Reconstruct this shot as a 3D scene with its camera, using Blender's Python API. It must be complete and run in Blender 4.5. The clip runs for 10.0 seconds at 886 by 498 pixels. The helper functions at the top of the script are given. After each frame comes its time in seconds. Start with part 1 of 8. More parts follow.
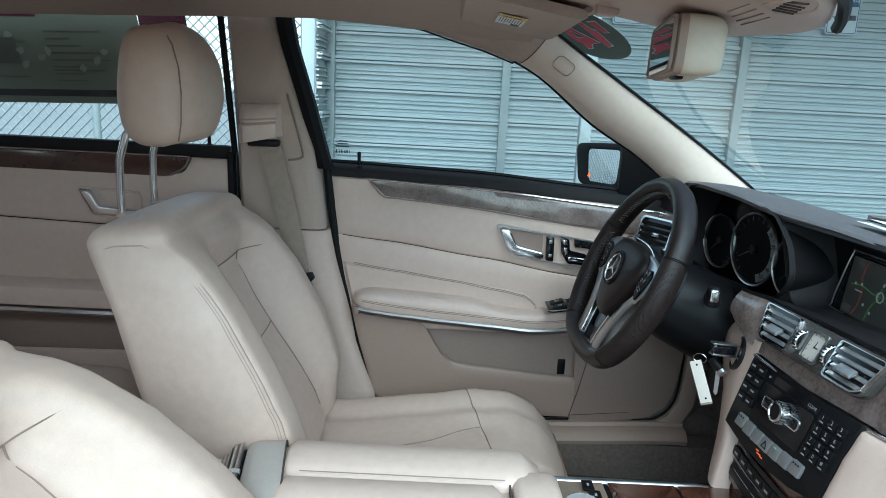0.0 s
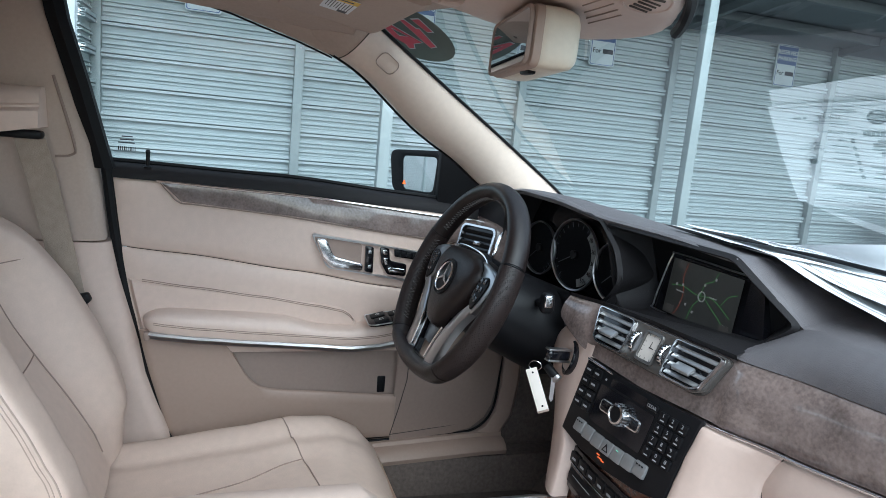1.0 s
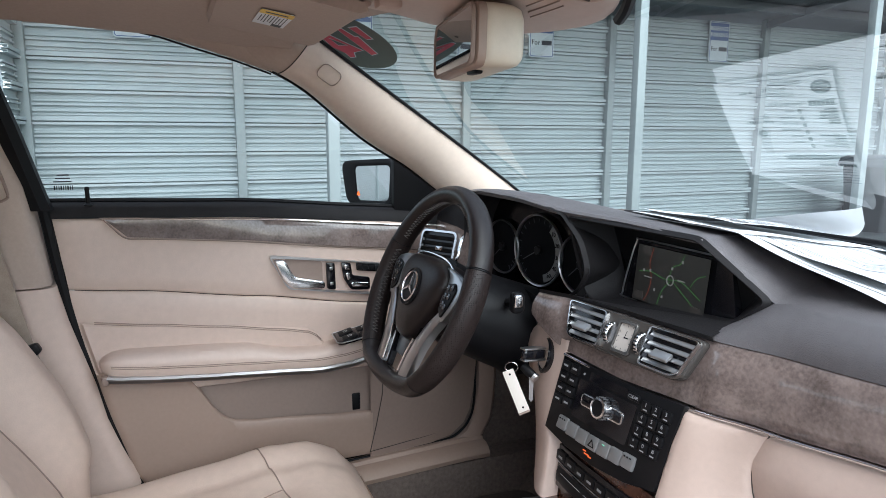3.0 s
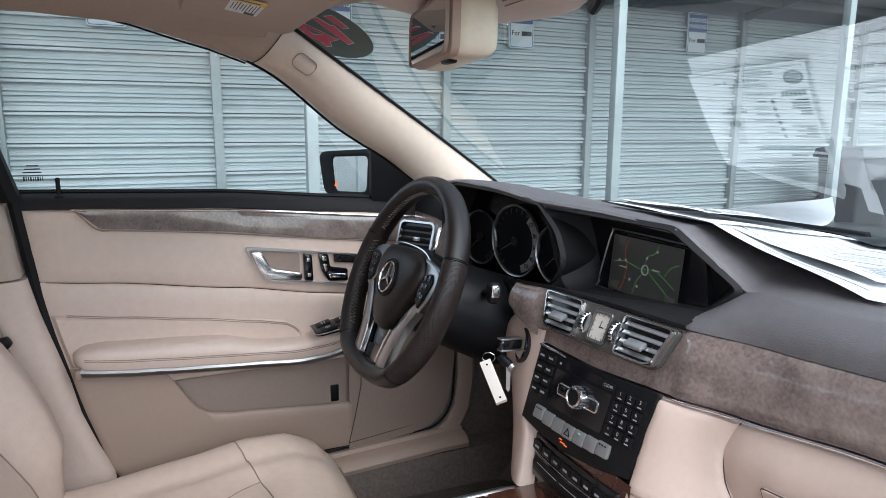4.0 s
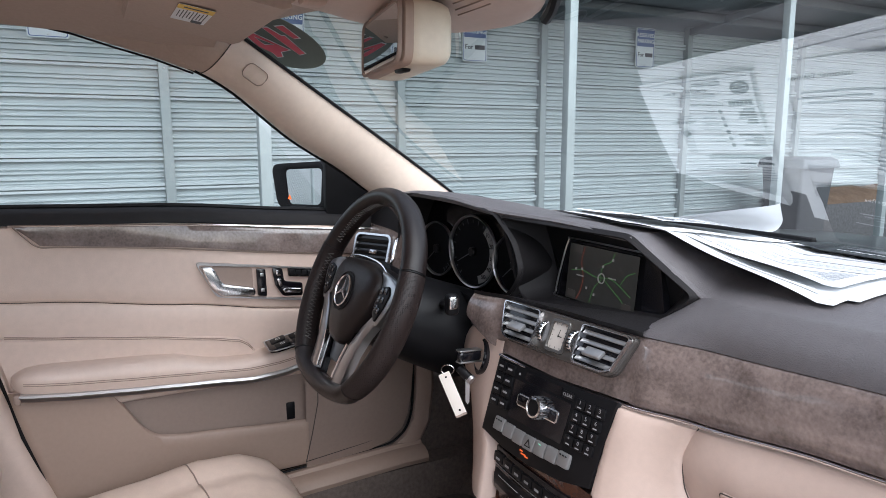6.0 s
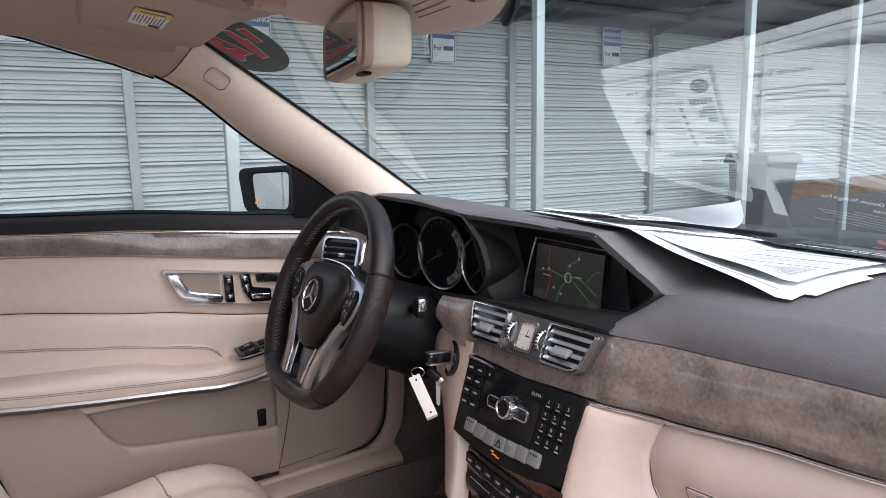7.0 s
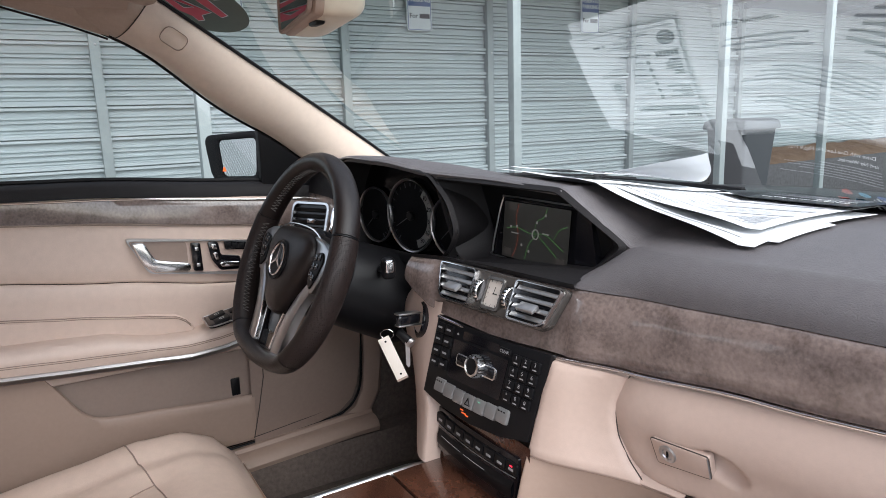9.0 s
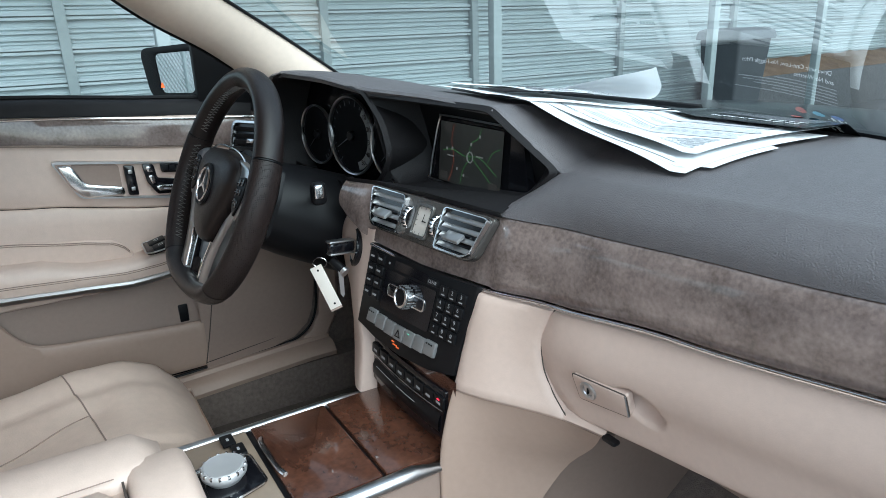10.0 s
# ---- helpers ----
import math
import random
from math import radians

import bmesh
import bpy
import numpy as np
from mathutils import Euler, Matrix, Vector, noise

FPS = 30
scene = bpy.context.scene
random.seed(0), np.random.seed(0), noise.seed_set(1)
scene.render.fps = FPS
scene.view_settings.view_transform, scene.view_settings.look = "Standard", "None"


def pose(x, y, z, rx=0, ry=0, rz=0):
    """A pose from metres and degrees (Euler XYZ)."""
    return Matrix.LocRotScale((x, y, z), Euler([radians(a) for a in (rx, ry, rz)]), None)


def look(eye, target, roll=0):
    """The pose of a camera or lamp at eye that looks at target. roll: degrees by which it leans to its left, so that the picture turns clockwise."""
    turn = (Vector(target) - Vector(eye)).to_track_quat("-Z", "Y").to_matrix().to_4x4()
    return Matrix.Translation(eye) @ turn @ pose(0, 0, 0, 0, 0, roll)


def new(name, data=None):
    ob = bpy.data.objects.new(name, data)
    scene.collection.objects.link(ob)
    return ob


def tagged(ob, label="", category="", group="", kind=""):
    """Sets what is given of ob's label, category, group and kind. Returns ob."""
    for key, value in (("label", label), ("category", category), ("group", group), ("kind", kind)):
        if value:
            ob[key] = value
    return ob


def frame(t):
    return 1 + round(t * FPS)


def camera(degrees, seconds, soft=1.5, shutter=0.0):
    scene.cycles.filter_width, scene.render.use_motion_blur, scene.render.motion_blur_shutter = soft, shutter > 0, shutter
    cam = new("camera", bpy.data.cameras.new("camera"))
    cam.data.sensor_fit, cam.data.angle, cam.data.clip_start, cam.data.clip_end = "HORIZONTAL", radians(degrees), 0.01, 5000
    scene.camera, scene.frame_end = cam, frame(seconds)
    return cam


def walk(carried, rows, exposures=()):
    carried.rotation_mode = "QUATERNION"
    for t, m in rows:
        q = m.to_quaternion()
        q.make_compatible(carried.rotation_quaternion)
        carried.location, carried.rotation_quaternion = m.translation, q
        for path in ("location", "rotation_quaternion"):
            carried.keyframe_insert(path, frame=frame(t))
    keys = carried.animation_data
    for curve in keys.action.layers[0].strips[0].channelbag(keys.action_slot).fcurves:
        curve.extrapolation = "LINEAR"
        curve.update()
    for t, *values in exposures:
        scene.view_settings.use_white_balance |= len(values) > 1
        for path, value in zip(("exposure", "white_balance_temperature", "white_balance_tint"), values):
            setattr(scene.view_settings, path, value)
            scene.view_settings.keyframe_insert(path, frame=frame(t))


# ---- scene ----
cam = camera(66.8, 10.0, 0.9)
PATH = [
    (0, (1.0, 0.315, 1.216), (-0.952, 0.321, 0.781), 2.9),
    (0.5, (0.899, 0.249, 1.203), (-0.984, 0.763, 0.767), 6.5),
    (1, (0.875, 0.251, 1.174), (-0.992, 0.879, 0.83), 5.5),
    (1.5, (0.856, 0.264, 1.162), (-0.994, 0.952, 0.836), 1.3),
    (2, (0.849, 0.258, 1.162), (-0.989, 0.982, 0.847), 0.1),
    (3.5, (0.845, 0.256, 1.186), (-0.973, 1.014, 0.837), 0.3),
    (4, (0.847, 0.265, 1.178), (-0.956, 1.053, 0.821), 0.2),
    (4.5, (0.84, 0.273, 1.175), (-0.954, 1.087, 0.829), -0.3),
    (5, (0.831, 0.269, 1.175), (-0.949, 1.117, 0.836), -0.2),
    (5.5, (0.833, 0.27, 1.172), (-0.937, 1.143, 0.844), -0.0),
    (7, (0.84, 0.282, 1.175), (-0.878, 1.256, 0.858), -0.9),
    (7.5, (0.842, 0.293, 1.173), (-0.866, 1.279, 0.844), -1.5),
    (8, (0.843, 0.297, 1.172), (-0.854, 1.298, 0.831), -1.7),
    (8.5, (0.844, 0.309, 1.161), (-0.841, 1.321, 0.794), -1.9),
    (9, (0.845, 0.313, 1.147), (-0.838, 1.319, 0.753), -1.8),
    (9.5, (0.861, 0.341, 1.134), (-0.796, 1.352, 0.654), -2.1),
    (10, (0.841, 0.434, 1.144), (-0.782, 1.414, 0.508), -2.0),
]
EXPOSURE = [(0.0, 1.30, 5450, -8), (0.5, 1.46, 5720, -2), (1.0, 1.49, 5800, 2), (2.0, 1.52, 6110, 6), (4.5, 1.51, 6200, 8), (7.0, 1.47, 6480, 14), (8.0, 1.46, 6560, 14), (9.0, 1.42, 6600, 12), (10.0, 1.36, 5850, -2)]
walk(cam, [(t, look(eye, target, roll)) for t, eye, target, roll in PATH], EXPOSURE)

# ---- light ----
world = bpy.data.worlds.new("sky")
scene.world = world
world.use_nodes = True
wn = world.node_tree
sky = wn.nodes.new("ShaderNodeTexSky")
sky.sky_type, sky.sun_disc = "NISHITA", False
sky.sun_elevation, sky.sun_rotation = radians(50), radians(84)
soft_sky = wn.nodes.new("ShaderNodeHueSaturation")
soft_sky.inputs["Saturation"].default_value = 0.45
wn.links.new(sky.outputs[0], soft_sky.inputs["Color"])
wn.links.new(soft_sky.outputs[0], wn.nodes["Background"].inputs[0])
wn.nodes["Background"].inputs[1].default_value = 0.15
sun_data = bpy.data.lights.new("sun", "SUN")
sun_data.energy, sun_data.angle, sun_data.color = 1.75, radians(65), (0.97, 0.985, 1.0)
sun = new("sun", sun_data)
sun.matrix_world = look((4.97, 0.52, 6.76), (0, 0, 0.8))


# ---- materials ----
def mat(name, color, rough=0.5, metal=0.0, bump=0.0, scale=60.0, vary=0.12, detail=4.0, coat=0.0, second=None, stretch=(1, 1, 1), spec=0.5):
    m = bpy.data.materials.new(name)
    m.use_nodes = True
    nt = m.node_tree
    b = nt.nodes["Principled BSDF"]
    b.inputs["Roughness"].default_value, b.inputs["Metallic"].default_value = rough, metal
    b.inputs["Coat Weight"].default_value = coat
    b.inputs["Specular IOR Level"].default_value = spec
    tc = nt.nodes.new("ShaderNodeTexCoord")
    mp = nt.nodes.new("ShaderNodeMapping")
    mp.inputs["Scale"].default_value = stretch
    nt.links.new(tc.outputs["Object"], mp.inputs[0])
    big, fine = nt.nodes.new("ShaderNodeTexNoise"), nt.nodes.new("ShaderNodeTexNoise")
    big.inputs["Scale"].default_value, big.inputs["Detail"].default_value = scale * 0.12, detail
    fine.inputs["Scale"].default_value, fine.inputs["Detail"].default_value = scale, detail
    nt.links.new(mp.outputs[0], big.inputs[0])
    nt.links.new(mp.outputs[0], fine.inputs[0])
    mix = nt.nodes.new("ShaderNodeMath")
    mix.operation, mix.inputs[1].default_value = "MULTIPLY_ADD", 0.4
    nt.links.new(fine.outputs[0], mix.inputs[0])
    half = nt.nodes.new("ShaderNodeMath")
    half.operation, half.inputs[1].default_value = "MULTIPLY", 0.6
    nt.links.new(big.outputs[0], half.inputs[0])
    nt.links.new(half.outputs[0], mix.inputs[2])
    ramp = nt.nodes.new("ShaderNodeValToRGB")
    c2 = second or [c * (1 + vary) for c in color]
    c1 = color if second else [c * (1 - vary) for c in color]
    ramp.color_ramp.elements[0].position, ramp.color_ramp.elements[1].position = 0.32, 0.68
    ramp.color_ramp.elements[0].color, ramp.color_ramp.elements[1].color = (*c1, 1), (*c2, 1)
    nt.links.new(mix.outputs[0], ramp.inputs[0])
    nt.links.new(ramp.outputs[0], b.inputs["Base Color"])
    if bump:
        bp = nt.nodes.new("ShaderNodeBump")
        bp.inputs["Strength"].default_value, bp.inputs["Distance"].default_value = bump, 0.002
        nt.links.new(fine.outputs[0], bp.inputs["Height"])
        nt.links.new(bp.outputs[0], b.inputs["Normal"])
    return m


def glass_mat(name, tint=(1, 1, 1), rough=0.0, clear=0.9, ior=1.6):
    # thin pane: clear, with real surface reflection
    m = bpy.data.materials.new(name)
    m.use_nodes = True
    nt = m.node_tree
    nt.nodes.remove(nt.nodes["Principled BSDF"])
    tr, gl, mx, fr = (nt.nodes.new(k) for k in ("ShaderNodeBsdfTransparent", "ShaderNodeBsdfGlossy", "ShaderNodeMixShader", "ShaderNodeFresnel"))
    tr.inputs[0].default_value = (*[c * clear for c in tint], 1)
    gl.inputs["Roughness"].default_value = rough
    fr.inputs["IOR"].default_value = ior
    nt.links.new(fr.outputs[0], mx.inputs[0])
    nt.links.new(tr.outputs[0], mx.inputs[1])
    nt.links.new(gl.outputs[0], mx.inputs[2])
    nt.links.new(mx.outputs[0], nt.nodes["Material Output"].inputs[0])
    return m


def thin_mat(name, color, through_color):
    # a thin sheet that lets daylight shine through
    m = mat(name, color, 0.6, vary=0.1, scale=20)
    nt = m.node_tree
    tl, mx = nt.nodes.new("ShaderNodeBsdfTranslucent"), nt.nodes.new("ShaderNodeMixShader")
    tl.inputs[0].default_value = (*through_color, 1)
    mx.inputs[0].default_value = 0.6
    nt.links.new(nt.nodes["Principled BSDF"].outputs[0], mx.inputs[1])
    nt.links.new(tl.outputs[0], mx.inputs[2])
    nt.links.new(mx.outputs[0], nt.nodes["Material Output"].inputs[0])
    return m


def glow_mat(name, color, strength):
    m = mat(name, (0.02, 0.02, 0.02), 0.3)
    b = m.node_tree.nodes["Principled BSDF"]
    b.inputs["Emission Color"].default_value, b.inputs["Emission Strength"].default_value = (*color, 1), strength
    return m


BEIGE = mat("beige_leather", (0.61, 0.482, 0.410), 0.45, bump=0.12, scale=500, vary=0.05)
BEIGE_PLASTIC = mat("beige_plastic", (0.515, 0.395, 0.335), 0.5, bump=0.1, scale=900, vary=0.04)
SEAT = mat("seat_leather", (0.575, 0.447, 0.368), 0.42, bump=0.14, scale=420, vary=0.06)
# Beige lightened for the pillar: windshield daylight is put into its colour.
PILLAR = mat("daylit_pillar_trim", (0.70, 0.585, 0.495), 0.42, bump=0.15, scale=700, vary=0.05)
# Lower trim beige, darkened in colour for the shade low in the cabin.
BEIGE_LOW = mat("tan_and_shaded_beige", (0.345, 0.252, 0.202), 0.5, bump=0.1, scale=900, vary=0.04)
# Taupe parts, and beige ones with shade put into their colour.
BEIGE_DARK = mat("taupe_and_shaded_beige", (0.27, 0.20, 0.165), 0.55, bump=0.1, scale=900, vary=0.05)
CLOTH = mat("headliner_cloth", (0.46, 0.37, 0.31), 0.85, bump=0.2, scale=1200, vary=0.05)
# Sky glare from the windshield is put into this paler pad grey.
DASH = mat("dash_pad_with_glare", (0.110, 0.102, 0.106), 0.42, bump=0.7, scale=620, vary=0.1, spec=0.5)
# Shade inside the instrument hoods is put into this near-black; belt strips are black.
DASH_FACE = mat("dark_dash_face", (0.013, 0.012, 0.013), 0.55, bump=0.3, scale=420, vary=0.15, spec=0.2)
BLACK = mat("black_plastic", (0.006, 0.006, 0.007), 0.42, vary=0.1, spec=0.2)
GLOSS_BLACK = mat("gloss_black", (0.006, 0.006, 0.008), 0.12, vary=0.1)
MATTE_BLACK = mat("matte_black", (0.005, 0.005, 0.006), 0.55, vary=0.1, spec=0.15)
RUBBER = mat("black_rubber", (0.007, 0.007, 0.008), 0.6, vary=0.1, spec=0.2)
WHEEL_LEATHER = mat("wheel_leather", (0.011, 0.007, 0.0065), 0.38, bump=0.25, scale=900, vary=0.15, spec=0.42)
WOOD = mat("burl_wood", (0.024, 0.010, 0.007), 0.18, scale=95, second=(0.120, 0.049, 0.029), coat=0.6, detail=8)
# Brown burl made paler and greyer: sky glare is put into its colours.
GLAREWOOD = mat("burl_wood_with_glare", (0.082, 0.062, 0.056), 0.2, scale=190, second=(0.255, 0.200, 0.182), coat=0.5, detail=10, bump=0.05)
SILVER = mat("silver_slat", (0.33, 0.33, 0.335), 0.32, 0.75, vary=0.06)
DARK_SILVER = mat("dark_brushed_silver", (0.13, 0.122, 0.115), 0.27, 0.7, vary=0.12, scale=120)
CHROME = mat("satin_chrome", (0.75, 0.75, 0.76), 0.18, 1.0, vary=0.03)
SATIN = mat("satin_silver", (0.55, 0.55, 0.56), 0.32, 1.0, vary=0.05)
CARPET = mat("taupe_carpet", (0.165, 0.132, 0.114), 0.95, bump=0.8, scale=900, vary=0.3)
PAPER = mat("white_paper", (0.73, 0.75, 0.765), 0.6, vary=0.02)
INK = mat("grey_ink", (0.045, 0.045, 0.055), 0.6)
STEEL_WALL = mat("painted_corrugated_steel", (0.445, 0.508, 0.518), 0.5, vary=0.08, scale=8)
GALV = mat("galvanised_post", (0.30, 0.345, 0.345), 0.5, 0.2, vary=0.1, scale=30)
ASPHALT = mat("asphalt", (0.09, 0.09, 0.092), 0.9, bump=0.6, scale=300, vary=0.3)
LEAVES = mat("leaf_litter", (0.10, 0.055, 0.03), 0.9, scale=60, second=(0.205, 0.135, 0.085), bump=1.0)
GLASS = glass_mat("clear_glass", (0.97, 1.0, 0.99), 0.0, 0.92)
WINDSHIELD = glass_mat("windshield_glass", (0.95, 1.0, 0.99), 0.0, 0.97, 2.45)
MIRROR = mat("mirror_glass", (0.66, 0.69, 0.70), 0.02, 1.0, vary=0.0)
CARPAINT = mat("black_car_paint", (0.006, 0.006, 0.008), 0.3, coat=0.3, spec=0.3)


# ---- building helpers ----
BASE = {}


def thing(name, label, category, at=(0, 0, 0), group="", kind=""):
    ob = tagged(new(name), label, category, group, kind)
    ob.location = at
    BASE[ob.name] = Vector(at)
    return ob


def shade(me, angle=40):
    for p in me.polygons:
        p.use_smooth = True
    me.set_sharp_from_angle(angle=radians(angle))


def part(name, bm, material, parent=None, label="", angle=40):
    """Link a bmesh, built in the car's own axes, as one mesh object under a thing or part."""
    me = bpy.data.meshes.new(name)
    bmesh.ops.recalc_face_normals(bm, faces=bm.faces)
    base = BASE[parent.name] if parent is not None else Vector((0, 0, 0))
    bmesh.ops.translate(bm, vec=-base, verts=bm.verts)
    bm.to_mesh(me)
    bm.free()
    me.materials.append(material)
    shade(me, angle)
    ob = new(name, me)
    if parent is not None:
        ob.parent = parent
    BASE[ob.name] = base
    if label:
        tagged(ob, label)
    return ob


def face_to(ob, point):
    """Turn every face of a thin pane towards a point of the cabin."""
    bm = bmesh.new()
    bm.from_mesh(ob.data)
    p = Vector(point) - BASE[ob.name]
    flip = [f for f in bm.faces if f.normal.dot(p - f.calc_center_median()) < 0]
    bmesh.ops.reverse_faces(bm, faces=flip)
    bm.to_mesh(ob.data)
    bm.free()


def single(name, bm, material, label, category, group="", kind="", angle=40):
    return tagged(part(name, bm, material, None, "", angle), label, category, group, kind)


def rbox(size, at=(0, 0, 0), bevel=0.004, seg=2, m=None):
    bm = bmesh.new()
    bmesh.ops.create_cube(bm, size=1)
    bmesh.ops.scale(bm, vec=size, verts=bm.verts)
    if bevel:
        bmesh.ops.bevel(bm, geom=list(bm.edges), offset=min(bevel, min(size) * 0.49), segments=seg, affect="EDGES", profile=0.5)
    if m is not None:
        bmesh.ops.transform(bm, matrix=m, verts=bm.verts)
    bmesh.ops.translate(bm, vec=at, verts=bm.verts)
    return bm


def join(*bms):
    out = bms[0]
    for b in bms[1:]:
        me = bpy.data.meshes.new("tmp")
        b.to_mesh(me)
        b.free()
        out.from_mesh(me)
        bpy.data.meshes.remove(me)
    return out


def loft(rings, close=True, caps=True):
    """Skin between rings of equally many points."""
    bm = bmesh.new()
    vs = [[bm.verts.new(p) for p in r] for r in rings]
    n = len(rings[0])
    for a, b in zip(vs, vs[1:]):
        for i in range(n if close else n - 1):
            j = (i + 1) % n
            bm.faces.new((a[i], a[j], b[j], b[i]))
    if close and caps:
        bm.faces.new(vs[0][::-1])
        bm.faces.new(vs[-1])
    return bm


def thick(bm, d):
    """Give an open sheet a thickness along its normals."""
    bmesh.ops.recalc_face_normals(bm, faces=bm.faces)
    bmesh.ops.solidify(bm, geom=list(bm.faces), thickness=d)
    return bm


def sheet(fn, nu, nv, d=0.0):
    bm = loft([[fn(i / nu, j / nv) for j in range(nv + 1)] for i in range(nu + 1)], close=False)
    return thick(bm, d) if d else bm


def prism(poly, depth, m=None, bevel=0.0, seg=2):
    """A polygon in the local xy plane, raised by depth along local z."""
    bm = bmesh.new()
    f = bm.faces.new([bm.verts.new((x, y, 0)) for x, y in poly])
    top = bmesh.ops.extrude_face_region(bm, geom=[f])["geom"]
    vs = [g for g in top if isinstance(g, bmesh.types.BMVert)]
    bmesh.ops.translate(bm, vec=(0, 0, depth), verts=vs)
    if bevel:
        bmesh.ops.recalc_face_normals(bm, faces=bm.faces)
        edges = [e for e in bm.edges if all(v.co.z > depth * 0.5 for v in e.verts)]
        bmesh.ops.bevel(bm, geom=edges, offset=bevel, segments=seg, affect="EDGES", profile=0.5)
    if m is not None:
        bmesh.ops.transform(bm, matrix=m, verts=bm.verts)
    return bm


def smooth_line(pts, n=8, closed=False):
    """Catmull-Rom through the points."""
    P = [Vector(p) for p in pts]
    out, k = [], len(P)
    for i in range(k if closed else k - 1):
        a, b = P[i], P[(i + 1) % k]
        p0 = P[i - 1] if (i or closed) else a * 2 - b
        p3 = P[(i + 2) % k] if (closed or i + 2 < k) else b * 2 - a
        for s in range(n):
            t = s / n
            out.append(0.5 * (2 * a + (b - p0) * t + (2 * p0 - 5 * a + 4 * b - p3) * t * t + (3 * a - p0 - 3 * b + p3) * t ** 3))
    if not closed:
        out.append(P[-1])
    return out


def smooth_rows(rows, n):
    """More rows between rows of points, gliding."""
    cols = [smooth_line(c, n) for c in zip(*rows)]
    return [list(r) for r in zip(*cols)]


def tube(pts, r, seg=8, closed=False, flat=(1, 1), up=(0, 0, 1)):
    """A round or flattened rod along a line."""
    P = [Vector(p) for p in pts]
    rings, k = [], len(P)
    for i, p in enumerate(P):
        a = P[i - 1] if (i or closed) else p
        b = P[(i + 1) % k] if (closed or i + 1 < k) else p
        d = (b - a).normalized()
        s = d.cross(Vector(up))
        s = s.normalized() if s.length > 1e-4 else Vector((1, 0, 0))
        u = s.cross(d)
        rr = r(i / max(1, k - 1)) if callable(r) else r
        rings.append([p + s * math.cos(2 * math.pi * j / seg) * rr * flat[0] + u * math.sin(2 * math.pi * j / seg) * rr * flat[1] for j in range(seg)])
    if closed:
        rings.append(rings[0])
        bm = loft(rings, caps=False)
        bmesh.ops.remove_doubles(bm, verts=bm.verts, dist=1e-6)
        return bm
    return loft(rings)


def lathe(profile, seg=32, m=None):
    """Radius and height pairs turned about local z."""
    bm = loft([[(r * math.cos(2 * math.pi * j / seg), r * math.sin(2 * math.pi * j / seg), z) for j in range(seg)] for r, z in profile], caps=False)
    if profile[-1][0] < 0.0012:
        bm.verts.ensure_lookup_table()
        bm.faces.new(bm.verts[len(profile) * seg - seg:])
    if m is not None:
        bmesh.ops.transform(bm, matrix=m, verts=bm.verts)
    return bm


def lerp(table, x):
    """Piecewise linear, eased, from rows of (x, value...)."""
    if x <= table[0][0]:
        return table[0][1:]
    for a, b in zip(table, table[1:]):
        if x <= b[0]:
            t = (x - a[0]) / (b[0] - a[0])
            t = t * t * (3 - 2 * t) * 0.4 + t * 0.6
            return tuple(p + (q - p) * t for p, q in zip(a[1:], b[1:]))
    return table[-1][1:]


def writing(text, size, m, depth=0.0004, shear=0.0, bold=0.0):
    """Letters as a mesh in the xy plane of m, centred."""
    cu = bpy.data.curves.new("letters", "FONT")
    cu.body, cu.size, cu.align_x, cu.align_y, cu.extrude, cu.shear, cu.offset = text, size, "CENTER", "CENTER", depth, shear, bold
    cu.resolution_u = 3
    ob = bpy.data.objects.new("letters", cu)
    scene.collection.objects.link(ob)
    me = bpy.data.meshes.new_from_object(ob.evaluated_get(bpy.context.evaluated_depsgraph_get()))
    bm = bmesh.new()
    bm.from_mesh(me)
    bmesh.ops.transform(bm, matrix=m, verts=bm.verts)
    bpy.data.objects.remove(ob)
    bpy.data.curves.remove(cu)
    bpy.data.meshes.remove(me)
    return bm


def axes(o, x, y):
    """A matrix with its origin at o, local x along x, and y as near as can be to y."""
    x, y = Vector(x).normalized(), Vector(y)
    z = x.cross(y).normalized()
    y = z.cross(x)
    m = Matrix((x, y, z)).transposed().to_4x4()
    m.translation = o
    return m


def rounded(w, h, r, n=4):
    """Outline of a rounded rectangle about the origin."""
    out = []
    for cx, cy, a in ((w / 2 - r, h / 2 - r, 0), (-w / 2 + r, h / 2 - r, 90), (-w / 2 + r, -h / 2 + r, 180), (w / 2 - r, -h / 2 + r, 270)):
        out += [(cx + r * math.cos(radians(a + 90 * i / n)), cy + r * math.sin(radians(a + 90 * i / n))) for i in range(n + 1)]
    return out


def round_poly(poly, r, n=4):
    """A polygon with its corners rounded off."""
    out, k = [], len(poly)
    for i in range(k):
        p, a, b = Vector(poly[i]), Vector(poly[i - 1]), Vector(poly[(i + 1) % k])
        d = min(r, (a - p).length * 0.45, (b - p).length * 0.45)
        s, e = p + (a - p).normalized() * d, p + (b - p).normalized() * d
        out += [tuple(s * (1 - t) ** 2 + p * 2 * t * (1 - t) + e * t * t) for t in [j / n for j in range(n + 1)]]
    return out


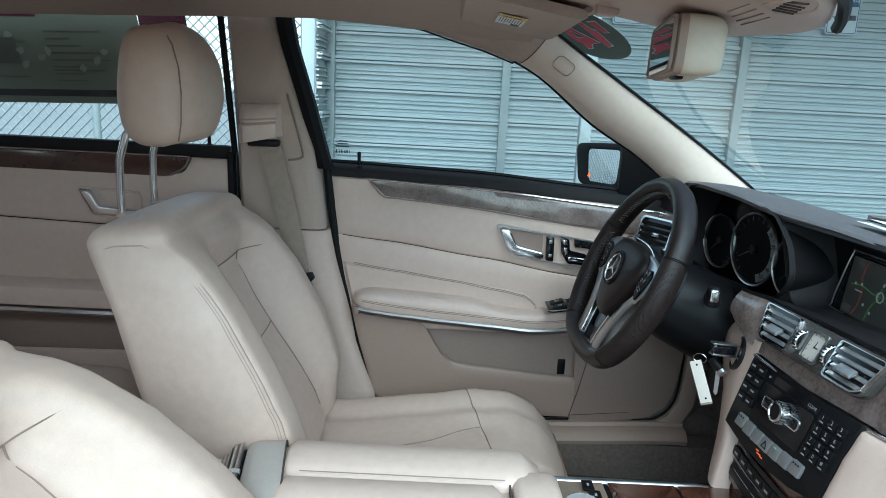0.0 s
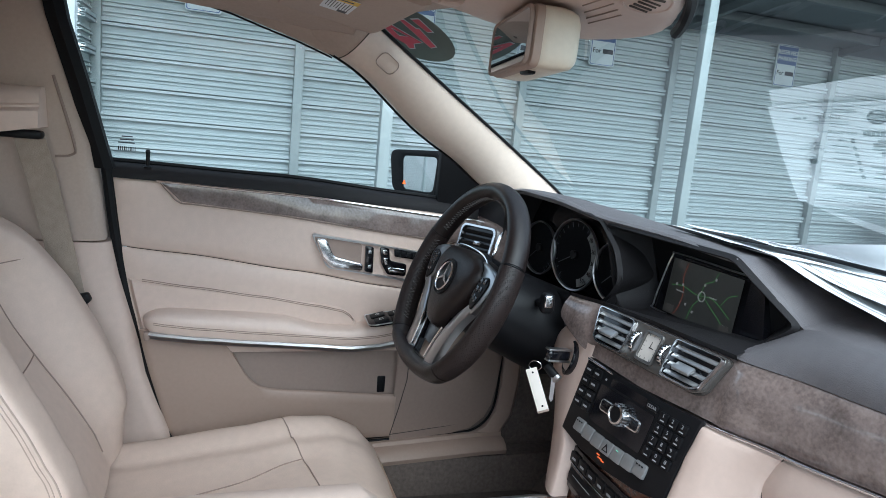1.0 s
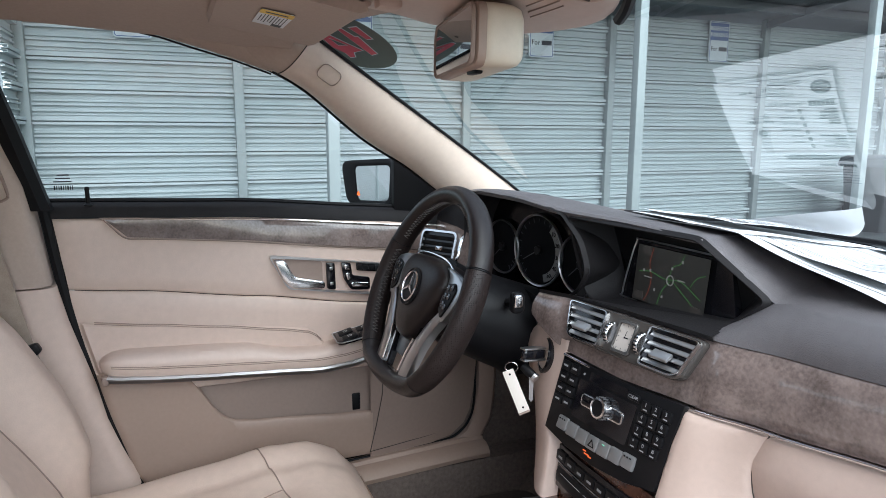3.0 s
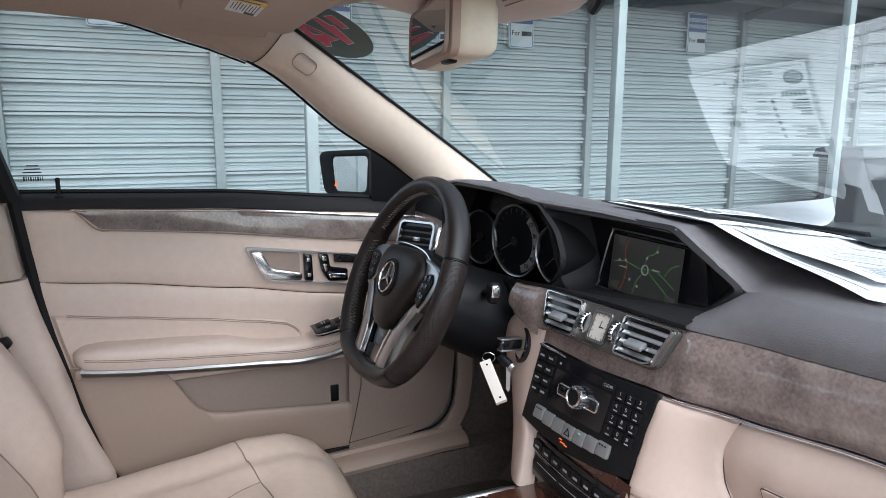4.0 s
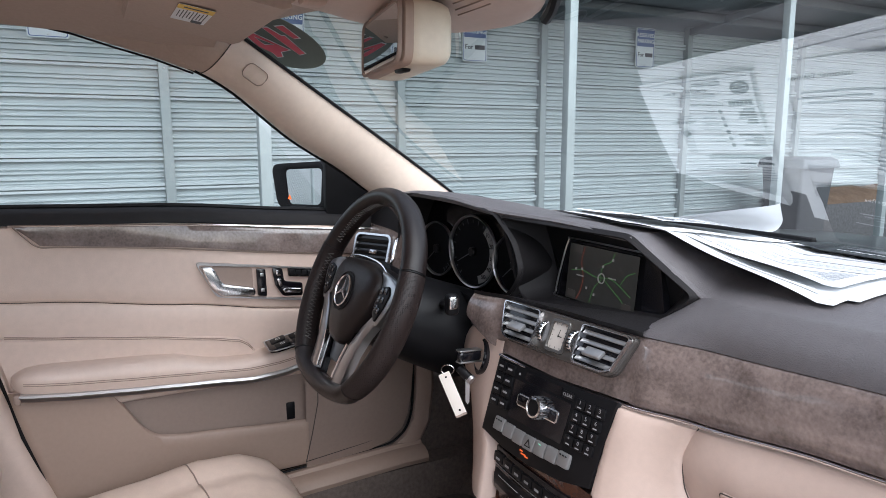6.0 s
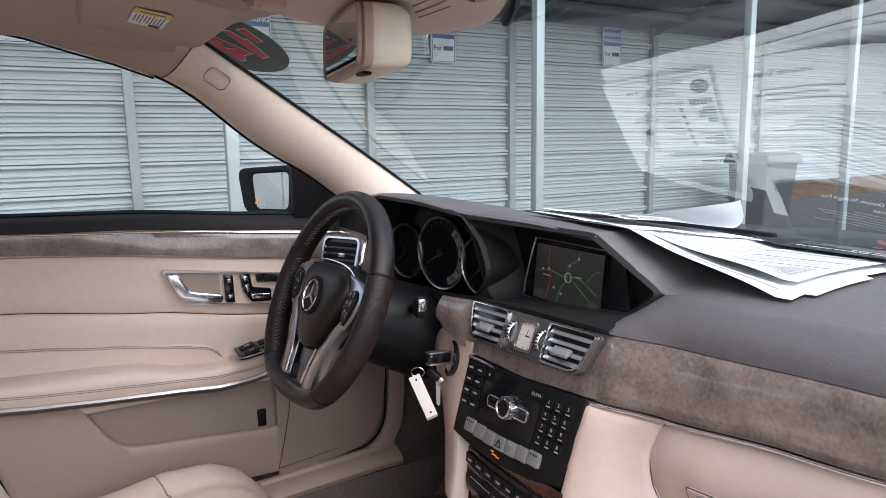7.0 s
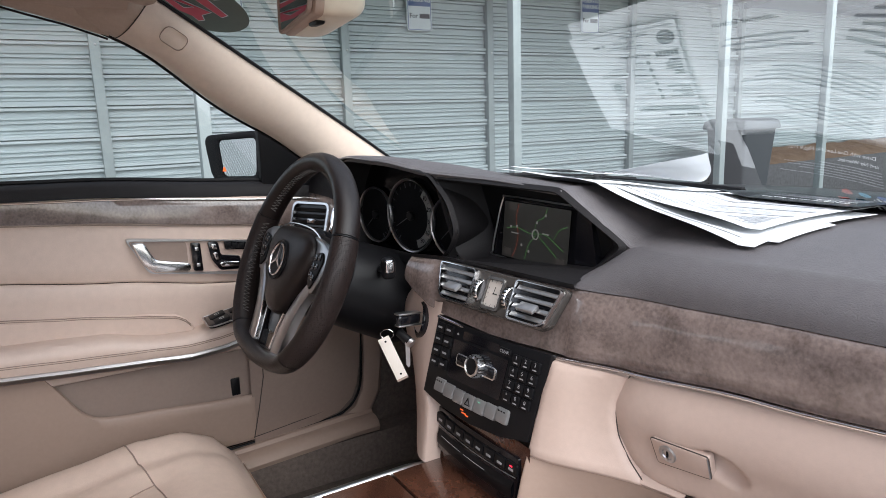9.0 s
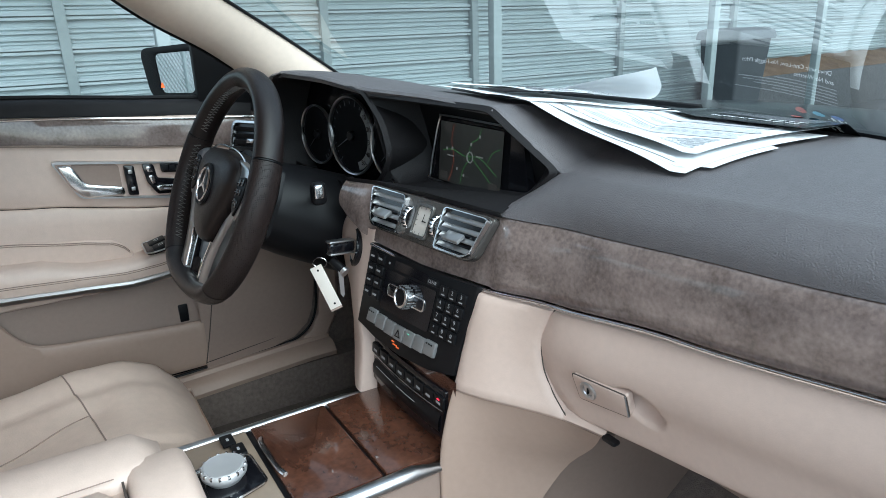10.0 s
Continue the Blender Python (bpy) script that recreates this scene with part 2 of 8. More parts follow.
def ring_frame(outer, inner, depth, m, lip=0.0):
    """A raised frame between two outlines of equally many points."""
    zs = ((outer, 0), (outer, depth - lip), ([(o[0] * 0.85 + i[0] * 0.15, o[1] * 0.85 + i[1] * 0.15) for o, i in zip(outer, inner)], depth), ([(o[0] * 0.15 + i[0] * 0.85, o[1] * 0.15 + i[1] * 0.85) for o, i in zip(outer, inner)], depth), (inner, depth - lip), (inner, -0.002))
    bm = loft([[(x, y, z) for x, y in o] for o, z in zs], caps=False)
    bmesh.ops.transform(bm, matrix=m, verts=bm.verts)
    return bm

# ---- ground and surroundings ----
single("ground", sheet(lambda u, v: (-300 + 600 * u, -300 + 600 * v, 0), 12, 12), ASPHALT, "grey asphalt parking lot under the car", "ground", kind="structure")


def bank(u, v):
    y = 6.9 + 13 * u
    z = 0.62 - 0.17 * v + 0.02 * noise.noise((y * 3.5, v * 6, 0))
    return (-4.20 + 0.34 * v, y, z if 0.0 < u < 1.0 else 0.40)


single("leaf_bank", sheet(bank, 160, 10), LEAVES, "brown fallen leaves and gravel along the steel wall", "leaf litter", kind="stuff")
single("retaining_kerb", rbox((0.36, 13.0, 0.47), (-4.02, 13.4, 0.225), 0.01), ASPHALT, "low dark kerb holding back the leaves", "kerb", kind="structure")

# corrugated wall: wide ribs with narrow stiffening ribs between
RIB = 0.2045


def wall_profile():
    """Height and depth pairs: a deep twin groove each period, fine grooves and swages between."""
    pts = []
    for k in range(11):
        z = 0.02 + RIB * k

        def groove(q, w, d):
            return [(z + q - w / 2, 0), (z + q - w / 2 + 0.0008, -d), (z + q + w / 2 - 0.0008, -d), (z + q + w / 2, 0)]
        pts += groove(0.008, 0.013, 0.042) + [(z + 0.0168, -0.012), (z + 0.0185, -0.013), (z + 0.021, -0.006), (z + 0.024, -0.010)] + groove(0.036, 0.017, 0.046)
        pts += groove(0.066, 0.0045, 0.012) + [(z + 0.071, 0.003), (z + 0.080, 0.002)]
        pts += groove(0.0905, 0.0065, 0.020) + [(z + 0.097, 0.004), (z + 0.122, 0.003)]
        pts += groove(0.1295, 0.0072, 0.022) + [(z + 0.136, 0.005), (z + 0.148, 0.004)]
        pts += groove(0.1555, 0.0055, 0.015) + [(z + 0.162, 0.003), (z + 0.178, 0.0)]
    return pts


def corrugated(p0, p1):
    d = (Vector(p1) - Vector(p0)).normalized()
    side = Vector((-d.y, d.x, 0))
    prof = wall_profile()
    front = [[Vector((*p, z)) + side * -h for z, h in prof] for p in (p0, p1)]
    return thick(loft(front, close=False), 0.003)


wall = thing("wall_east", "pale grey-green corrugated steel carport wall with horizontal ribs", "wall", kind="structure")
WALL_POSTS = [-0.58, 0.74, 2.50, 3.88, 5.65, 7.4, 9.15, 10.9, 12.6, 14.4]
for y0, y1 in zip(WALL_POSTS, WALL_POSTS[1:]):
    part("panel", corrugated((-4.27, y1 - 0.004), (-4.27, y0 + 0.004)), STEEL_WALL, wall, angle=20)
part("return_panel", corrugated((-4.24, -0.62), (-3.86, -0.625)), STEEL_WALL, wall, angle=20)
for y in WALL_POSTS:
    # an open C-shaped upright against the ribs
    bm = rbox((0.06, 0.064, 2.3), (-4.222, y, 1.15), 0.002)
    part("upright", bm, GALV, wall)
    part("bolt", lathe([(0.002, 0), (0.008, 0), (0.008, 0.006), (0.002, 0.008)], 8, axes((-4.190, y + 0.005, 1.66), (0, 1, 0), (0, 0, 1))), SATIN, wall)

carport = thing("carport", "steel carport with slim square posts and a dark underside", "carport", (-2.6, 4, 0))
for y in (1.04, 2.93, 4.94, 6.34, 8.3, 10.2):
    part("post", rbox((0.060, 0.060, 2.46), (-2.6, y, 1.23), 0.004), GALV, carport)
ROOF = mat("carport_roof_sheet", (0.16, 0.18, 0.19), 0.6, vary=0.1, scale=10)
part("roof_sheet", loft([[(-2.3, y, 2.56), (-2.3, y, 2.53), (-4.45, y, 2.25), (-4.45, y, 2.28)] for y in (-0.62, 14.5)]), ROOF, carport, "dark roof sheet")
part("front_beam", rbox((0.06, 15.1, 0.11), (-2.6, 6.94, 2.49), 0.004), GALV, carport)
for x in (-3.2, -3.8):
    part("purlin", rbox((0.05, 15.0, 0.07), (x, 6.94, 2.53 + (x + 2.3) * 0.130 - 0.04), 0.003), ROOF, carport)
for y in WALL_POSTS[1:]:
    part("rafter", loft([[(-2.62, y + s, 2.46), (-2.62, y + s, 2.40), (-4.2, y + s, 2.20), (-4.2, y + s, 2.26)] for s in (-0.025, 0.025)]), ROOF, carport)

SIGN_BLUE = mat("sign_blue", (0.05, 0.10, 0.26), 0.4, vary=0.05)
SIGN_WHITE = mat("sign_white", (0.62, 0.68, 0.70), 0.45, vary=0.05)


def parking_sign(y, z, top_rows, low, w=0.235, h=0.37):
    s = thing("parking_sign", "white parking sign with a blue header on the steel wall", "sign", (-4.205, y, z), "parking signs")
    face = axes((-4.222, y, z), (0, 1, 0), (0, 0, 1))

    def at(dx, dz, dn):
        return face @ Matrix.Translation((dx, dz, dn))
    part("plate", prism(rounded(w, h, 0.02), 0.012, face, 0.002), SIGN_WHITE, s)
    part("border", ring_frame(rounded(w - 0.016, h - 0.016, 0.016), rounded(w - 0.026, h - 0.026, 0.013), 0.0015, at(0, 0, 0.012)), SIGN_BLUE, s)
    part("header", prism(rounded(w - 0.03, h * 0.42, 0.008), 0.001, at(0, h * 0.24, 0.0125)), SIGN_BLUE, s, "blue header panel")
    for i, row in enumerate(top_rows):
        part("lettering", writing(row, 0.05, at(0, h * 0.31 - 0.055 * i, 0.0145), bold=0.001), SIGN_WHITE, s)
    if low:
        part("lettering", writing(low, 0.055, at(-w * 0.24, -h * 0.18, 0.0130), bold=0.001), INK, s)
        bm = rbox((0.095, 0.036, 0.0012), (0, 0, 0), 0)
        bmesh.ops.transform(bm, matrix=at(w * 0.2, -h * 0.18, 0.0132), verts=bm.verts)
        part("name_bar", bm, INK, s)
    for q in (-1, 1):
        part("screw", lathe([(0.001, 0), (0.006, 0), (0.004, 0.003)], 8, at(0, q * (h / 2 - 0.022), 0.012)), SATIN, s)
    return s


parking_sign(3.18, 2.01, ("RESERVED", "PARKING"), "For")
parking_sign(5.07, 2.05, ("RESERVED", "PARKING"), "For")
parking_sign(0.08, 2.00, ("RESERVED", "PARKING"), "For")
parking_sign(1.612, 2.005, ("RESERVED", "PARKING"), "For")
moto = thing("parking_sign", "pale blue parking sign on the far steel wall", "sign", (-4.2, 9.35, 2.75), "parking signs")
moto.parent = None
part("plate", prism(rounded(0.62, 0.40, 0.03), 0.012, axes((-4.22, 9.35, 2.78), (0, 1, 0), (0, 0, 1)), 0.002), SIGN_WHITE, moto)
part("lettering", writing("Motorcycle", 0.12, axes((-4.207, 9.35, 2.68), (0, 1, 0), (0, 0, 1))), SIGN_BLUE, moto)
part("bracket", rbox((0.04, 0.05, 0.6), (-4.225, 9.35, 2.5), 0.003), GALV, moto)

# wheeled bin in front of the car
bin_ = thing("wheelie_bin", "dark grey plastic wheelie bin with a lighter lid", "bin", (-3.62, 6.64, 0))
BIN = mat("bin_plastic", (0.045, 0.05, 0.055), 0.5, vary=0.1)
BINLID = mat("bin_lid_plastic", (0.10, 0.115, 0.125), 0.45, vary=0.1)


def rect(cx, cy, w, d, z, r=0.03):
    return [(cx + x, cy + y, z) for x, y in rounded(w, d, r)]


part("body", loft([rect(-3.62, 6.64, 0.36, 0.40, 0.03), rect(-3.62, 6.64, 0.42, 0.46, 0.55), rect(-3.62, 6.64, 0.46, 0.52, 0.90)]), BIN, bin_)
part("lid", loft([rect(-3.62, 6.64, 0.52, 0.58, 0.90), rect(-3.62, 6.64, 0.53, 0.59, 0.92), rect(-3.62, 6.64, 0.50, 0.56, 0.98), rect(-3.62, 6.64, 0.42, 0.46, 1.005)]), BINLID, bin_, "lighter grey lid")
for q in (-1, 1):
    part("wheel", lathe([(0.02, -0.02), (0.09, -0.02), (0.095, 0), (0.09, 0.02), (0.02, 0.02)], 20, axes((-3.62 + q * 0.15, 6.82, 0.095), (0, 1, 0), (0, 0, 1))), RUBBER, bin_)

# chain-link fence beside the wall
fence = thing("chain_link_fence", "galvanised chain-link fence on steel posts beside the carport", "fence", (-4.3, -5, 0))
FX = -4.32
for y in (-0.80, -2.42, -4.4, -6.4, -8.4, -10.4):
    part("post", tube([(FX, y, 0), (FX, y, 1.86)], 0.030, 10), GALV, fence)
part("gate_post", rbox((0.10, 0.10, 2.35), (-4.31, -0.76, 1.175), 0.006), SIGN_WHITE, fence, "white square post")
part("top_rail", tube([(FX, -0.8, 1.82), (FX, -10.4, 1.82)], 0.022, 8, up=(0, 0, 1)), GALV, fence)


def mesh_wires(lo, hi, h, pitch):
    verts, faces = [], []
    r, n = 0.0038, int((hi - lo) / pitch)
    for s in (-1, 1):
        for k in range(-int(h / pitch) - 1, n + int(h / pitch) + 2):
            a = lo + k * pitch
            for z0 in (0.05,):
                y0, y1 = a, a + s * h
                t0, t1 = 0.0, 1.0
                if s > 0:
                    t0, t1 = max(0, (lo - y0) / h), min(1, (hi - y0) / h)
                else:
                    t0, t1 = max(0, (y0 - hi) / h), min(1, (y0 - lo) / h)
                if t1 - t0 < 0.02:
                    continue
                p, q = (FX + s * r, y0 + s * h * t0, z0 + h * t0), (FX + s * r, y0 + s * h * t1, z0 + h * t1)
                b = len(verts)
                for c in (p, q):
                    verts.extend([(c[0] + r, c[1], c[2]), (c[0] - r, c[1] + r, c[2] - s * r), (c[0] - r, c[1] - r, c[2] + s * r)])
                faces.extend([(b, b + 1, b + 4, b + 3), (b + 1, b + 2, b + 5, b + 4), (b + 2, b, b + 3, b + 5)])
    me = bpy.data.meshes.new("wire_mesh")
    me.from_pydata(verts, [], faces)
    me.materials.append(GALV)
    return me


wires = new("wire_mesh", mesh_wires(-10.4, -0.8, 1.76, 0.085))
wires.parent = fence
wires.location = -BASE[fence.name]
tagged(wires, "woven diamond wire mesh", kind="stuff")
CONCRETE = mat("pale_concrete", (0.22, 0.23, 0.23), 0.8, bump=0.3, scale=40, vary=0.15)
single("pavement", rbox((40, 60, 0.06), (-24.6, -30.8, -0.02), 0.01), CONCRETE, "pale concrete yard beyond the fence", "pavement", kind="structure")

# ---- the car's shell: y runs to its nose, x to its passenger side ----
def rows_with_rims(h, n, roll):
    """Rows over a height h, packed at both rims, with how far each one falls back."""
    a = min(0.004 / max(h, 0.01), 0.2)
    ts = [(0, roll), (a * 0.5, roll * 0.35), (a * 1.5, 0.0)]
    ts += [(a * 1.5 + (1 - 3 * a) * k / n, 0.0) for k in range(1, n)]
    return ts + [(1 - a * 1.5, 0.0), (1 - a * 0.5, roll * 0.35), (1, roll)]


def panel(ends, zt, zb, xf, roll=0.006, ny=36, nz=6, side=1):
    """A soft panel on a door: between two lines, its rims turned in."""
    rings = []
    for i in range(ny + 1):
        u = i / ny
        ys = ends(0.5)
        y = ys[0] + (ys[1] - ys[0]) * u
        t, b = zt(y), zb(y)
        ring = []
        for v, drop in rows_with_rims(t - b, nz, roll):
            z = t + (b - t) * v
            lo, hi = ends(z)
            yy = lo + (hi - lo) * u
            edge = roll if i in (0, ny) else 0.0
            ring.append((xf(yy, z) - max(drop, edge) * side, yy, z))
        rings.append(ring)
    return loft(rings, close=False)


STITCH = mat("seam_thread", (0.27, 0.20, 0.165), 0.8)
CONCRETE_WALL = mat("plain_grey_wall", (0.16, 0.165, 0.165), 0.8, vary=0.1, scale=6)
PIPING = mat("piping_thread", (0.42, 0.325, 0.272), 0.7)
STITCH_DARK = mat("dark_seam", (0.06, 0.047, 0.04), 0.8)

single("floor", join(rbox((1.56, 2.6, 0.05), (0, -0.2, 0.185), 0.01), loft([[(-0.78, 1.10, 0.2), (0.78, 1.10, 0.2), (0.78, 1.10, 0.17), (-0.78, 1.10, 0.17)], [(-0.78, 1.42, 0.5), (0.78, 1.42, 0.5), (0.78, 1.45, 0.47), (-0.78, 1.45, 0.47)], [(-0.78, 1.45, 0.97), (0.78, 1.45, 0.97), (0.78, 1.48, 0.97), (-0.78, 1.48, 0.97)]])), CARPET, "dark taupe carpeted car floor", "floor", kind="structure")
MAT_ = mat("floor_mat_carpet", (0.098, 0.079, 0.068), 0.95, bump=0.9, scale=700, vary=0.25)
fm = thing("floor_mat", "worn taupe carpet floor mat in the footwell", "floor mat", (-0.42, 0.95, 0.21))
part("mat", prism(round_poly([(-0.68, 0.62), (-0.18, 0.62), (-0.17, 1.12), (-0.66, 1.12)], 0.06), 0.014, Matrix.Translation((0, 0, 0.212)), 0.004), MAT_, fm)
part("scratch", tube(smooth_line([(-0.70 + 0.08 + 0.02 * k, 0.745 + 0.012 * k + 0.006 * math.sin(k), 0.228) for k in range(4)], 3), 0.0012, 5), PAPER, fm, "pale thread")
part("lettering_bar", rbox((0.07, 0.02, 0.001), (-0.32, 1.02, 0.2275), 0), STITCH_DARK, fm)
part("lettering_bar", rbox((0.045, 0.02, 0.001), (-0.30, 0.985, 0.2275), 0), STITCH_DARK, fm)

# sills
sill = thing("door_sill", "beige plastic sill trim along the floor", "sill", (-0.74, 0.4, 0.2))
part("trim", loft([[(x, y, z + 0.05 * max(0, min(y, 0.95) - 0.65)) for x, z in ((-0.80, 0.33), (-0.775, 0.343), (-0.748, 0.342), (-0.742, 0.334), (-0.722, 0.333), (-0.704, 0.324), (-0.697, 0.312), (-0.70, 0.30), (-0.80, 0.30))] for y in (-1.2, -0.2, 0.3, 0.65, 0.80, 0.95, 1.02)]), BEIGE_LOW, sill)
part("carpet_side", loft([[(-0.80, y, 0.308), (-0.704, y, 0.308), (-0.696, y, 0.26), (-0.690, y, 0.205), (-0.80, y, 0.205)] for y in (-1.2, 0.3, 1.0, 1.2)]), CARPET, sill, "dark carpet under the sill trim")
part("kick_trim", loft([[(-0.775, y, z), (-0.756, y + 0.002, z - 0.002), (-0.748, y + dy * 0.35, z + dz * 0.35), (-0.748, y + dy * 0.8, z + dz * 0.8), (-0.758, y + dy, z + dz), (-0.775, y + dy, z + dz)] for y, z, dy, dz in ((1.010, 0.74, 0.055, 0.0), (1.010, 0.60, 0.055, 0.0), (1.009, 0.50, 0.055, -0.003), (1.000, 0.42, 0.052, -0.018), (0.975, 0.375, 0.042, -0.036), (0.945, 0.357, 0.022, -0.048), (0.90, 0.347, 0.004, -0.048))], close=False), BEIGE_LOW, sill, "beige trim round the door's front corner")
single("wall_kick", loft([[(-0.775, 0.72, z), (-0.772, 1.0, z), (-0.772, 1.44, z), (-0.80, 1.44, z), (-0.80, 0.72, z)] for z in (0.20, 0.45, 0.70, 0.93)]), CARPET, "dark taupe carpeted side of the footwell", "wall", kind="structure")

# left front door
YR = ((0.33, 0.195), (0.36, 0.170), (0.409, 0.140), (0.60, 0.088), (0.824, 0.044), (1.04, 0.016))


def rear_edge(z):
    return lerp(YR, z)[0]


def door_x(y, z):
    return lerp(((0.30, -0.765), (0.50, -0.750), (0.62, -0.748), (0.75, -0.742), (0.86, -0.742), (0.96, -0.747), (1.05, -0.756)), z)[0] - 0.02 * max(0, y - 0.75)


def belt_z(y):
    return lerp(((0.0, 1.037), (0.40, 1.026), (0.72, 1.002), (1.0, 0.975)), y)[0]


def trim_z(y):
    return lerp(((0.10, 1.004), (0.39, 0.991), (0.88, 0.953), (1.0, 0.94)), y)[0]


def trim_low(y):
    return lerp(((0.10, 0.965), (0.16, 0.960), (0.38, 0.943), (0.71, 0.906), (1.0, 0.87)), y)[0]


def seam_z(y):
    return lerp(((0.0, 0.867), (0.228, 0.843), (0.475, 0.808), (0.667, 0.775), (1.0, 0.72)), y)[0]


def arm_top(y):
    return lerp(((0.08, 0.702), (0.129, 0.717), (0.283, 0.710), (0.40, 0.702), (0.456, 0.686), (0.495, 0.679), (0.576, 0.676), (0.63, 0.692), (0.80, 0.700)), y)[0]


def arm_low(y):
    return lerp(((0.08, 0.677), (0.125, 0.671), (0.222, 0.661), (0.336, 0.652), (0.457, 0.644), (0.56, 0.636), (0.629, 0.640), (0.67, 0.647), (0.80, 0.668)), y)[0]


def low_top(y):
    return lerp(((0.0, 0.66), (0.28, 0.655), (0.300, 0.612), (0.338, 0.530), (0.352, 0.514), (0.372, 0.506), (0.421, 0.499), (0.671, 0.479), (0.73, 0.477)), y)[0]


MARK_PALE = mat("pale_mark", (0.62, 0.62, 0.62), 0.5)
door = thing("car_door", "driver's door panel in beige leather with a burl wood strip", "car door", (-0.8, 0.45, 0.33))
part("outer_skin", loft([[(-0.86, rear_edge(z), z), (-0.86, 1.08, z), (-0.80, 1.08, z), (-0.80, rear_edge(z), z)] for z in (0.33, 0.5, 0.7, 0.9, 1.0)]), CARPAINT, door, "black painted outer skin")
part("upper_panel", panel(lambda z: (rear_edge(z), 1.0), lambda y: belt_z(y) - 0.028, seam_z, door_x), BEIGE, door)
part("middle_panel", panel(lambda z: (rear_edge(z), 1.0), lambda y: seam_z(y) - 0.001, lambda y: 0.60, lambda y, z: door_x(y, z) + 0.002), BEIGE, door)


def bolster_z(y):
    return lerp(((0.06, 0.789), (0.20, 0.771), (0.344, 0.752), (0.48, 0.731), (0.545, 0.719), (0.564, 0.707), (0.576, 0.692), (0.582, 0.675)), y)[0]


part("elbow_pad", panel(lambda z: (rear_edge(z) + 0.004, 0.584), bolster_z, lambda y: 0.66, lambda y, z: door_x(y, z) + lerp(((0.06, 0.010), (0.45, 0.011), (0.584, 0.016)), y)[0], 0.012, ny=60), BEIGE, door)
# Lower and speaker panels carry the footwell's shade as darker base colours.
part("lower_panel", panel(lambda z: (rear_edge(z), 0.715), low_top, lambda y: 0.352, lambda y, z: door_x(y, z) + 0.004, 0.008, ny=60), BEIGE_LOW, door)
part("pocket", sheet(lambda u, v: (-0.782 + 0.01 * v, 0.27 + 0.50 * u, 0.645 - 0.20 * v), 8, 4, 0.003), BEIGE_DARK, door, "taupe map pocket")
part("speaker_panel", loft([[(door_x(y, z0) + 0.0038, y, z0) for y in (0.700, 0.76, min(0.85, y1 - 0.01), y1)] for z0, y1 in ((0.345, 0.80), (0.352, 0.86), (0.368, 0.93), (0.40, 0.968), (0.436, 0.983), (0.50, 0.993), (0.566, 0.998), (0.66, 1.0))], close=False), BEIGE_DARK, door, "beige speaker panel darkened for the footwell shade")
part("pocket_latch", rbox((0.012, 0.022, 0.045), (-0.775, 0.668, 0.500), 0.003), BLACK, door)
part("belt_strip", loft([[(-0.775, y, belt_z(y) + 0.004), (-0.762, y, belt_z(y) + 0.002), (-0.752, y, belt_z(y) - 0.008), (-0.750, y, belt_z(y) - 0.030), (-0.775, y, belt_z(y) - 0.032)] for y in [0.0 + 1.0 * k / 16 for k in range(17)]]), DASH_FACE, door, "black soft strip under the window")
part("window_seal", tube([(-0.776, y, belt_z(y) + 0.006) for y in [0.0 + 0.8 * k / 10 for k in range(11)]], 0.006, 6), RUBBER, door)
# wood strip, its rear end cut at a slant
# A twist is added so only the front part picks up sky reflection.
wood = part("wood_strip", loft([[(-0.7405 + (0.004 - 0.006 * (1 - v)) * min(1.0, max(0.0, (y - 0.30) / 0.16)) - 0.02 * max(0, y - 0.75) - d, y, trim_z(y) + (trim_low(y) - trim_z(y)) * v * min(1.0, max(0.02, (y - 0.118) / 0.045))) for v, d in ((0, 0.003), (0.04, 0.0008), (0.3, 0), (0.7, 0), (0.96, 0.001), (1, 0.008))] for y in [0.118 + 0.88 * k / 60 for k in range(61)]], close=False), GLAREWOOD, door, "glossy burl wood strip with grey glare in its colour")
part("chrome_line", tube([(-0.741 - 0.02 * max(0, y - 0.75), y, trim_z(y) + 0.0015) for y in [0.11 + 0.89 * k / 20 for k in range(21)]], 0.0022, 6), CHROME, wood)
part("lower_groove", tube(smooth_line([(-0.741, 0.118, 1.003), (-0.741, 0.135, 0.983), (-0.741, 0.160, 0.960)] + [(-0.741 - 0.02 * max(0, y - 0.75), y, trim_low(y) - 0.001) for y in (0.20, 0.38, 0.6, 0.8, 0.99)], 6), 0.0018, 5), BEIGE_DARK, wood)
part("stitching", tube([(door_x(y, bolster_z(y)) + 0.0104 + lerp(((0.06, 0.0), (0.45, 0.001), (0.584, 0.006)), y)[0], y, bolster_z(y) - 0.0045) for y in [0.085 + 0.488 * k / 48 for k in range(49)]], 0.0009, 4), STITCH, door)
part("stitching", tube([(door_x(y, bolster_z(y)) + 0.0104 + lerp(((0.06, 0.0), (0.45, 0.001), (0.584, 0.006)), y)[0], y, bolster_z(y) - 0.0085) for y in [0.085 + 0.488 * k / 48 for k in range(49)]], 0.0007, 4), STITCH, door)

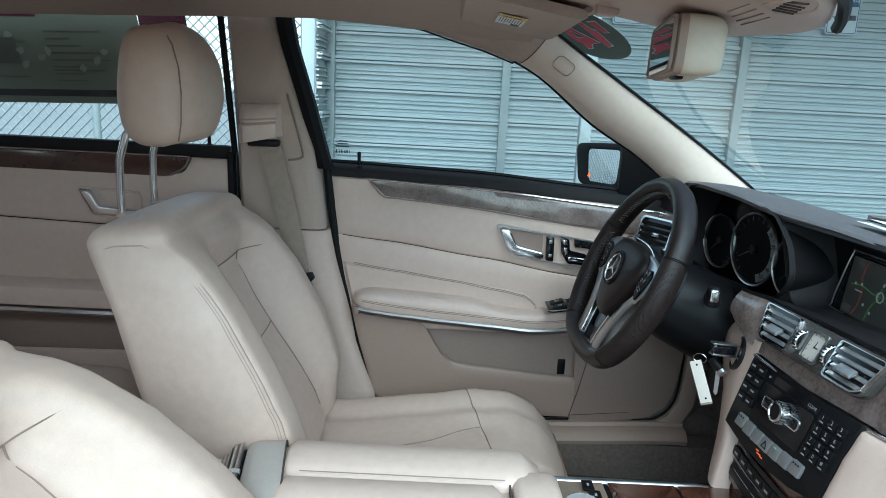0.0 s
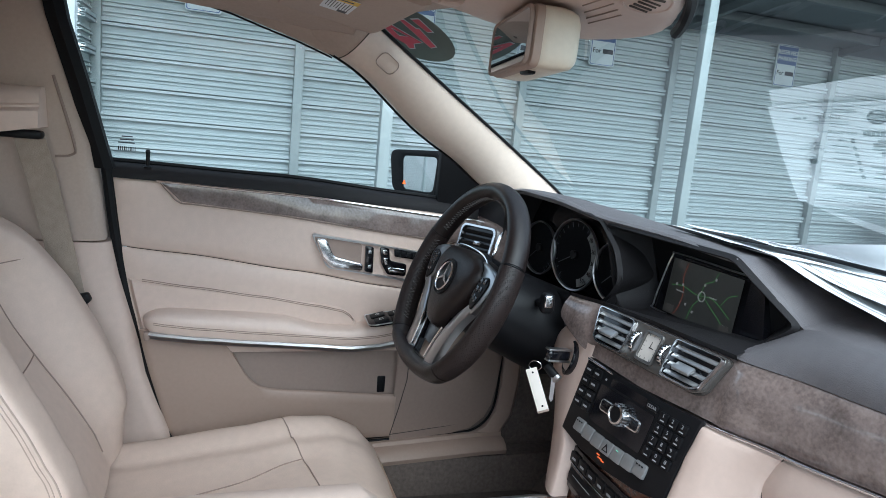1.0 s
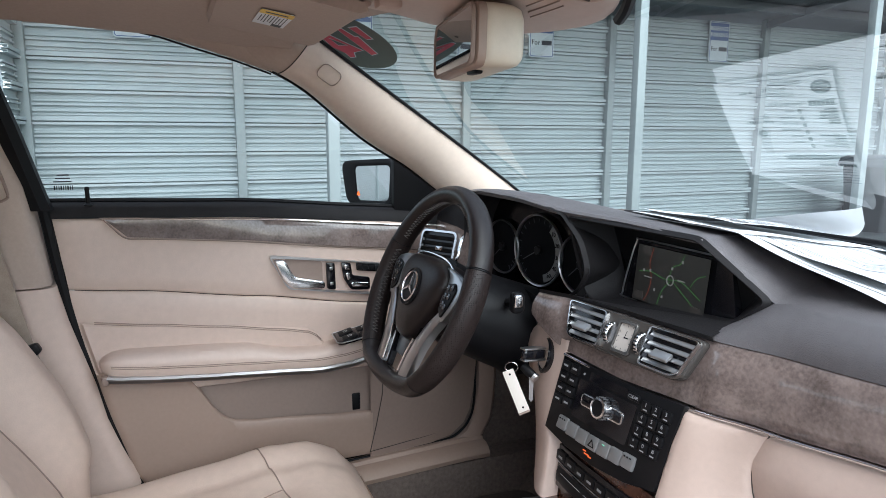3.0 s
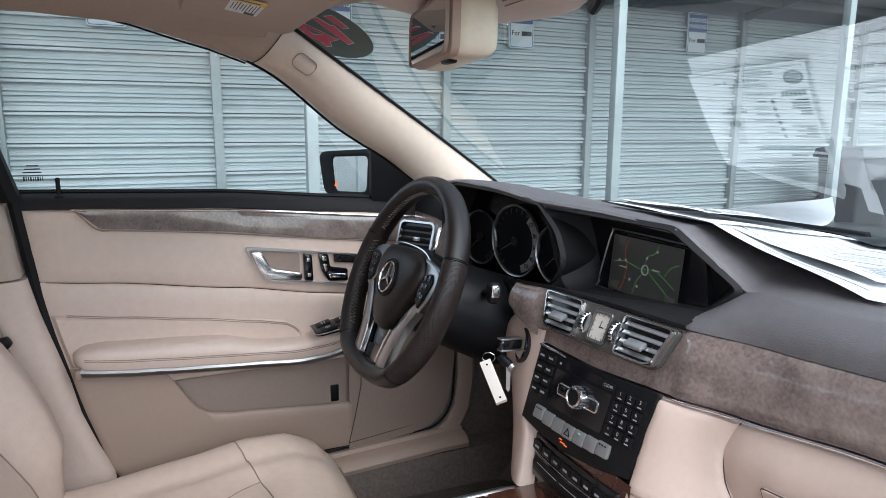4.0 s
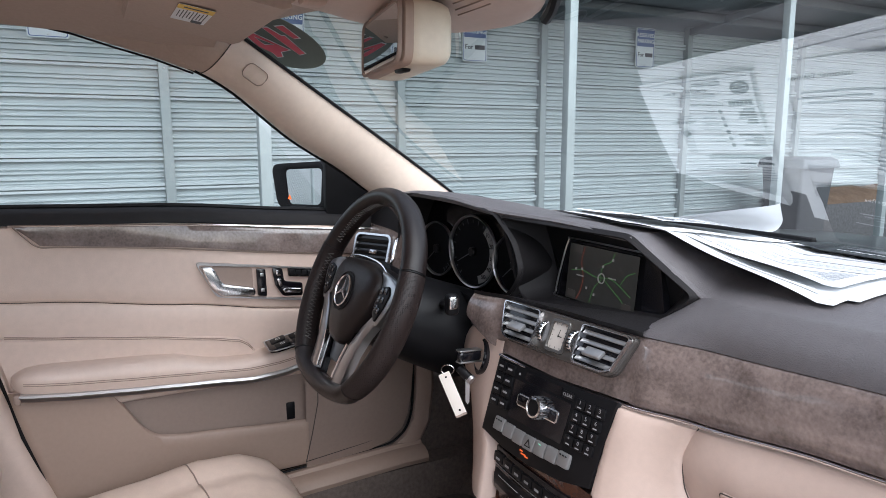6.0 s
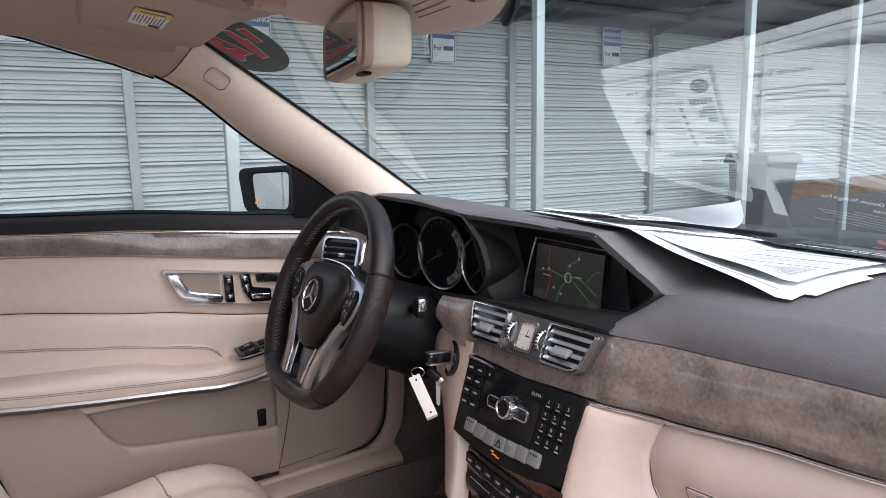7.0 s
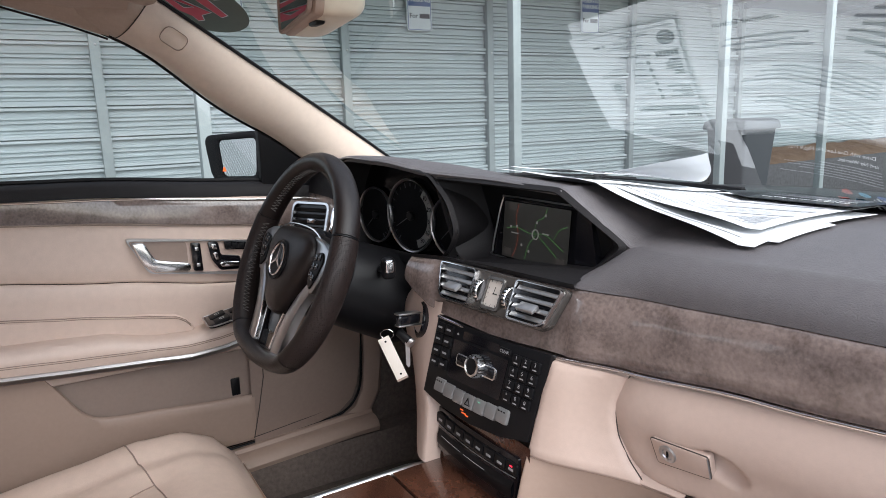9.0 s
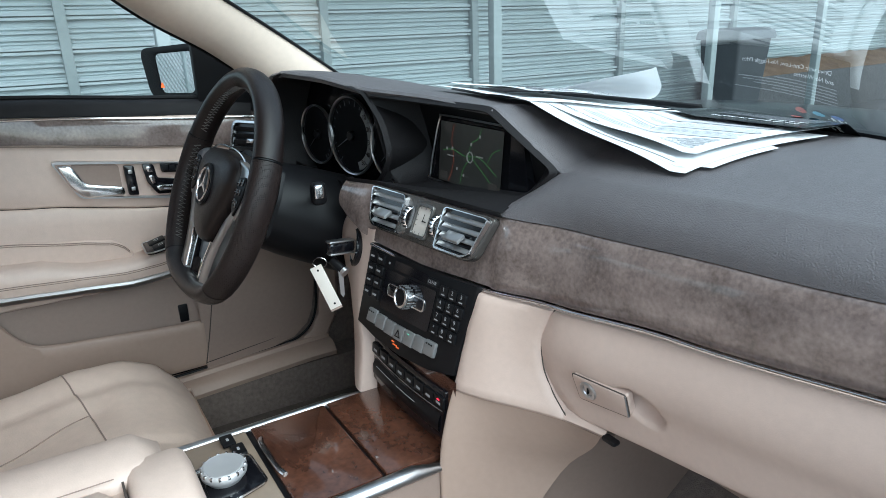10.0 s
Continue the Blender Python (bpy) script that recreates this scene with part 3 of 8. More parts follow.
# armrest: a loft from its rounded rear end to the switch pack
def arm_ring(y, s):
    t, b = arm_top(y), arm_low(y)
    c, h = (t + b) / 2, (t - b) / 2
    wide = lerp(((0.08, 0.060), (0.14, 0.075), (0.50, 0.075), (0.62, 0.070), (0.80, 0.050)), y)[0] * s
    x0 = -0.748
    pts = [(x0, t - h * (1 - s)), (x0 + wide * 0.5, t - h * (1 - s)), (x0 + wide * 0.88, t - h * 0.06 - h * (1 - s)), (x0 + wide * 0.985, c + h * 0.55 * s), (x0 + wide, c), (x0 + wide * 0.98, c - h * 0.6 * s), (x0 + wide * 0.9, b + h * (1 - s)), (x0, b + h * (1 - s))]
    return [(x, y, z) for x, z in pts]


arm = part("armrest", loft([arm_ring(y, s) for y, s in [(0.090, 0.45), (0.094, 0.75), (0.102, 0.92), (0.115, 1.0)] + [(0.115 + 0.685 * k / 24, 1.0) for k in range(1, 25)]]), BEIGE, door, "padded beige armrest with twin stitching", 50)
for dz in (0.000, 0.004):
    part("stitching", tube([(arm_ring(y, 1.0)[4][0] + 0.0002, y, arm_low(y) + 0.0235 - dz) for y in [0.115 + 0.6 * k / 26 for k in range(27)]], 0.0008, 4), STITCH, arm)
part("chrome_strip", loft([[(x + lerp(((0.08, -0.008), (0.14, 0.0), (0.62, -0.005), (0.80, -0.022)), y)[0], y, arm_low(y) + z) for x, z in ((-0.70, 0.001), (-0.672, 0.001), (-0.669, -0.004), (-0.675, -0.014), (-0.70, -0.015))] for y in [0.105 + 0.66 * k / 26 for k in range(27)]]), SATIN, arm, "satin chrome strip")
part("strip_end", rbox((0.02, 0.014, 0.022), (-0.684, 0.102, 0.665), 0.005), BEIGE_DARK, arm)
SW = axes((-0.686, 0.652, 0.7025), (0.02, 0.985, 0.17), (-0.985, 0.02, 0.10))
sw = part("switch_pack", prism(round_poly([(-0.052, 0.036), (0.075, 0.036), (0.075, -0.030), (-0.040, -0.030), (-0.052, -0.022)], 0.006), 0.008, SW, 0.0025), GLOSS_BLACK, door, "gloss black window switch pack")
part("surround", tube([SW @ Vector((x, y, 0.006)) for x, y in round_poly([(-0.054, 0.038), (0.077, 0.038), (0.077, -0.032), (-0.041, -0.032), (-0.054, -0.024)], 0.007)], 0.0016, 6, closed=True), SATIN, sw, "satin surround")
for u, v in ((-0.024, 0.018), (-0.020, -0.013), (0.022, 0.018), (0.024, -0.013)):
    key_ = part("switch", prism(rounded(0.036, 0.025, 0.005), 0.006, SW @ Matrix.Translation((u, v, 0.006)) @ pose(0, 0, 0, 0, -7, 0), 0.002), BLACK, sw)
    part("symbol", ring_frame(rounded(0.010, 0.008, 0.001), rounded(0.008, 0.006, 0.001), 0.0003, SW @ Matrix.Translation((u, v, 0.0122)) @ pose(0, 0, 0, 0, -7, 0)), MARK_PALE, key_)

# inner release with its satin frame, lock switch and seat buttons
D = axes((-0.7425, 0, 0), (0, 1, 0), (0, 0, 1))
BEZEL = [(0.456, 0.904), (0.735, 0.868), (0.74, 0.784), (0.499, 0.819)]
cen = (0.60, 0.845)
inner = [(cen[0] + (p[0] - cen[0]) * 0.962, cen[1] + (p[1] - cen[1]) * 0.875) for p in BEZEL]
bez = part("release_bezel", ring_frame(round_poly(BEZEL, 0.012), round_poly(inner, 0.010), 0.009, D, 0.003), SATIN, door, "satin chrome bezel")
part("bezel_plate", prism(round_poly(inner, 0.010), 0.002, D), BEIGE_PLASTIC, bez)
# Flat plate; its darker colour stands for the recess's shade.
part("release_recess", prism(round_poly([(0.492, 0.893), (0.583, 0.881), (0.583, 0.822), (0.512, 0.832)], 0.008), 0.0012, D @ Matrix.Translation((0, 0, 0.0022))), BEIGE_DARK, bez, "darker plate painting the shaded recess behind the lever")
part("release_lever", prism(round_poly([(0.466, 0.894), (0.494, 0.891), (0.514, 0.850), (0.586, 0.834), (0.586, 0.815), (0.509, 0.820), (0.487, 0.842)], 0.010), 0.014, D @ Matrix.Translation((0, 0, 0.004)), 0.004, 3), CHROME, bez, "chrome door release lever")
ls = part("lock_switch", prism(round_poly([(0.591, 0.878), (0.612, 0.875), (0.614, 0.810), (0.593, 0.813)], 0.004), 0.007, D @ Matrix.Translation((0, 0, 0.003)), 0.002), GLOSS_BLACK, door, "black door lock rocker")
part("lock_symbol", rbox((0.001, 0.008, 0.008), (-0.7322, 0.603, 0.863), 0.0003), SATIN, ls)
part("lock_symbol", rbox((0.001, 0.008, 0.008), (-0.7322, 0.604, 0.826), 0.0003), SATIN, ls)
sc = part("seat_control", prism(round_poly([(0.628, 0.876), (0.652, 0.873), (0.656, 0.842), (0.70, 0.834), (0.70, 0.803), (0.652, 0.806), (0.634, 0.835)], 0.006), 0.004, D @ Matrix.Translation((0, 0, 0.003)), 0.001), GLOSS_BLACK, door, "black seat control with chrome rockers")
part("rocker", prism(round_poly([(0.634, 0.871), (0.647, 0.869), (0.650, 0.856), (0.637, 0.857)], 0.004), 0.006, D @ Matrix.Translation((0, 0, 0.006)), 0.002), CHROME, sc)
part("rocker", prism(round_poly([(0.637, 0.851), (0.650, 0.849), (0.652, 0.832), (0.643, 0.830)], 0.004), 0.006, D @ Matrix.Translation((0, 0, 0.006)), 0.002), CHROME, sc)
part("rocker", prism(round_poly([(0.650, 0.824), (0.660, 0.826), (0.697, 0.822), (0.694, 0.810), (0.655, 0.813)], 0.004), 0.006, D @ Matrix.Translation((0, 0, 0.006)), 0.002), CHROME, sc)
mp_ = part("memory_panel", prism(round_poly([(0.665, 0.873), (0.728, 0.865), (0.728, 0.846), (0.667, 0.853)], 0.004), 0.004, D @ Matrix.Translation((0, 0, 0.003)), 0.001), GLOSS_BLACK, door, "row of black memory buttons")
for k in range(4):
    part("button", rbox((0.005, 0.012, 0.013), (-0.7345, 0.675 + 0.0145 * k, 0.8618 - 0.0018 * k), 0.0015), BLACK, mp_)
part("lock_knob", lathe([(0.009, 0), (0.009, 0.003), (0.0045, 0.006), (0.0045, 0.032), (0.0055, 0.036), (0.004, 0.040), (0.001, 0.041)], 12, Matrix.Translation((-0.760, 0.090, belt_z(0.09) - 0.004))), BLACK, door, "black lock pin")
part("rear_seal", tube(smooth_line([(-0.752, rear_edge(z) - 0.010, z) for z in (1.03, 0.85, 0.62, 0.45, 0.38, 0.34)], 5), 0.011, 8), RUBBER, door)
part("lower_seal", tube(smooth_line([(-0.762, y, z) for y, z in ((1.003, 0.68), (1.003, 0.52), (0.993, 0.42), (0.952, 0.368), (0.88, 0.353), (0.70, 0.346), (0.5, 0.343), (0.25, 0.343), (0.185, 0.350))], 6), 0.0034, 8), RUBBER, door)
part("panel_joint", tube([(door_x(y, z) + 0.0046, y, z) for y, z in ((0.733, 0.640), (0.731, 0.52), (0.716, 0.44), (0.699, 0.360))], 0.0014, 5), STITCH_DARK, door, "joint beside the speaker panel")
part("pocket_ridge", tube(smooth_line([(-0.778, y, z) for y, z in ((0.305, 0.600), (0.36, 0.588), (0.50, 0.580), (0.68, 0.577))], 5), 0.0016, 5), BEIGE_LOW, door)
part("panel_joint", tube(smooth_line([(door_x(y, 0.36) + 0.0046, y, z) for y, z in ((0.699, 0.362), (0.80, 0.372), (0.90, 0.385), (0.955, 0.42))], 5), 0.0011, 5), STITCH_DARK, door)
# window pane and the black corner behind the outside mirror
part("sail_panel", prism(round_poly([(0.772, 1.14), (0.772, 0.985), (1.03, 0.975), (1.03, 1.035)], 0.008), 0.02, axes((-0.778, 0, 0), (0, 1, 0), (0, 0, 1)), 0.003), MATTE_BLACK, door, "black corner panel")
pane = part("window_pane", sheet(lambda u, v: (lerp(((0, -0.779), (1, -0.640)), v)[0], lerp(((0, -0.02 - 0.12 * v), (1, 0.80 - 0.28 * v)), u)[0], belt_z(0.8 * u) + (1.40 - 0.10 * u ** 3 - belt_z(0.8 * u)) * v), 8, 8), GLASS, door, "clear window glass")
pane.visible_shadow = False
face_to(pane, (0, 0.3, 1.1))
for k in range(3):
    part("decal_line", rbox((0.0006, 0.034 - 0.006 * k, 0.0028), (-0.7665 + 0.0022 * k, 0.045 + 0.001 * k, 1.083 + 0.007 * k), 0), INK, pane)
for k in range(9):
    part("decal_bar", rbox((0.0006, 0.0016 + 0.0012 * (k % 3 == 0), 0.009), (-0.7690, 0.029 + 0.0042 * k, 1.070), 0), BLACK, pane)

# outside mirror
om = thing("wing_mirror", "black door mirror with a lit orange warning light", "wing mirror", (-0.94, 0.78, 0.98))
fm_ = axes((-0.938, 0.758, 1.052), (0.894, 0.447, 0), (0, 0, 1))
out = round_poly([(-0.108, 0.058), (0.10, 0.070), (0.112, -0.058), (-0.085, -0.062)], 0.03, 6)


def scaled(o, s, dx=0.0):
    return [(x * s + dx, y * s) for x, y in o]


shell = loft([[(x, y, z) for x, y in o] for o, z in ((scaled(out, 0.93), 0.0), (scaled(out, 0.99), 0.004), (out, -0.01), (scaled(out, 1.0), -0.04), (scaled(out, 0.9, 0.006), -0.075), (scaled(out, 0.6, 0.02), -0.10), (scaled(out, 0.2, 0.03), -0.11))], caps=True)
bmesh.ops.transform(shell, matrix=fm_, verts=shell.verts)
part("housing", shell, MATTE_BLACK, om, "gloss black housing")
part("glass", prism(scaled(round_poly([(-0.075, 0.052), (0.088, 0.060), (0.078, -0.052), (-0.062, -0.056)], 0.02, 6), 0.86), 0.002, fm_ @ Matrix.Translation((0.016, 0, 0.004))), MIRROR, om, "mirror glass")
part("bezel", ring_frame(scaled(out, 0.985), scaled(round_poly([(-0.078, 0.054), (0.090, 0.062), (0.080, -0.054), (-0.065, -0.058)], 0.02, 6), 0.86, 0.016), 0.007, fm_ @ Matrix.Translation((0, 0, 0.001)), 0.001), MATTE_BLACK, om)
part("warning_light", prism([(-0.006, -0.005), (0.006, -0.005), (0, 0.007)], 0.001, fm_ @ Matrix.Translation((-0.036, -0.030, 0.0064))), glow_mat("orange_light", (1.0, 0.12, 0.01), 0.9), om, "orange warning triangle")
part("arm", rbox((0.12, 0.06, 0.035), (-0.84, 0.83, 1.00), 0.012), CARPAINT, om)

# B-pillar
BP = ((0.25, -0.22, 0.20, -0.74), (0.36, -0.21, 0.160, -0.725), (0.58, -0.205, 0.090, -0.712), (0.868, -0.205, 0.020, -0.700))
BQ = ((0.872, -0.205, 0.012, -0.697), (1.06, -0.205, -0.012, -0.676), (1.20, -0.205, -0.048, -0.650), (1.42, -0.205, -0.105, -0.598))


def pillar(table, n=8):
    rings = []
    z0, z1 = table[0][0], table[-1][0]
    for k in range(n + 1):
        z = z0 + (z1 - z0) * k / n
        a, b, x = lerp(table, z)
        rings.append([(x - 0.12, a, z), (x - 0.02, a, z), (x - 0.004, a + 0.012, z), (x, a + 0.035, z), (x + 0.002, (a + b) / 2, z), (x - 0.001, b - 0.030, z), (x - 0.006, b - 0.012, z), (x - 0.022, b, z), (x - 0.12, b, z)])
    return loft(rings)


bpil = thing("b_pillar", "beige B-pillar trim with a height-adjustable belt guide", "pillar", (-0.72, -0.1, 0.25), kind="structure")
part("lower_trim", pillar(BP), BEIGE, bpil)
part("upper_trim", pillar(BQ), CLOTH, bpil)
part("window_edge", loft([[(x - 0.05, y, z), (x - 0.012, y - 0.004, z), (x - 0.006, y + 0.016, z), (x - 0.018, y + 0.032, z), (x - 0.05, y + 0.032, z)] for z, y, x in ((1.028, -0.006, -0.700), (1.20, -0.046, -0.652), (1.32, -0.078, -0.622), (1.385, -0.088, -0.607), (1.41, -0.075, -0.600))]), RUBBER, bpil, "black window seal")
part("rear_edge", tube([(-0.690, -0.212, 1.06), (-0.645, -0.212, 1.22), (-0.60, -0.214, 1.40)], 0.008, 8), RUBBER, bpil)
part("groove", tube(smooth_line([(-0.648, -0.072, 1.21), (-0.672, -0.040, 1.08), (-0.676, -0.045, 1.055), (-0.675, -0.075, 1.05)], 4), 0.003, 6), BEIGE_DARK, bpil)
belt = thing("seat_belt", "taupe seat belt with a black tongue hanging at the pillar", "seat belt", (-0.66, -0.1, 0.4))
gd = part("guide", loft([[(x, y, z + 0.020 * (y + 0.182) / 0.096 * (1.184 - z) / 0.096) for x, y in ((-0.668, -0.182), (-0.622 + s, -0.178), (-0.610 + s, -0.165), (-0.610 + s, -0.105), (-0.618 + s, -0.090), (-0.668, -0.086))] for z, s in ((1.088, 0.006), (1.10, 0.010), (1.128, 0.010), (1.133, 0.006), (1.136, -0.002), (1.141, -0.002), (1.146, 0.004), (1.166, 0.000), (1.180, -0.012), (1.184, -0.024))]), BEIGE, belt, "beige stepped belt guide")
part("slot", rbox((0.034, 0.074, 0.016), (-0.634, -0.124, 1.092), 0.005), BLACK, gd)
BELT = mat("belt_webbing", (0.34, 0.275, 0.22), 0.75, bump=0.5, scale=500, vary=0.15)
strap = [(1.090, -0.142, -0.086, -0.643), (1.00, -0.122, -0.066, -0.656), (0.88, -0.098, -0.043, -0.672), (0.745, -0.070, -0.016, -0.672), (0.60, -0.045, 0.010, -0.668), (0.40, 0.0, 0.055, -0.668), (0.33, 0.02, 0.075, -0.668)]
part("webbing", thick(loft([[(x, a, z), (x + 0.002, (a + b) / 2, z), (x, b, z)] for z, a, b, x in strap[:4]], close=False), 0.002), BELT, belt, "taupe woven webbing")
part("lower_webbing", thick(loft([[(x - 0.01, a, z), (x - 0.008, (a + b) / 2, z), (x - 0.01, b, z)] for z, a, b, x in strap[3:]], close=False), 0.002), BELT, belt)
tg = part("tongue", prism(round_poly([(-0.072, 0.752), (-0.012, 0.768), (-0.004, 0.752), (-0.018, 0.738), (-0.060, 0.722)], 0.005), 0.014, axes((-0.670, 0, 0), (0, 1, 0), (0, 0, 1)), 0.004), BLACK, belt, "black tongue")
part("blade", ring_frame(round_poly([(-0.045, 0.735), (-0.018, 0.742), (0.002, 0.690), (-0.012, 0.684)], 0.004), round_poly([(-0.036, 0.722), (-0.022, 0.726), (-0.008, 0.700), (-0.014, 0.698)], 0.003), 0.004, axes((-0.662, 0, 0), (0, 1, 0), (0, 0, 1))), CHROME, tg, "bright steel blade")
part("floor_anchor", rbox((0.03, 0.075, 0.03), (-0.675, 0.07, 0.355), 0.006, m=None), BEIGE, belt)

# A-pillar: beige trim from the roof rail down to the dashboard
LOW = [(-0.598, 0.36, 1.356), (-0.58, 0.455, 1.310), (-0.60, 0.533, 1.269), (-0.66, 0.664, 1.175), (-0.70, 0.786, 1.105), (-0.712, 0.860, 1.052), (-0.715, 0.93, 1.00)]
TOP = [(-0.530, 0.44, 1.425), (-0.515, 0.515, 1.378), (-0.53, 0.607, 1.321), (-0.58, 0.732, 1.250), (-0.64, 0.905, 1.149), (-0.662, 1.050, 1.053), (-0.668, 1.12, 1.00)]
lo_, to_ = smooth_line(LOW, 6), smooth_line(TOP, 6)
rings = []
for i, (a, b) in enumerate(zip(lo_, to_)):
    d = (lo_[min(i + 1, len(lo_) - 1)] - lo_[max(i - 1, 0)]).normalized()
    n = (b - a).cross(d).normalized()
    n = n if n.x > 0 else -n
    rings.append([a - n * 0.03, a - n * 0.004, a + (b - a) * 0.05 + n * 0.006, a + (b - a) * 0.22 + n * 0.020, a + (b - a) * 0.45 + n * 0.027, a + (b - a) * 0.70 + n * 0.022, a + (b - a) * 0.9 + n * 0.010, b, b - n * 0.006])
apil = thing("a_pillar", "beige A-pillar trim with an embossed airbag badge", "pillar", (-0.65, 0.8, 1.0), kind="structure")
part("upper_trim", loft(rings[:8]), CLOTH, apil)
# Lower pillar's brightness from the windshield is partly in its lighter colour.
part("trim", loft(rings[7:]), PILLAR, apil)
part("windshield_seal", tube([b + Vector((0.001, 0.003, 0.003)) for b in to_], 0.0034, 6), RUBBER, apil)
part("window_seal", tube([a + Vector((-0.008, 0, 0.0)) for a in lo_], 0.0028, 6), RUBBER, apil)
bx = (lo_[13] - lo_[9]).normalized()
badge_n = (rings[11][6] - rings[11][4]).cross(bx).normalized()
badge_n = badge_n if badge_n.x > 0 else -badge_n
part("joint", tube(smooth_line([p + badge_n * 0.0006 for p in rings[7][1:8]], 4), 0.0011, 5), STITCH_DARK, apil)
part("airbag_badge", ring_frame(rounded(0.050, 0.034, 0.012), rounded(0.0475, 0.0315, 0.0108), 0.0012, axes(rings[11][5] + badge_n * 0.0002, bx, badge_n.cross(bx))), BEIGE_DARK, apil)

# roof lining, left rail, header
def roof_z(y):
    return lerp(((-1.4, 1.36), (-0.6, 1.42), (0.0, 1.44), (0.3, 1.425), (0.60, 1.392), (0.70, 1.36)), y)[0]


def rail_z(y):
    return lerp(((-1.4, 1.30), (-0.6, 1.395), (0.0, 1.402), (0.20, 1.380), (0.35, 1.342), (0.46, 1.306), (0.5, 1.30)), y)[0]


single("ceiling", thick(loft([[(-0.585 + 0.03 * (1 - c) + 0.56 * 2 * c, y, roof_z(y) - 0.045 * abs(2 * c - 1) ** 3) for c in [k / 16 for k in range(17)]] for y in [-1.4 + 1.89 * j / 24 for j in range(25)]], close=False), 0.02), CLOTH, "beige cloth roof lining", "ceiling", kind="structure")
rail = thing("roof_rail", "beige roof rail trim above the side windows", "trim", (-0.6, 0, 1.35), kind="structure")
part("trim", loft([[(-0.63, y, rail_z(y) + 0.01), (-0.592, y, rail_z(y)), (-0.572, y, rail_z(y) + 0.004), (-0.555, y, rail_z(y) + 0.022), (-0.535, y + 0.0, roof_z(y) - 0.035), (-0.63, y, roof_z(y) - 0.02)] for y in [-1.4 + 1.86 * k / 30 for k in range(31)]]), CLOTH, rail)
part("seal", tube([(-0.602, y, rail_z(y) - 0.002) for y in [-1.2 + 1.66 * k / 24 for k in range(25)]], 0.0022, 6), RUBBER, rail)

# windshield
def glass_bow(x):
    return 0.22 * x * x + 0.5 * x ** 4


def glass_z(x, y):
    return 1.165 - 0.61 * (y - 1.11 + glass_bow(x))


def glass_y(x, z):
    return 1.11 - glass_bow(x) + (1.165 - z) / 0.61


ws = single("windshield", sheet(lambda u, v: ((-0.70 + 1.40 * u) * (0.97 + 0.03 * (1 - v)), glass_y((-0.70 + 1.40 * u) * (0.97 + 0.03 * (1 - v)), 0.975 + 0.45 * v), 0.975 + 0.45 * v), 40, 20), WINDSHIELD, "clear raked windshield glass", "windshield", kind="structure")
ws.visible_shadow = False
face_to(ws, (0, 0.3, 1.1))
hood_ = thing("car_hood", "black glossy car hood ahead of the windshield", "car hood", (0, 1.9, 0.8))
part("panel", thick(sheet(lambda u, v: (-0.80 + 1.60 * u, 1.47 - 0.30 * (2 * u - 1) ** 4 * (1 - v) + 1.0 * v, 0.945 - 0.05 * abs(2 * u - 1) ** 3 - 0.02 * v - 0.07 * v ** 4), 24, 14), 0.01), CARPAINT, hood_, "", 60)
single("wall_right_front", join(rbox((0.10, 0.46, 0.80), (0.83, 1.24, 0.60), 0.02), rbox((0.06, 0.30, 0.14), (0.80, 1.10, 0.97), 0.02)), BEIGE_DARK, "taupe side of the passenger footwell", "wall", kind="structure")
# wall_west is added out of view, to shape bounced light and reflections.
single("wall_west", rbox((0.2, 24, 1.0), (5.2, 1.0, 0.5), 0.01), CONCRETE_WALL, "unseen plain grey wall added to close the passenger side", "wall", kind="structure")
single("cowl", loft([[(x, glass_y(x, 0.985) - 0.012, 0.992), (x, glass_y(x, 0.985) + 0.02, 0.990), (x, glass_y(x, 0.985) + 0.10, 0.975), (x, glass_y(x, 0.985) + 0.10, 0.95), (x, glass_y(x, 0.985) - 0.012, 0.955)] for x in [-0.72 + 1.44 * k / 24 for k in range(25)]]), BLACK, "black plastic cowl at the windshield base", "cowl", kind="structure")
wp = thing("wiper", "black windshield wiper at rest", "wiper", (0, 1.6, 0.99))
part("blade", tube([(x, glass_y(x, 0.992) + 0.035, 0.990) for x in [-0.55 + 0.62 * k / 10 for k in range(11)]], 0.008, 6), RUBBER, wp)
part("arm", tube([(x, glass_y(x, 0.992) + 0.05, 0.993) for x in (-0.5, -0.35, -0.2)], 0.006, 6), BLACK, wp)

# year sticker inside the glass, read from outside
st = thing("windshield_sticker", "oval dark green windshield sticker with red numerals", "sticker", (-0.37, 0.62, 1.30))
STICK = mat("sticker_green", (0.10, 0.125, 0.105), 0.5, vary=0.1)
STICK_RED = mat("sticker_red", (0.55, 0.08, 0.11), 0.5)


def on_glass(x, y, d=0.004):
    n = Vector((0.61 * (0.44 * x + 2.0 * x ** 3), 0.61, 1)).normalized()
    return Vector((x, y, glass_z(x, y))) - n * d


def glass_patch(cx, cy, ax, ay, tilt, n=40, d=0.004, grow=1.0):
    ring = []
    for k in range(n):
        a = 2 * math.pi * k / n
        p, q = ax * math.cos(a) * grow, ay * math.sin(a) * grow
        ring.append((cx + p * math.cos(tilt) - q * math.sin(tilt), cy + p * math.sin(tilt) + q * math.cos(tilt)))
    return ring


oval = glass_patch(-0.583, 0.626, 0.100, 0.066, radians(52))
bm = bmesh.new()
mid = bm.verts.new(on_glass(-0.583, 0.626))
vs = [bm.verts.new(on_glass(*p)) for p in oval]
for k in range(len(vs)):
    bm.faces.new((mid, vs[k], vs[(k + 1) % len(vs)]))
part("oval", thick(bm, 0.0006), STICK, st)


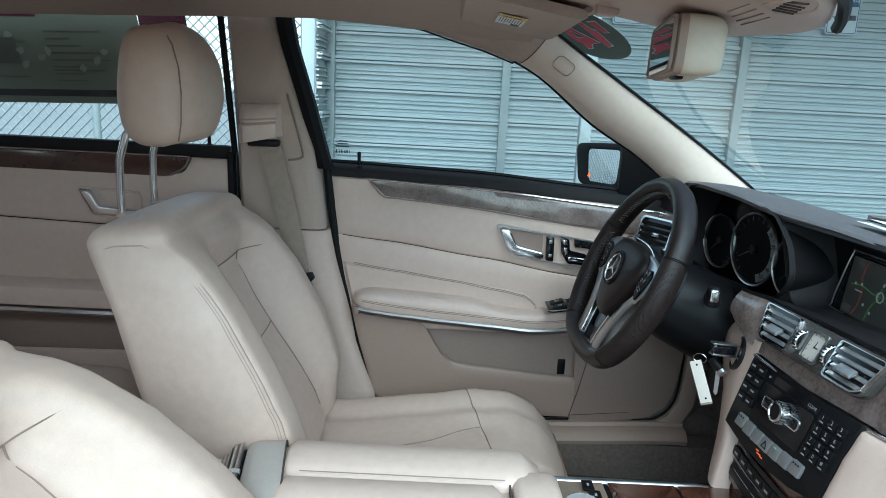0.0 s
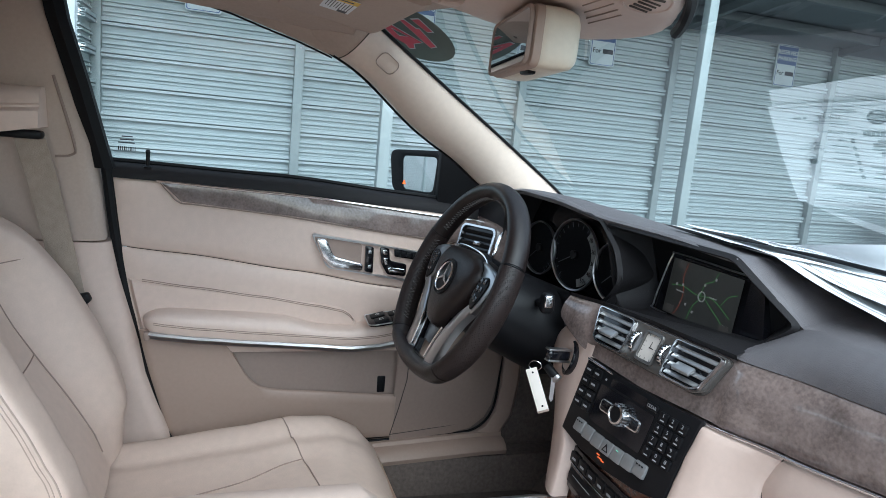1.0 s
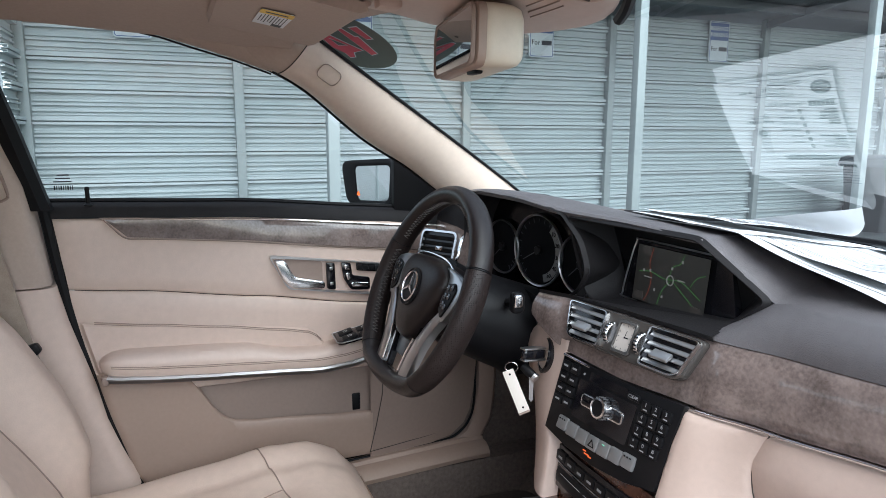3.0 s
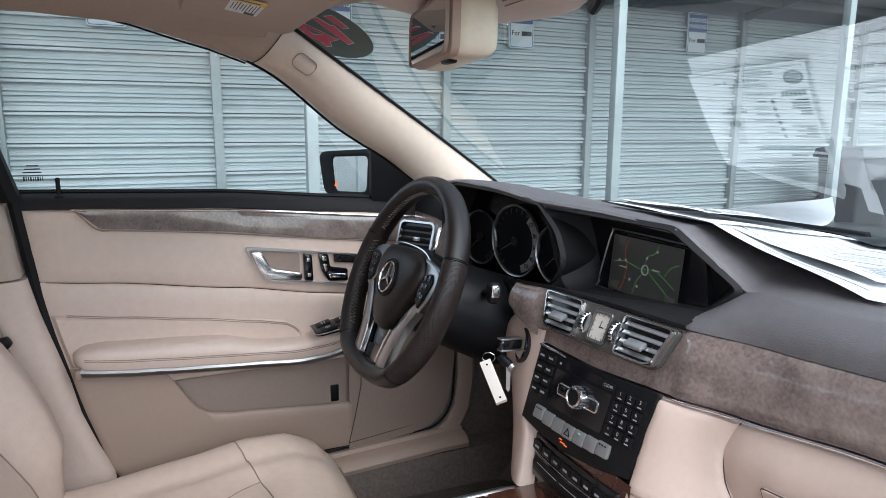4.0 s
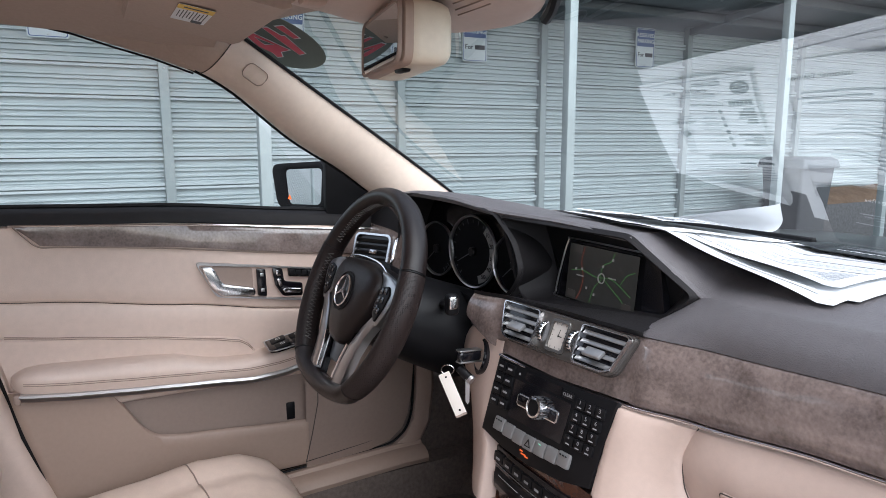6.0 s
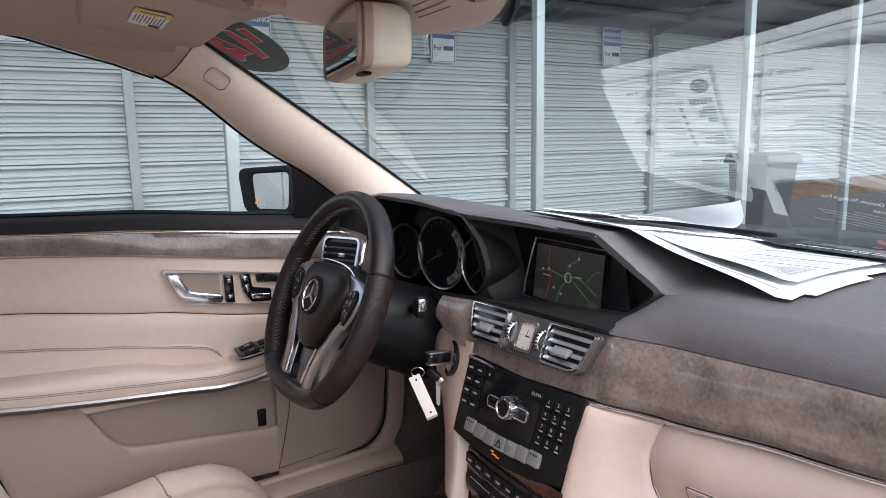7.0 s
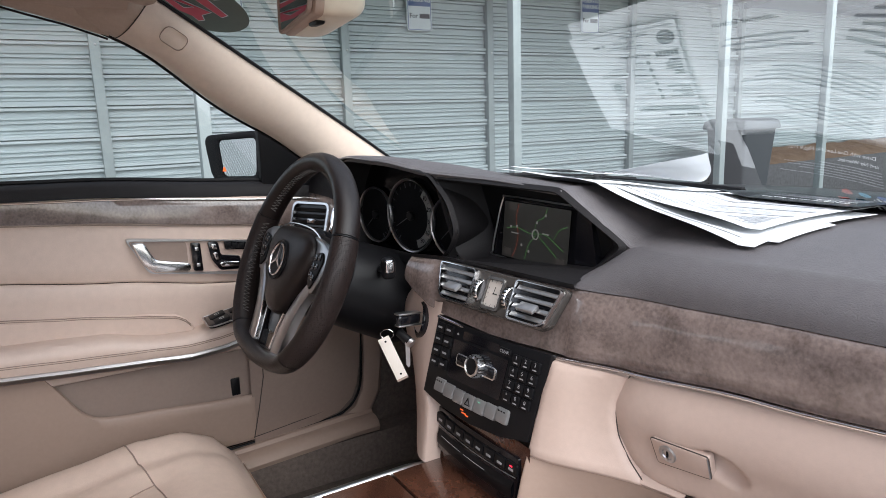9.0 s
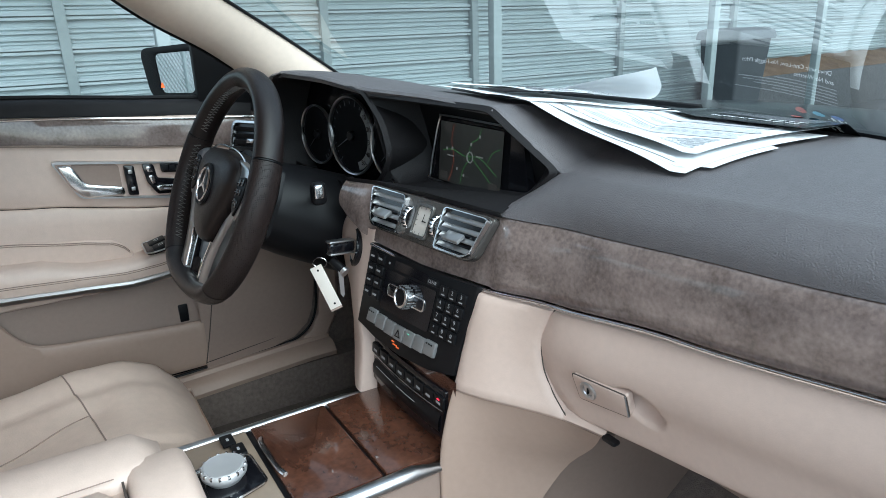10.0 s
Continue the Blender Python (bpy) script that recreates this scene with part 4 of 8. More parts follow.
def glass_shape(poly, d, grow):
    """A flat cut-out lying d inside the windshield, its outline pushed out by grow."""
    area = sum(poly[k - 1][0] * poly[k][1] - poly[k][0] * poly[k - 1][1] for k in range(len(poly)))
    pts = [Vector(p) for p in (poly if area > 0 else poly[::-1])]
    bm = bmesh.new()
    ring = []
    for k, p in enumerate(pts):
        a, b = (p - pts[k - 1]).normalized(), (pts[(k + 1) % len(pts)] - p).normalized()
        n1, n2 = Vector((a.y, -a.x)), Vector((b.y, -b.x))
        q = p + (n1 + n2) * (grow / max(0.35, 1 + n1.dot(n2)))
        ring.append(bm.verts.new(on_glass(q.x, q.y, d)))
    bm.faces.new(ring)
    return thick(bm, 0.0003)


ONE_STEM = [(-0.576, 0.593), (-0.564, 0.602), (-0.560, 0.629), (-0.553, 0.634), (-0.564, 0.679), (-0.581, 0.671)]
ONE_FLAG = [(-0.547, 0.612), (-0.526, 0.624), (-0.529, 0.659), (-0.544, 0.650)]
FOUR = [(-0.627, 0.560), (-0.612, 0.572), (-0.585, 0.653), (-0.609, 0.640), (-0.619, 0.646), (-0.631, 0.637), (-0.628, 0.626), (-0.636, 0.600)]
for shape in (ONE_STEM, ONE_FLAG, FOUR):
    part("outline", glass_shape(shape, 0.0052, 0.0008), SIGN_WHITE, st, "pale outline of a numeral")
    part("numeral", glass_shape(shape, 0.0060, -0.0010), STICK_RED, st, "red slanted numeral")
part("outline", glass_shape([(-0.616, 0.588), (-0.600, 0.624), (-0.618, 0.608)], 0.0066, 0.0006), SIGN_WHITE, st)
part("numeral_eye", glass_shape([(-0.616, 0.588), (-0.600, 0.624), (-0.618, 0.608)], 0.0072, -0.0010), STICK, st)

# ---- dashboard ----
LIP = ((-0.76, 0.915, 1.020), (-0.60, 0.893, 1.055), (-0.46, 0.870, 1.068), (-0.34, 0.895, 1.062), (-0.232, 0.933, 1.044), (-0.08, 0.962, 1.040), (0.07, 0.985, 1.032), (0.13, 1.000, 0.995), (0.19, 1.012, 0.957), (0.26, 1.000, 0.958), (0.50, 1.015, 0.966), (0.76, 1.035, 0.972))


def lip(x):
    return lerp(LIP, x)


def pad_z(x, y):
    ly, lz = lip(x)
    t = min(1.0, max(0.0, (y - ly) / (1.43 - ly)))
    rise = 0.030 * max(0.0, min(1.0, (x - 0.05) / 0.15)) * (1 - (1 - t) ** 4)
    e = t * t * (3 - 2 * t)
    return lz + (0.978 - lz) * e + rise * (1 - e * 0.7)


def pad_point(x, v):
    ly, lz = lip(x)
    y1 = glass_y(x, 0.985) - 0.006
    v2 = v ** 1.5
    y = ly + 0.006 + (y1 - ly - 0.006) * v2
    return (x, y, pad_z(x, y))


dash = thing("dashboard", "dark dashboard pad over burl wood and beige lower panels", "dashboard", (0, 1.15, 0.6))
xs = [-0.76 + 1.52 * k / 64 for k in range(65)]
top = [[pad_point(x, v / 30) for v in range(31)] for x in xs]
for x, r in zip(xs, top):
    ly, lz = lip(x)
    r.insert(0, (x, ly, lz - 0.004))
    r.insert(0, (x, ly + 0.004, lz - 0.012))
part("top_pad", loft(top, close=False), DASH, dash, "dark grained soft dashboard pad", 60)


def wood_top(x):
    return lerp(((-0.24, 0.890, 0.890), (-0.134, 0.903, 0.898), (0.0, 0.922, 0.900), (0.155, 0.944, 0.899), (0.26, 0.968, 0.902), (0.48, 0.978, 0.914), (0.76, 0.995, 0.930)), x)


def wood_low(x):
    return lerp(((-0.24, 0.874, 0.848), (-0.19, 0.872, 0.828), (-0.124, 0.877, 0.804), (0.0, 0.893, 0.796), (0.135, 0.912, 0.801), (0.244, 0.950, 0.804), (0.42, 0.964, 0.824), (0.76, 0.985, 0.858)), x)


# passenger side: the pad's face between its crease and the wood
face = []
for x in [0.135 + 0.625 * k / 24 for k in range(25)]:
    (ly, lz), (wy, wz) = lip(max(x, 0.19)), wood_top(x)
    blend = min(1, (x - 0.135) / 0.055)
    ly, lz = ly * blend + 0.990 * (1 - blend), lz * blend + 0.915 * (1 - blend)
    row = [(x, wy + 0.002 + (ly - wy) * t - 0.010 * math.sin(math.pi * t), wz + (lz - wz) * t) for t in (0, 0.15, 0.35, 0.55, 0.75, 0.9, 1.0)]
    face.append(row + [(x, ly + 0.006, pad_z(x, ly + 0.006) if x >= 0.19 else lz)])
part("pad_face", loft(face, close=False), DASH, dash, "", 60)

# instrument hood: a funnel from its rim back to the dial panel
CL = [(-0.575, 0.890, 0.900), (-0.570, 0.885, 0.990), (-0.535, 0.878, 1.050), (-0.46, 0.872, 1.062), (-0.34, 0.897, 1.056), (-0.238, 0.933, 1.038), (-0.170, 0.933, 0.992), (-0.140, 0.930, 0.942), (-0.172, 0.928, 0.900), (-0.212, 0.925, 0.882), (-0.30, 0.922, 0.855), (-0.45, 0.905, 0.838), (-0.55, 0.895, 0.850)]
cl = [Vector(p) for p in round_poly(CL, 0.02, 4)]
cc = Vector((-0.375, 0.0, 0.945))


def inset(ring, c, s, y):
    return [Vector((c.x + (p.x - c.x) * s, y if y is not None else p.y, c.z + (p.z - c.z) * s)) for p in ring]


hood_ring = [p + Vector((0, 0.004, 0)) for p in inset(cl, cc, 1.035, None)]
# The hood's inner shade comes from its near-black colour.
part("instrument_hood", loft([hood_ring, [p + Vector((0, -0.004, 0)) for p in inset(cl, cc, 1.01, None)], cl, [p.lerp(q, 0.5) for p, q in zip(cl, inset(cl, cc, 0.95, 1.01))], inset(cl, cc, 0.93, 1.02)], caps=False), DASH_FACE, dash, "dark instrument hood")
clus = thing("instrument_cluster", "black instrument cluster with three chrome-ringed dials", "instrument cluster", (-0.38, 0.98, 0.85))
part("dial_panel", loft([[Vector((p.x, 0.982 + 0.17 * (p.x + 0.387), p.z)) for p in inset(cl, cc, q, 0.0)] for q in (0.97, 0.96)]), GLOSS_BLACK, clus)
DIAL = mat("dial_face", (0.004, 0.004, 0.005), 0.8, spec=0.1)
DIAL_MARK = mat("dial_marks", (0.06, 0.06, 0.065), 0.7)
for gx, gz, r, big in ((-0.512, 0.931, 0.060, 0), (-0.387, 0.940, 0.0755, 1), (-0.258, 0.930, 0.060, 0)):
    gm = axes((gx, 0.978 + 0.17 * (gx + 0.387), gz), (1, 0.17, 0), (0, 0, 1))
    dial = part("dial", lathe([(r, 0), (r, 0.002), (r * 0.5, 0.0025), (0.001, 0.0025)], 40, gm), DIAL, clus)
    part("ring", lathe([(r * 1.0, 0), (r * 1.045, 0.006), (r * 1.02, 0.010), (r * 0.985, 0.008), (r * 0.98, 0.0)], 48, gm), SATIN, dial, "satin chrome ring")
    band = bmesh.new()
    for k in range(19 if big else 9):
        a = radians(230 - (280 if big else 200) * k / (18 if big else 8)) if big else radians(30 - 90 * k / 8)
        tick = rbox((0.0016, 0.010 if k % 2 == 0 else 0.006, 0.0008), (0, 0, 0), 0)
        bmesh.ops.transform(tick, matrix=gm @ pose(math.cos(a) * r * 0.86, math.sin(a) * r * 0.86, 0.004, 0, 0, math.degrees(a) - 90), verts=tick.verts)
        band = join(band, tick)
    part("scale_marks", band, DIAL_MARK, dial)
    if big:
        part("scale_band", loft([[gm @ Vector((math.cos(radians(a)) * r * q, math.sin(radians(a)) * r * q, 0.0032)) for q in (0.70, 0.92)] for a in range(-75, 60, 8)], close=False), mat("speed_band", (0.16, 0.155, 0.15), 0.6), dial, "grey speed scale")
        for k, n in enumerate(("10", "20", "30", "40", "50")):
            a = radians(40 - 24 * k)
            part("numeral", writing(n, 0.013, gm @ Matrix.Translation((math.cos(a) * r * 0.80, math.sin(a) * r * 0.80, 0.0040)), 0.0002), GLOSS_BLACK, dial)
    part("needle", prism([(-0.0012, 0), (0.0012, 0), (0.0006, r * 0.75), (-0.0006, r * 0.75)], 0.001, gm @ pose(0, 0, 0.006, 0, 0, 130 if not big else 118)), DIAL_MARK, dial)
    part("hub", lathe([(0.010, 0), (0.010, 0.006), (0.008, 0.008), (0.001, 0.008)], 16, gm @ Matrix.Translation((0, 0, 0.003))), BLACK, dial)

# screen surround: a shallow funnel with a pointed passenger end
SC = [(-0.215, 0.936, 1.030), (0.065, 0.982, 1.024), (0.176, 1.006, 0.955), (0.135, 0.986, 0.914), (-0.145, 0.950, 0.888), (-0.165, 0.945, 0.902)]
sc_ = [Vector(p) for p in round_poly(SC, 0.012, 4)]
sq = Vector((-0.012, 0.0, 0.952))
back = [Vector((sq.x + (p.x - sq.x) * 0.86, 1.022 - 0.10 * (p.z - 0.95), sq.z + (p.z - sq.z) * 0.90)) for p in sc_]
# Recess shade of the surround is painted by the same near-black.
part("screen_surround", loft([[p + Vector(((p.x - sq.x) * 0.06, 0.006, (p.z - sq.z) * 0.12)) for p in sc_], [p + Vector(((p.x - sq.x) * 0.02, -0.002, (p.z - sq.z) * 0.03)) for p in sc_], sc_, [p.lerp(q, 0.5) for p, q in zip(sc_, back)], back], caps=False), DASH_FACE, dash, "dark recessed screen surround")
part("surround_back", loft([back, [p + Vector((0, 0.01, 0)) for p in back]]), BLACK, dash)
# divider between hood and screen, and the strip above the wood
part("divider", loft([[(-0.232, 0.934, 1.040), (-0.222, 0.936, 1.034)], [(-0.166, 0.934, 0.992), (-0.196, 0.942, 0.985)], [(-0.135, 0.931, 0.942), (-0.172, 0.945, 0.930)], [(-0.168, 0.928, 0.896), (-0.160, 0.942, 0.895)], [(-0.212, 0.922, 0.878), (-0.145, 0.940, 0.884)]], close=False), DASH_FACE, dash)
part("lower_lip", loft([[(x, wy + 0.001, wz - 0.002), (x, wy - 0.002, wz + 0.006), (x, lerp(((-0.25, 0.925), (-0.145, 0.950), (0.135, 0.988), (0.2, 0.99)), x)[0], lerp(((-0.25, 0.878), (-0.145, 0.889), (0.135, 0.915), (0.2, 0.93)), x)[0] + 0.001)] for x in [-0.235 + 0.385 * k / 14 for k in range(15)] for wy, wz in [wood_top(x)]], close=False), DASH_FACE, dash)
# display
SA, SB, SCC, SD = Vector((-0.112, 1.018, 1.000)), Vector((0.110, 1.018, 1.000)), Vector((0.110, 1.010, 0.897)), Vector((-0.132, 1.008, 0.897))
scr = thing("navigation_screen", "dashboard navigation screen showing a dim road map", "screen", (0, 1.01, 0.9))
part("display", loft([[SA + Vector((0, -0.004, 0)), SB + Vector((-0.004, -0.004, -0.004)), SCC + Vector((0.02, -0.004, 0)), SD + Vector((0, -0.004, 0))], [SA + Vector((0, 0.01, 0)), SB + Vector((-0.004, 0.01, -0.004)), SCC + Vector((0.02, 0.01, 0)), SD + Vector((0, 0.01, 0))]]), GLOSS_BLACK, scr)
part("rim", tube(smooth_line([SA + Vector((0.20, -0.006, 0.002)), SA + Vector((0.02, -0.006, 0.003)), SA + Vector((0.0, -0.006, -0.004)), SD.lerp(SA, 0.5) + Vector((-0.003, -0.006, 0)), SD + Vector((0.0, -0.006, 0.006)), SD + Vector((0.014, -0.006, -0.002)), SD + Vector((0.24, -0.006, 0.0))], 5), 0.0016, 6), SATIN, scr, "thin chrome rim")
MAPM = axes(SD + Vector((0.118, -0.0052, 0.0505)), (1, 0, 0), (0.02, 0.10, 1))
MAP_BG = glow_mat("map_background", (0.05, 0.047, 0.04), 0.06)
MAP_GREEN, MAP_RED, MAP_WHITE = glow_mat("map_green", (0.07, 0.26, 0.06), 0.17), glow_mat("map_red", (0.35, 0.06, 0.03), 0.15), glow_mat("map_white", (0.5, 0.5, 0.48), 0.08)
mp = part("map", prism(rounded(0.170, 0.096, 0.002), 0.0004, MAPM), MAP_BG, scr, "dim map picture")


def road(pts, w, mt, lift):
    line = smooth_line([(x, y, 0) for x, y in pts], 5)
    bm = bmesh.new()
    for a, b in zip(line, line[1:]):
        d = (b - a).normalized()
        s = Vector((-d.y, d.x, 0)) * w * 0.75
        bm.faces.new([bm.verts.new(p) for p in (a - s, b - s, b + s, a + s)])
    bmesh.ops.translate(bm, vec=(0, 0, lift), verts=bm.verts)
    bmesh.ops.transform(bm, matrix=MAPM, verts=bm.verts)
    return part("road", bm, mt, mp)


road([(-0.075, 0.002), (-0.045, 0.006), (-0.01, 0.000), (0.03, 0.002), (0.075, -0.018)], 0.0009, MAP_GREEN, 0.0008)
road([(0.0, 0.002), (0.006, 0.022), (0.022, 0.030), (0.03, 0.046)], 0.0009, MAP_GREEN, 0.0010)
road([(0.004, -0.002), (-0.012, -0.020), (-0.020, -0.045)], 0.0009, MAP_GREEN, 0.0012)
road([(0.01, 0.0), (0.03, -0.012), (0.06, -0.030), (0.07, -0.045)], 0.0009, MAP_GREEN, 0.0014)
road([(-0.045, 0.046), (-0.050, 0.020), (-0.042, -0.005), (-0.046, -0.030), (-0.055, -0.046)], 0.0010, MAP_RED, 0.0009)
road([(0.05, -0.002), (0.062, 0.014), (0.080, 0.022)], 0.0008, MAP_GREEN, 0.0011)
part("cursor", ring_frame([(0.009 * math.cos(a / 12 * math.pi), 0.009 * math.sin(a / 12 * math.pi)) for a in range(24)], [(0.007 * math.cos(a / 12 * math.pi), 0.007 * math.sin(a / 12 * math.pi)) for a in range(24)], 0.0006, MAPM @ Matrix.Translation((0.004, 0.0, 0.0012))), MAP_WHITE, mp)
for x, y in ((-0.062, 0.006), (-0.046, 0.008), (-0.030, -0.022), (0.028, 0.034), (0.006, 0.020), (-0.010, -0.030)):
    part("road_shield", prism(rounded(0.0045, 0.0045, 0.001), 0.0004, MAPM @ Matrix.Translation((x, y, 0.0014))), MAP_WHITE, mp)
for x, y, w in ((0.030, 0.004, 0.018), (-0.050, -0.004, 0.020)):
    part("place_name_bar", prism(rounded(w, 0.0020, 0.0006), 0.0003, MAPM @ Matrix.Translation((x, y, 0.0016))), MAP_WHITE, mp)
for x, y in ((-0.068, -0.038), (-0.060, 0.040), (0.068, -0.036)):
    part("map_button", prism(rounded(0.022, 0.012, 0.002), 0.0004, MAPM @ Matrix.Translation((x, y, 0.0012))), glow_mat("map_button", (0.12, 0.10, 0.09), 0.06), mp)

# wood band with its chrome line
band = []
for x in [-0.235 + 0.995 * k / 60 for k in range(61)]:
    (ty, tz), (by, bz) = wood_top(x), wood_low(x)
    band.append([(x, ty + (by - ty) * t + r + (0.006 if -0.15 < x < 0.158 else -0.006 * math.sin(math.pi * t)), tz + (bz - tz) * t) for t, r in ((0, 0.006), (0.03, 0.001), (0.2, 0), (0.4, 0), (0.6, 0), (0.8, 0), (0.97, 0.001), (1, 0.006))])
# The band's pale grey cast is painted sky glare.
part("wood_band", loft(band, close=False), GLAREWOOD, dash, "glossy burl wood band with grey glare in its colour", 60)
part("wood_end", loft([[Vector(p) for p in band[0]], [Vector(p) + Vector((-0.012, 0.02, 0)) for p in band[0]]], close=False), GLAREWOOD, dash)
part("chrome_line", tube([(x, wood_low(x)[0] - 0.002 + 0.004 * (1 - min(1.0, max(0.0, (x - 0.135) / 0.05))), wood_low(x)[1] - 0.001) for x in [-0.124 + 0.884 * k / 70 for k in range(71)]], 0.0025, 10), CHROME, dash, "chrome line under the wood")

# centre air vents with the clock
vc = Vector((0.006, 0.9155, 0.863))
VM = axes(vc, (0.287, 0.038, -0.002), (0, 0.027, 0.059))
vu = thing("air_vent_unit", "satin metal twin air vents with a small clock between", "air vent", (0, 0.886, 0.81))
part("vent_plate", prism(round_poly([(-0.142, 0.0335), (0.142, 0.0335), (0.124, -0.027), (0.108, -0.035), (-0.108, -0.035), (-0.124, -0.027)], 0.010, 5), 0.012, VM, 0.003), DARK_SILVER, vu)
for s in (-1, 1):
    shape = [(s * 0.046, 0.029), (s * 0.137, 0.029), (s * 0.120, -0.024), (s * 0.108, -0.031), (s * 0.046, -0.031)]
    cx = s * 0.088
    hole = round_poly(shape, 0.007)
    part("vent_opening", prism(hole, 0.0012, VM @ Matrix.Translation((0, 0, 0.0125))), GLOSS_BLACK, vu, "dark vent opening")
    rim_in = [(cx + (x - cx) * 0.965, (y + 0.001) * 0.94) for x, y in hole]
    part("vent_rim", ring_frame([(cx + (x - cx) * 1.02, y * 1.035) for x, y in hole], rim_in, 0.009, VM @ Matrix.Translation((0, 0, 0.012)), 0.002), CHROME, vu, "chrome vent rim")
    for k in range(4):
        y = 0.019 - 0.0135 * k
        x1 = 0.130 - 0.0045 * k
        sl = rbox((x1 - 0.050, 0.0080, 0.0020), (0, 0, 0), 0.0009)
        bmesh.ops.transform(sl, matrix=VM @ Matrix.Translation((s * (x1 + 0.050) / 2, y, 0.0170)) @ pose(0, 0, 0, -32, 0, 0), verts=sl.verts)
        part("slat", sl, SILVER, vu)
    tab = rbox((0.034, 0.017, 0.006), (0, 0, 0), 0.002)
    bmesh.ops.transform(tab, matrix=VM @ Matrix.Translation((s * 0.086, -0.008, 0.0245)) @ pose(0, 0, 0, -40, 0, 0), verts=tab.verts)
    part("tab", tab, SILVER, vu, "bright metal vent tab")
    tw = part("thumbwheel", lathe([(0.006, -0.004), (0.017, -0.004), (0.019, -0.002), (0.019, 0.002), (0.017, 0.004), (0.006, 0.004)], 24, VM @ Matrix.Translation((s * 0.0325, -0.001, 0.006)) @ pose(0, 0, 0, 0, 90, 0)), CHROME, vu, "ribbed chrome thumbwheel")
    for k in range(7):
        a = radians(35 + 18 * k)
        rb = rbox((0.0068, 0.0022, 0.0016), (0, 0, 0), 0)
        bmesh.ops.transform(rb, matrix=VM @ Matrix.Translation((s * 0.0325, -0.001 + 0.0190 * math.cos(a), 0.006 + 0.0190 * math.sin(a))) @ pose(0, 0, 0, math.degrees(a) - 90, 0, 0), verts=rb.verts)
        part("rib", rb, BLACK, tw)
CLOCKM = VM @ Matrix.Translation((0, -0.001, 0.0122)) @ Matrix.Diagonal((0.86, 0.90, 0.6, 1))
ck = part("clock", ring_frame(rounded(0.047, 0.060, 0.007), rounded(0.037, 0.047, 0.005), 0.007, CLOCKM, 0.002), DARK_SILVER, vu, "rectangular analogue clock in a chrome frame")
CFACE = mat("clock_face", (0.50, 0.46, 0.42), 0.4, vary=0.03)
part("face", prism(rounded(0.039, 0.049, 0.005), 0.001, CLOCKM), CFACE, ck)
for k in range(12):
    a = radians(30 * k)
    rr = 1 / max(abs(math.cos(a)) / 0.021, abs(math.sin(a)) / 0.0155)
    tick = rbox((0.0009, 0.004, 0.0006), (0, 0, 0), 0)
    bmesh.ops.transform(tick, matrix=CLOCKM @ pose(math.sin(a) * rr, math.cos(a) * rr, 0.0014, 0, 0, -30 * k), verts=tick.verts)
    part("hour_mark", tick, INK, ck)
for a, l, w in ((5, 0.012, 0.0014), (92, 0.009, 0.0018)):
    part("pointer", prism([(-w / 2, -0.002), (w / 2, -0.002), (w / 2, l), (-w / 2, l)], 0.0004, CLOCKM @ pose(0, 0, 0.0016, 0, 0, -a)), BLACK, ck)

# driver's side vent and the wood beside it
DV = axes((-0.640, 0.848, 0.915), (0.88, 0.47, 0), (-0.08, 0.30, 0.95))
part("side_wood", loft([[(-0.755, 0.885, 0.968), (-0.755, 0.872, 0.870)], [(-0.70, 0.880, 0.968), (-0.70, 0.866, 0.868)], [(-0.60, 0.878, 0.970), (-0.60, 0.862, 0.866)], [(-0.55, 0.895, 0.955), (-0.56, 0.880, 0.866)]], close=False), GLAREWOOD, dash)
part("side_pad", loft([[(-0.755, 0.915, 1.02), (-0.755, 0.892, 0.995), (-0.755, 0.884, 0.967)], [(-0.60, 0.893, 1.050), (-0.60, 0.882, 1.01), (-0.60, 0.876, 0.969)], [(-0.565, 0.888, 1.040), (-0.562, 0.886, 1.0), (-0.556, 0.892, 0.955)]], close=False), DASH_FACE, dash)
sv = part("side_vent", ring_frame(rounded(0.112, 0.082, 0.014), rounded(0.098, 0.068, 0.011), 0.010, DV @ Matrix.Translation((0, 0, 0.002)), 0.003), CHROME, dash, "chrome-framed driver's air vent")
part("opening", prism(rounded(0.10, 0.07, 0.011), 0.001, DV @ Matrix.Translation((0, 0, 0.0025))), GLOSS_BLACK, sv)
for k in range(4):
    sl = rbox((0.094, 0.010, 0.002), (0, 0, 0), 0.0008)
    bmesh.ops.transform(sl, matrix=DV @ Matrix.Translation((0, 0.022 - 0.0145 * k, 0.007)) @ pose(0, 0, 0, 25, 0, 0), verts=sl.verts)
    part("slat", sl, BLACK, sv)
tab = rbox((0.022, 0.010, 0.008), (0, 0, 0), 0.002)
bmesh.ops.transform(tab, matrix=DV @ Matrix.Translation((0.01, -0.004, 0.012)), verts=tab.verts)
part("tab", tab, CHROME, sv)
part("side_trim", tube(smooth_line([DV @ Vector(p) for p in ((0.074, 0.046, 0.003), (0.068, 0.02, 0.008), (0.066, -0.02, 0.008), (0.060, -0.045, 0.004))], 5), 0.004, 6), CHROME, sv)

# lower dash: column shroud area, knee panel, ignition cheek
part("knee_panel", loft([[(x, 0.915 - 0.02 * (x > -0.3), 0.872), (x, 0.905, 0.82), (x, 0.930, 0.74), (x, 0.985, 0.66), (x, 1.06, 0.62)] for x in (-0.755, -0.62, -0.48, -0.34, -0.215)], close=False), BLACK, dash, "black lower dash panel", 60)
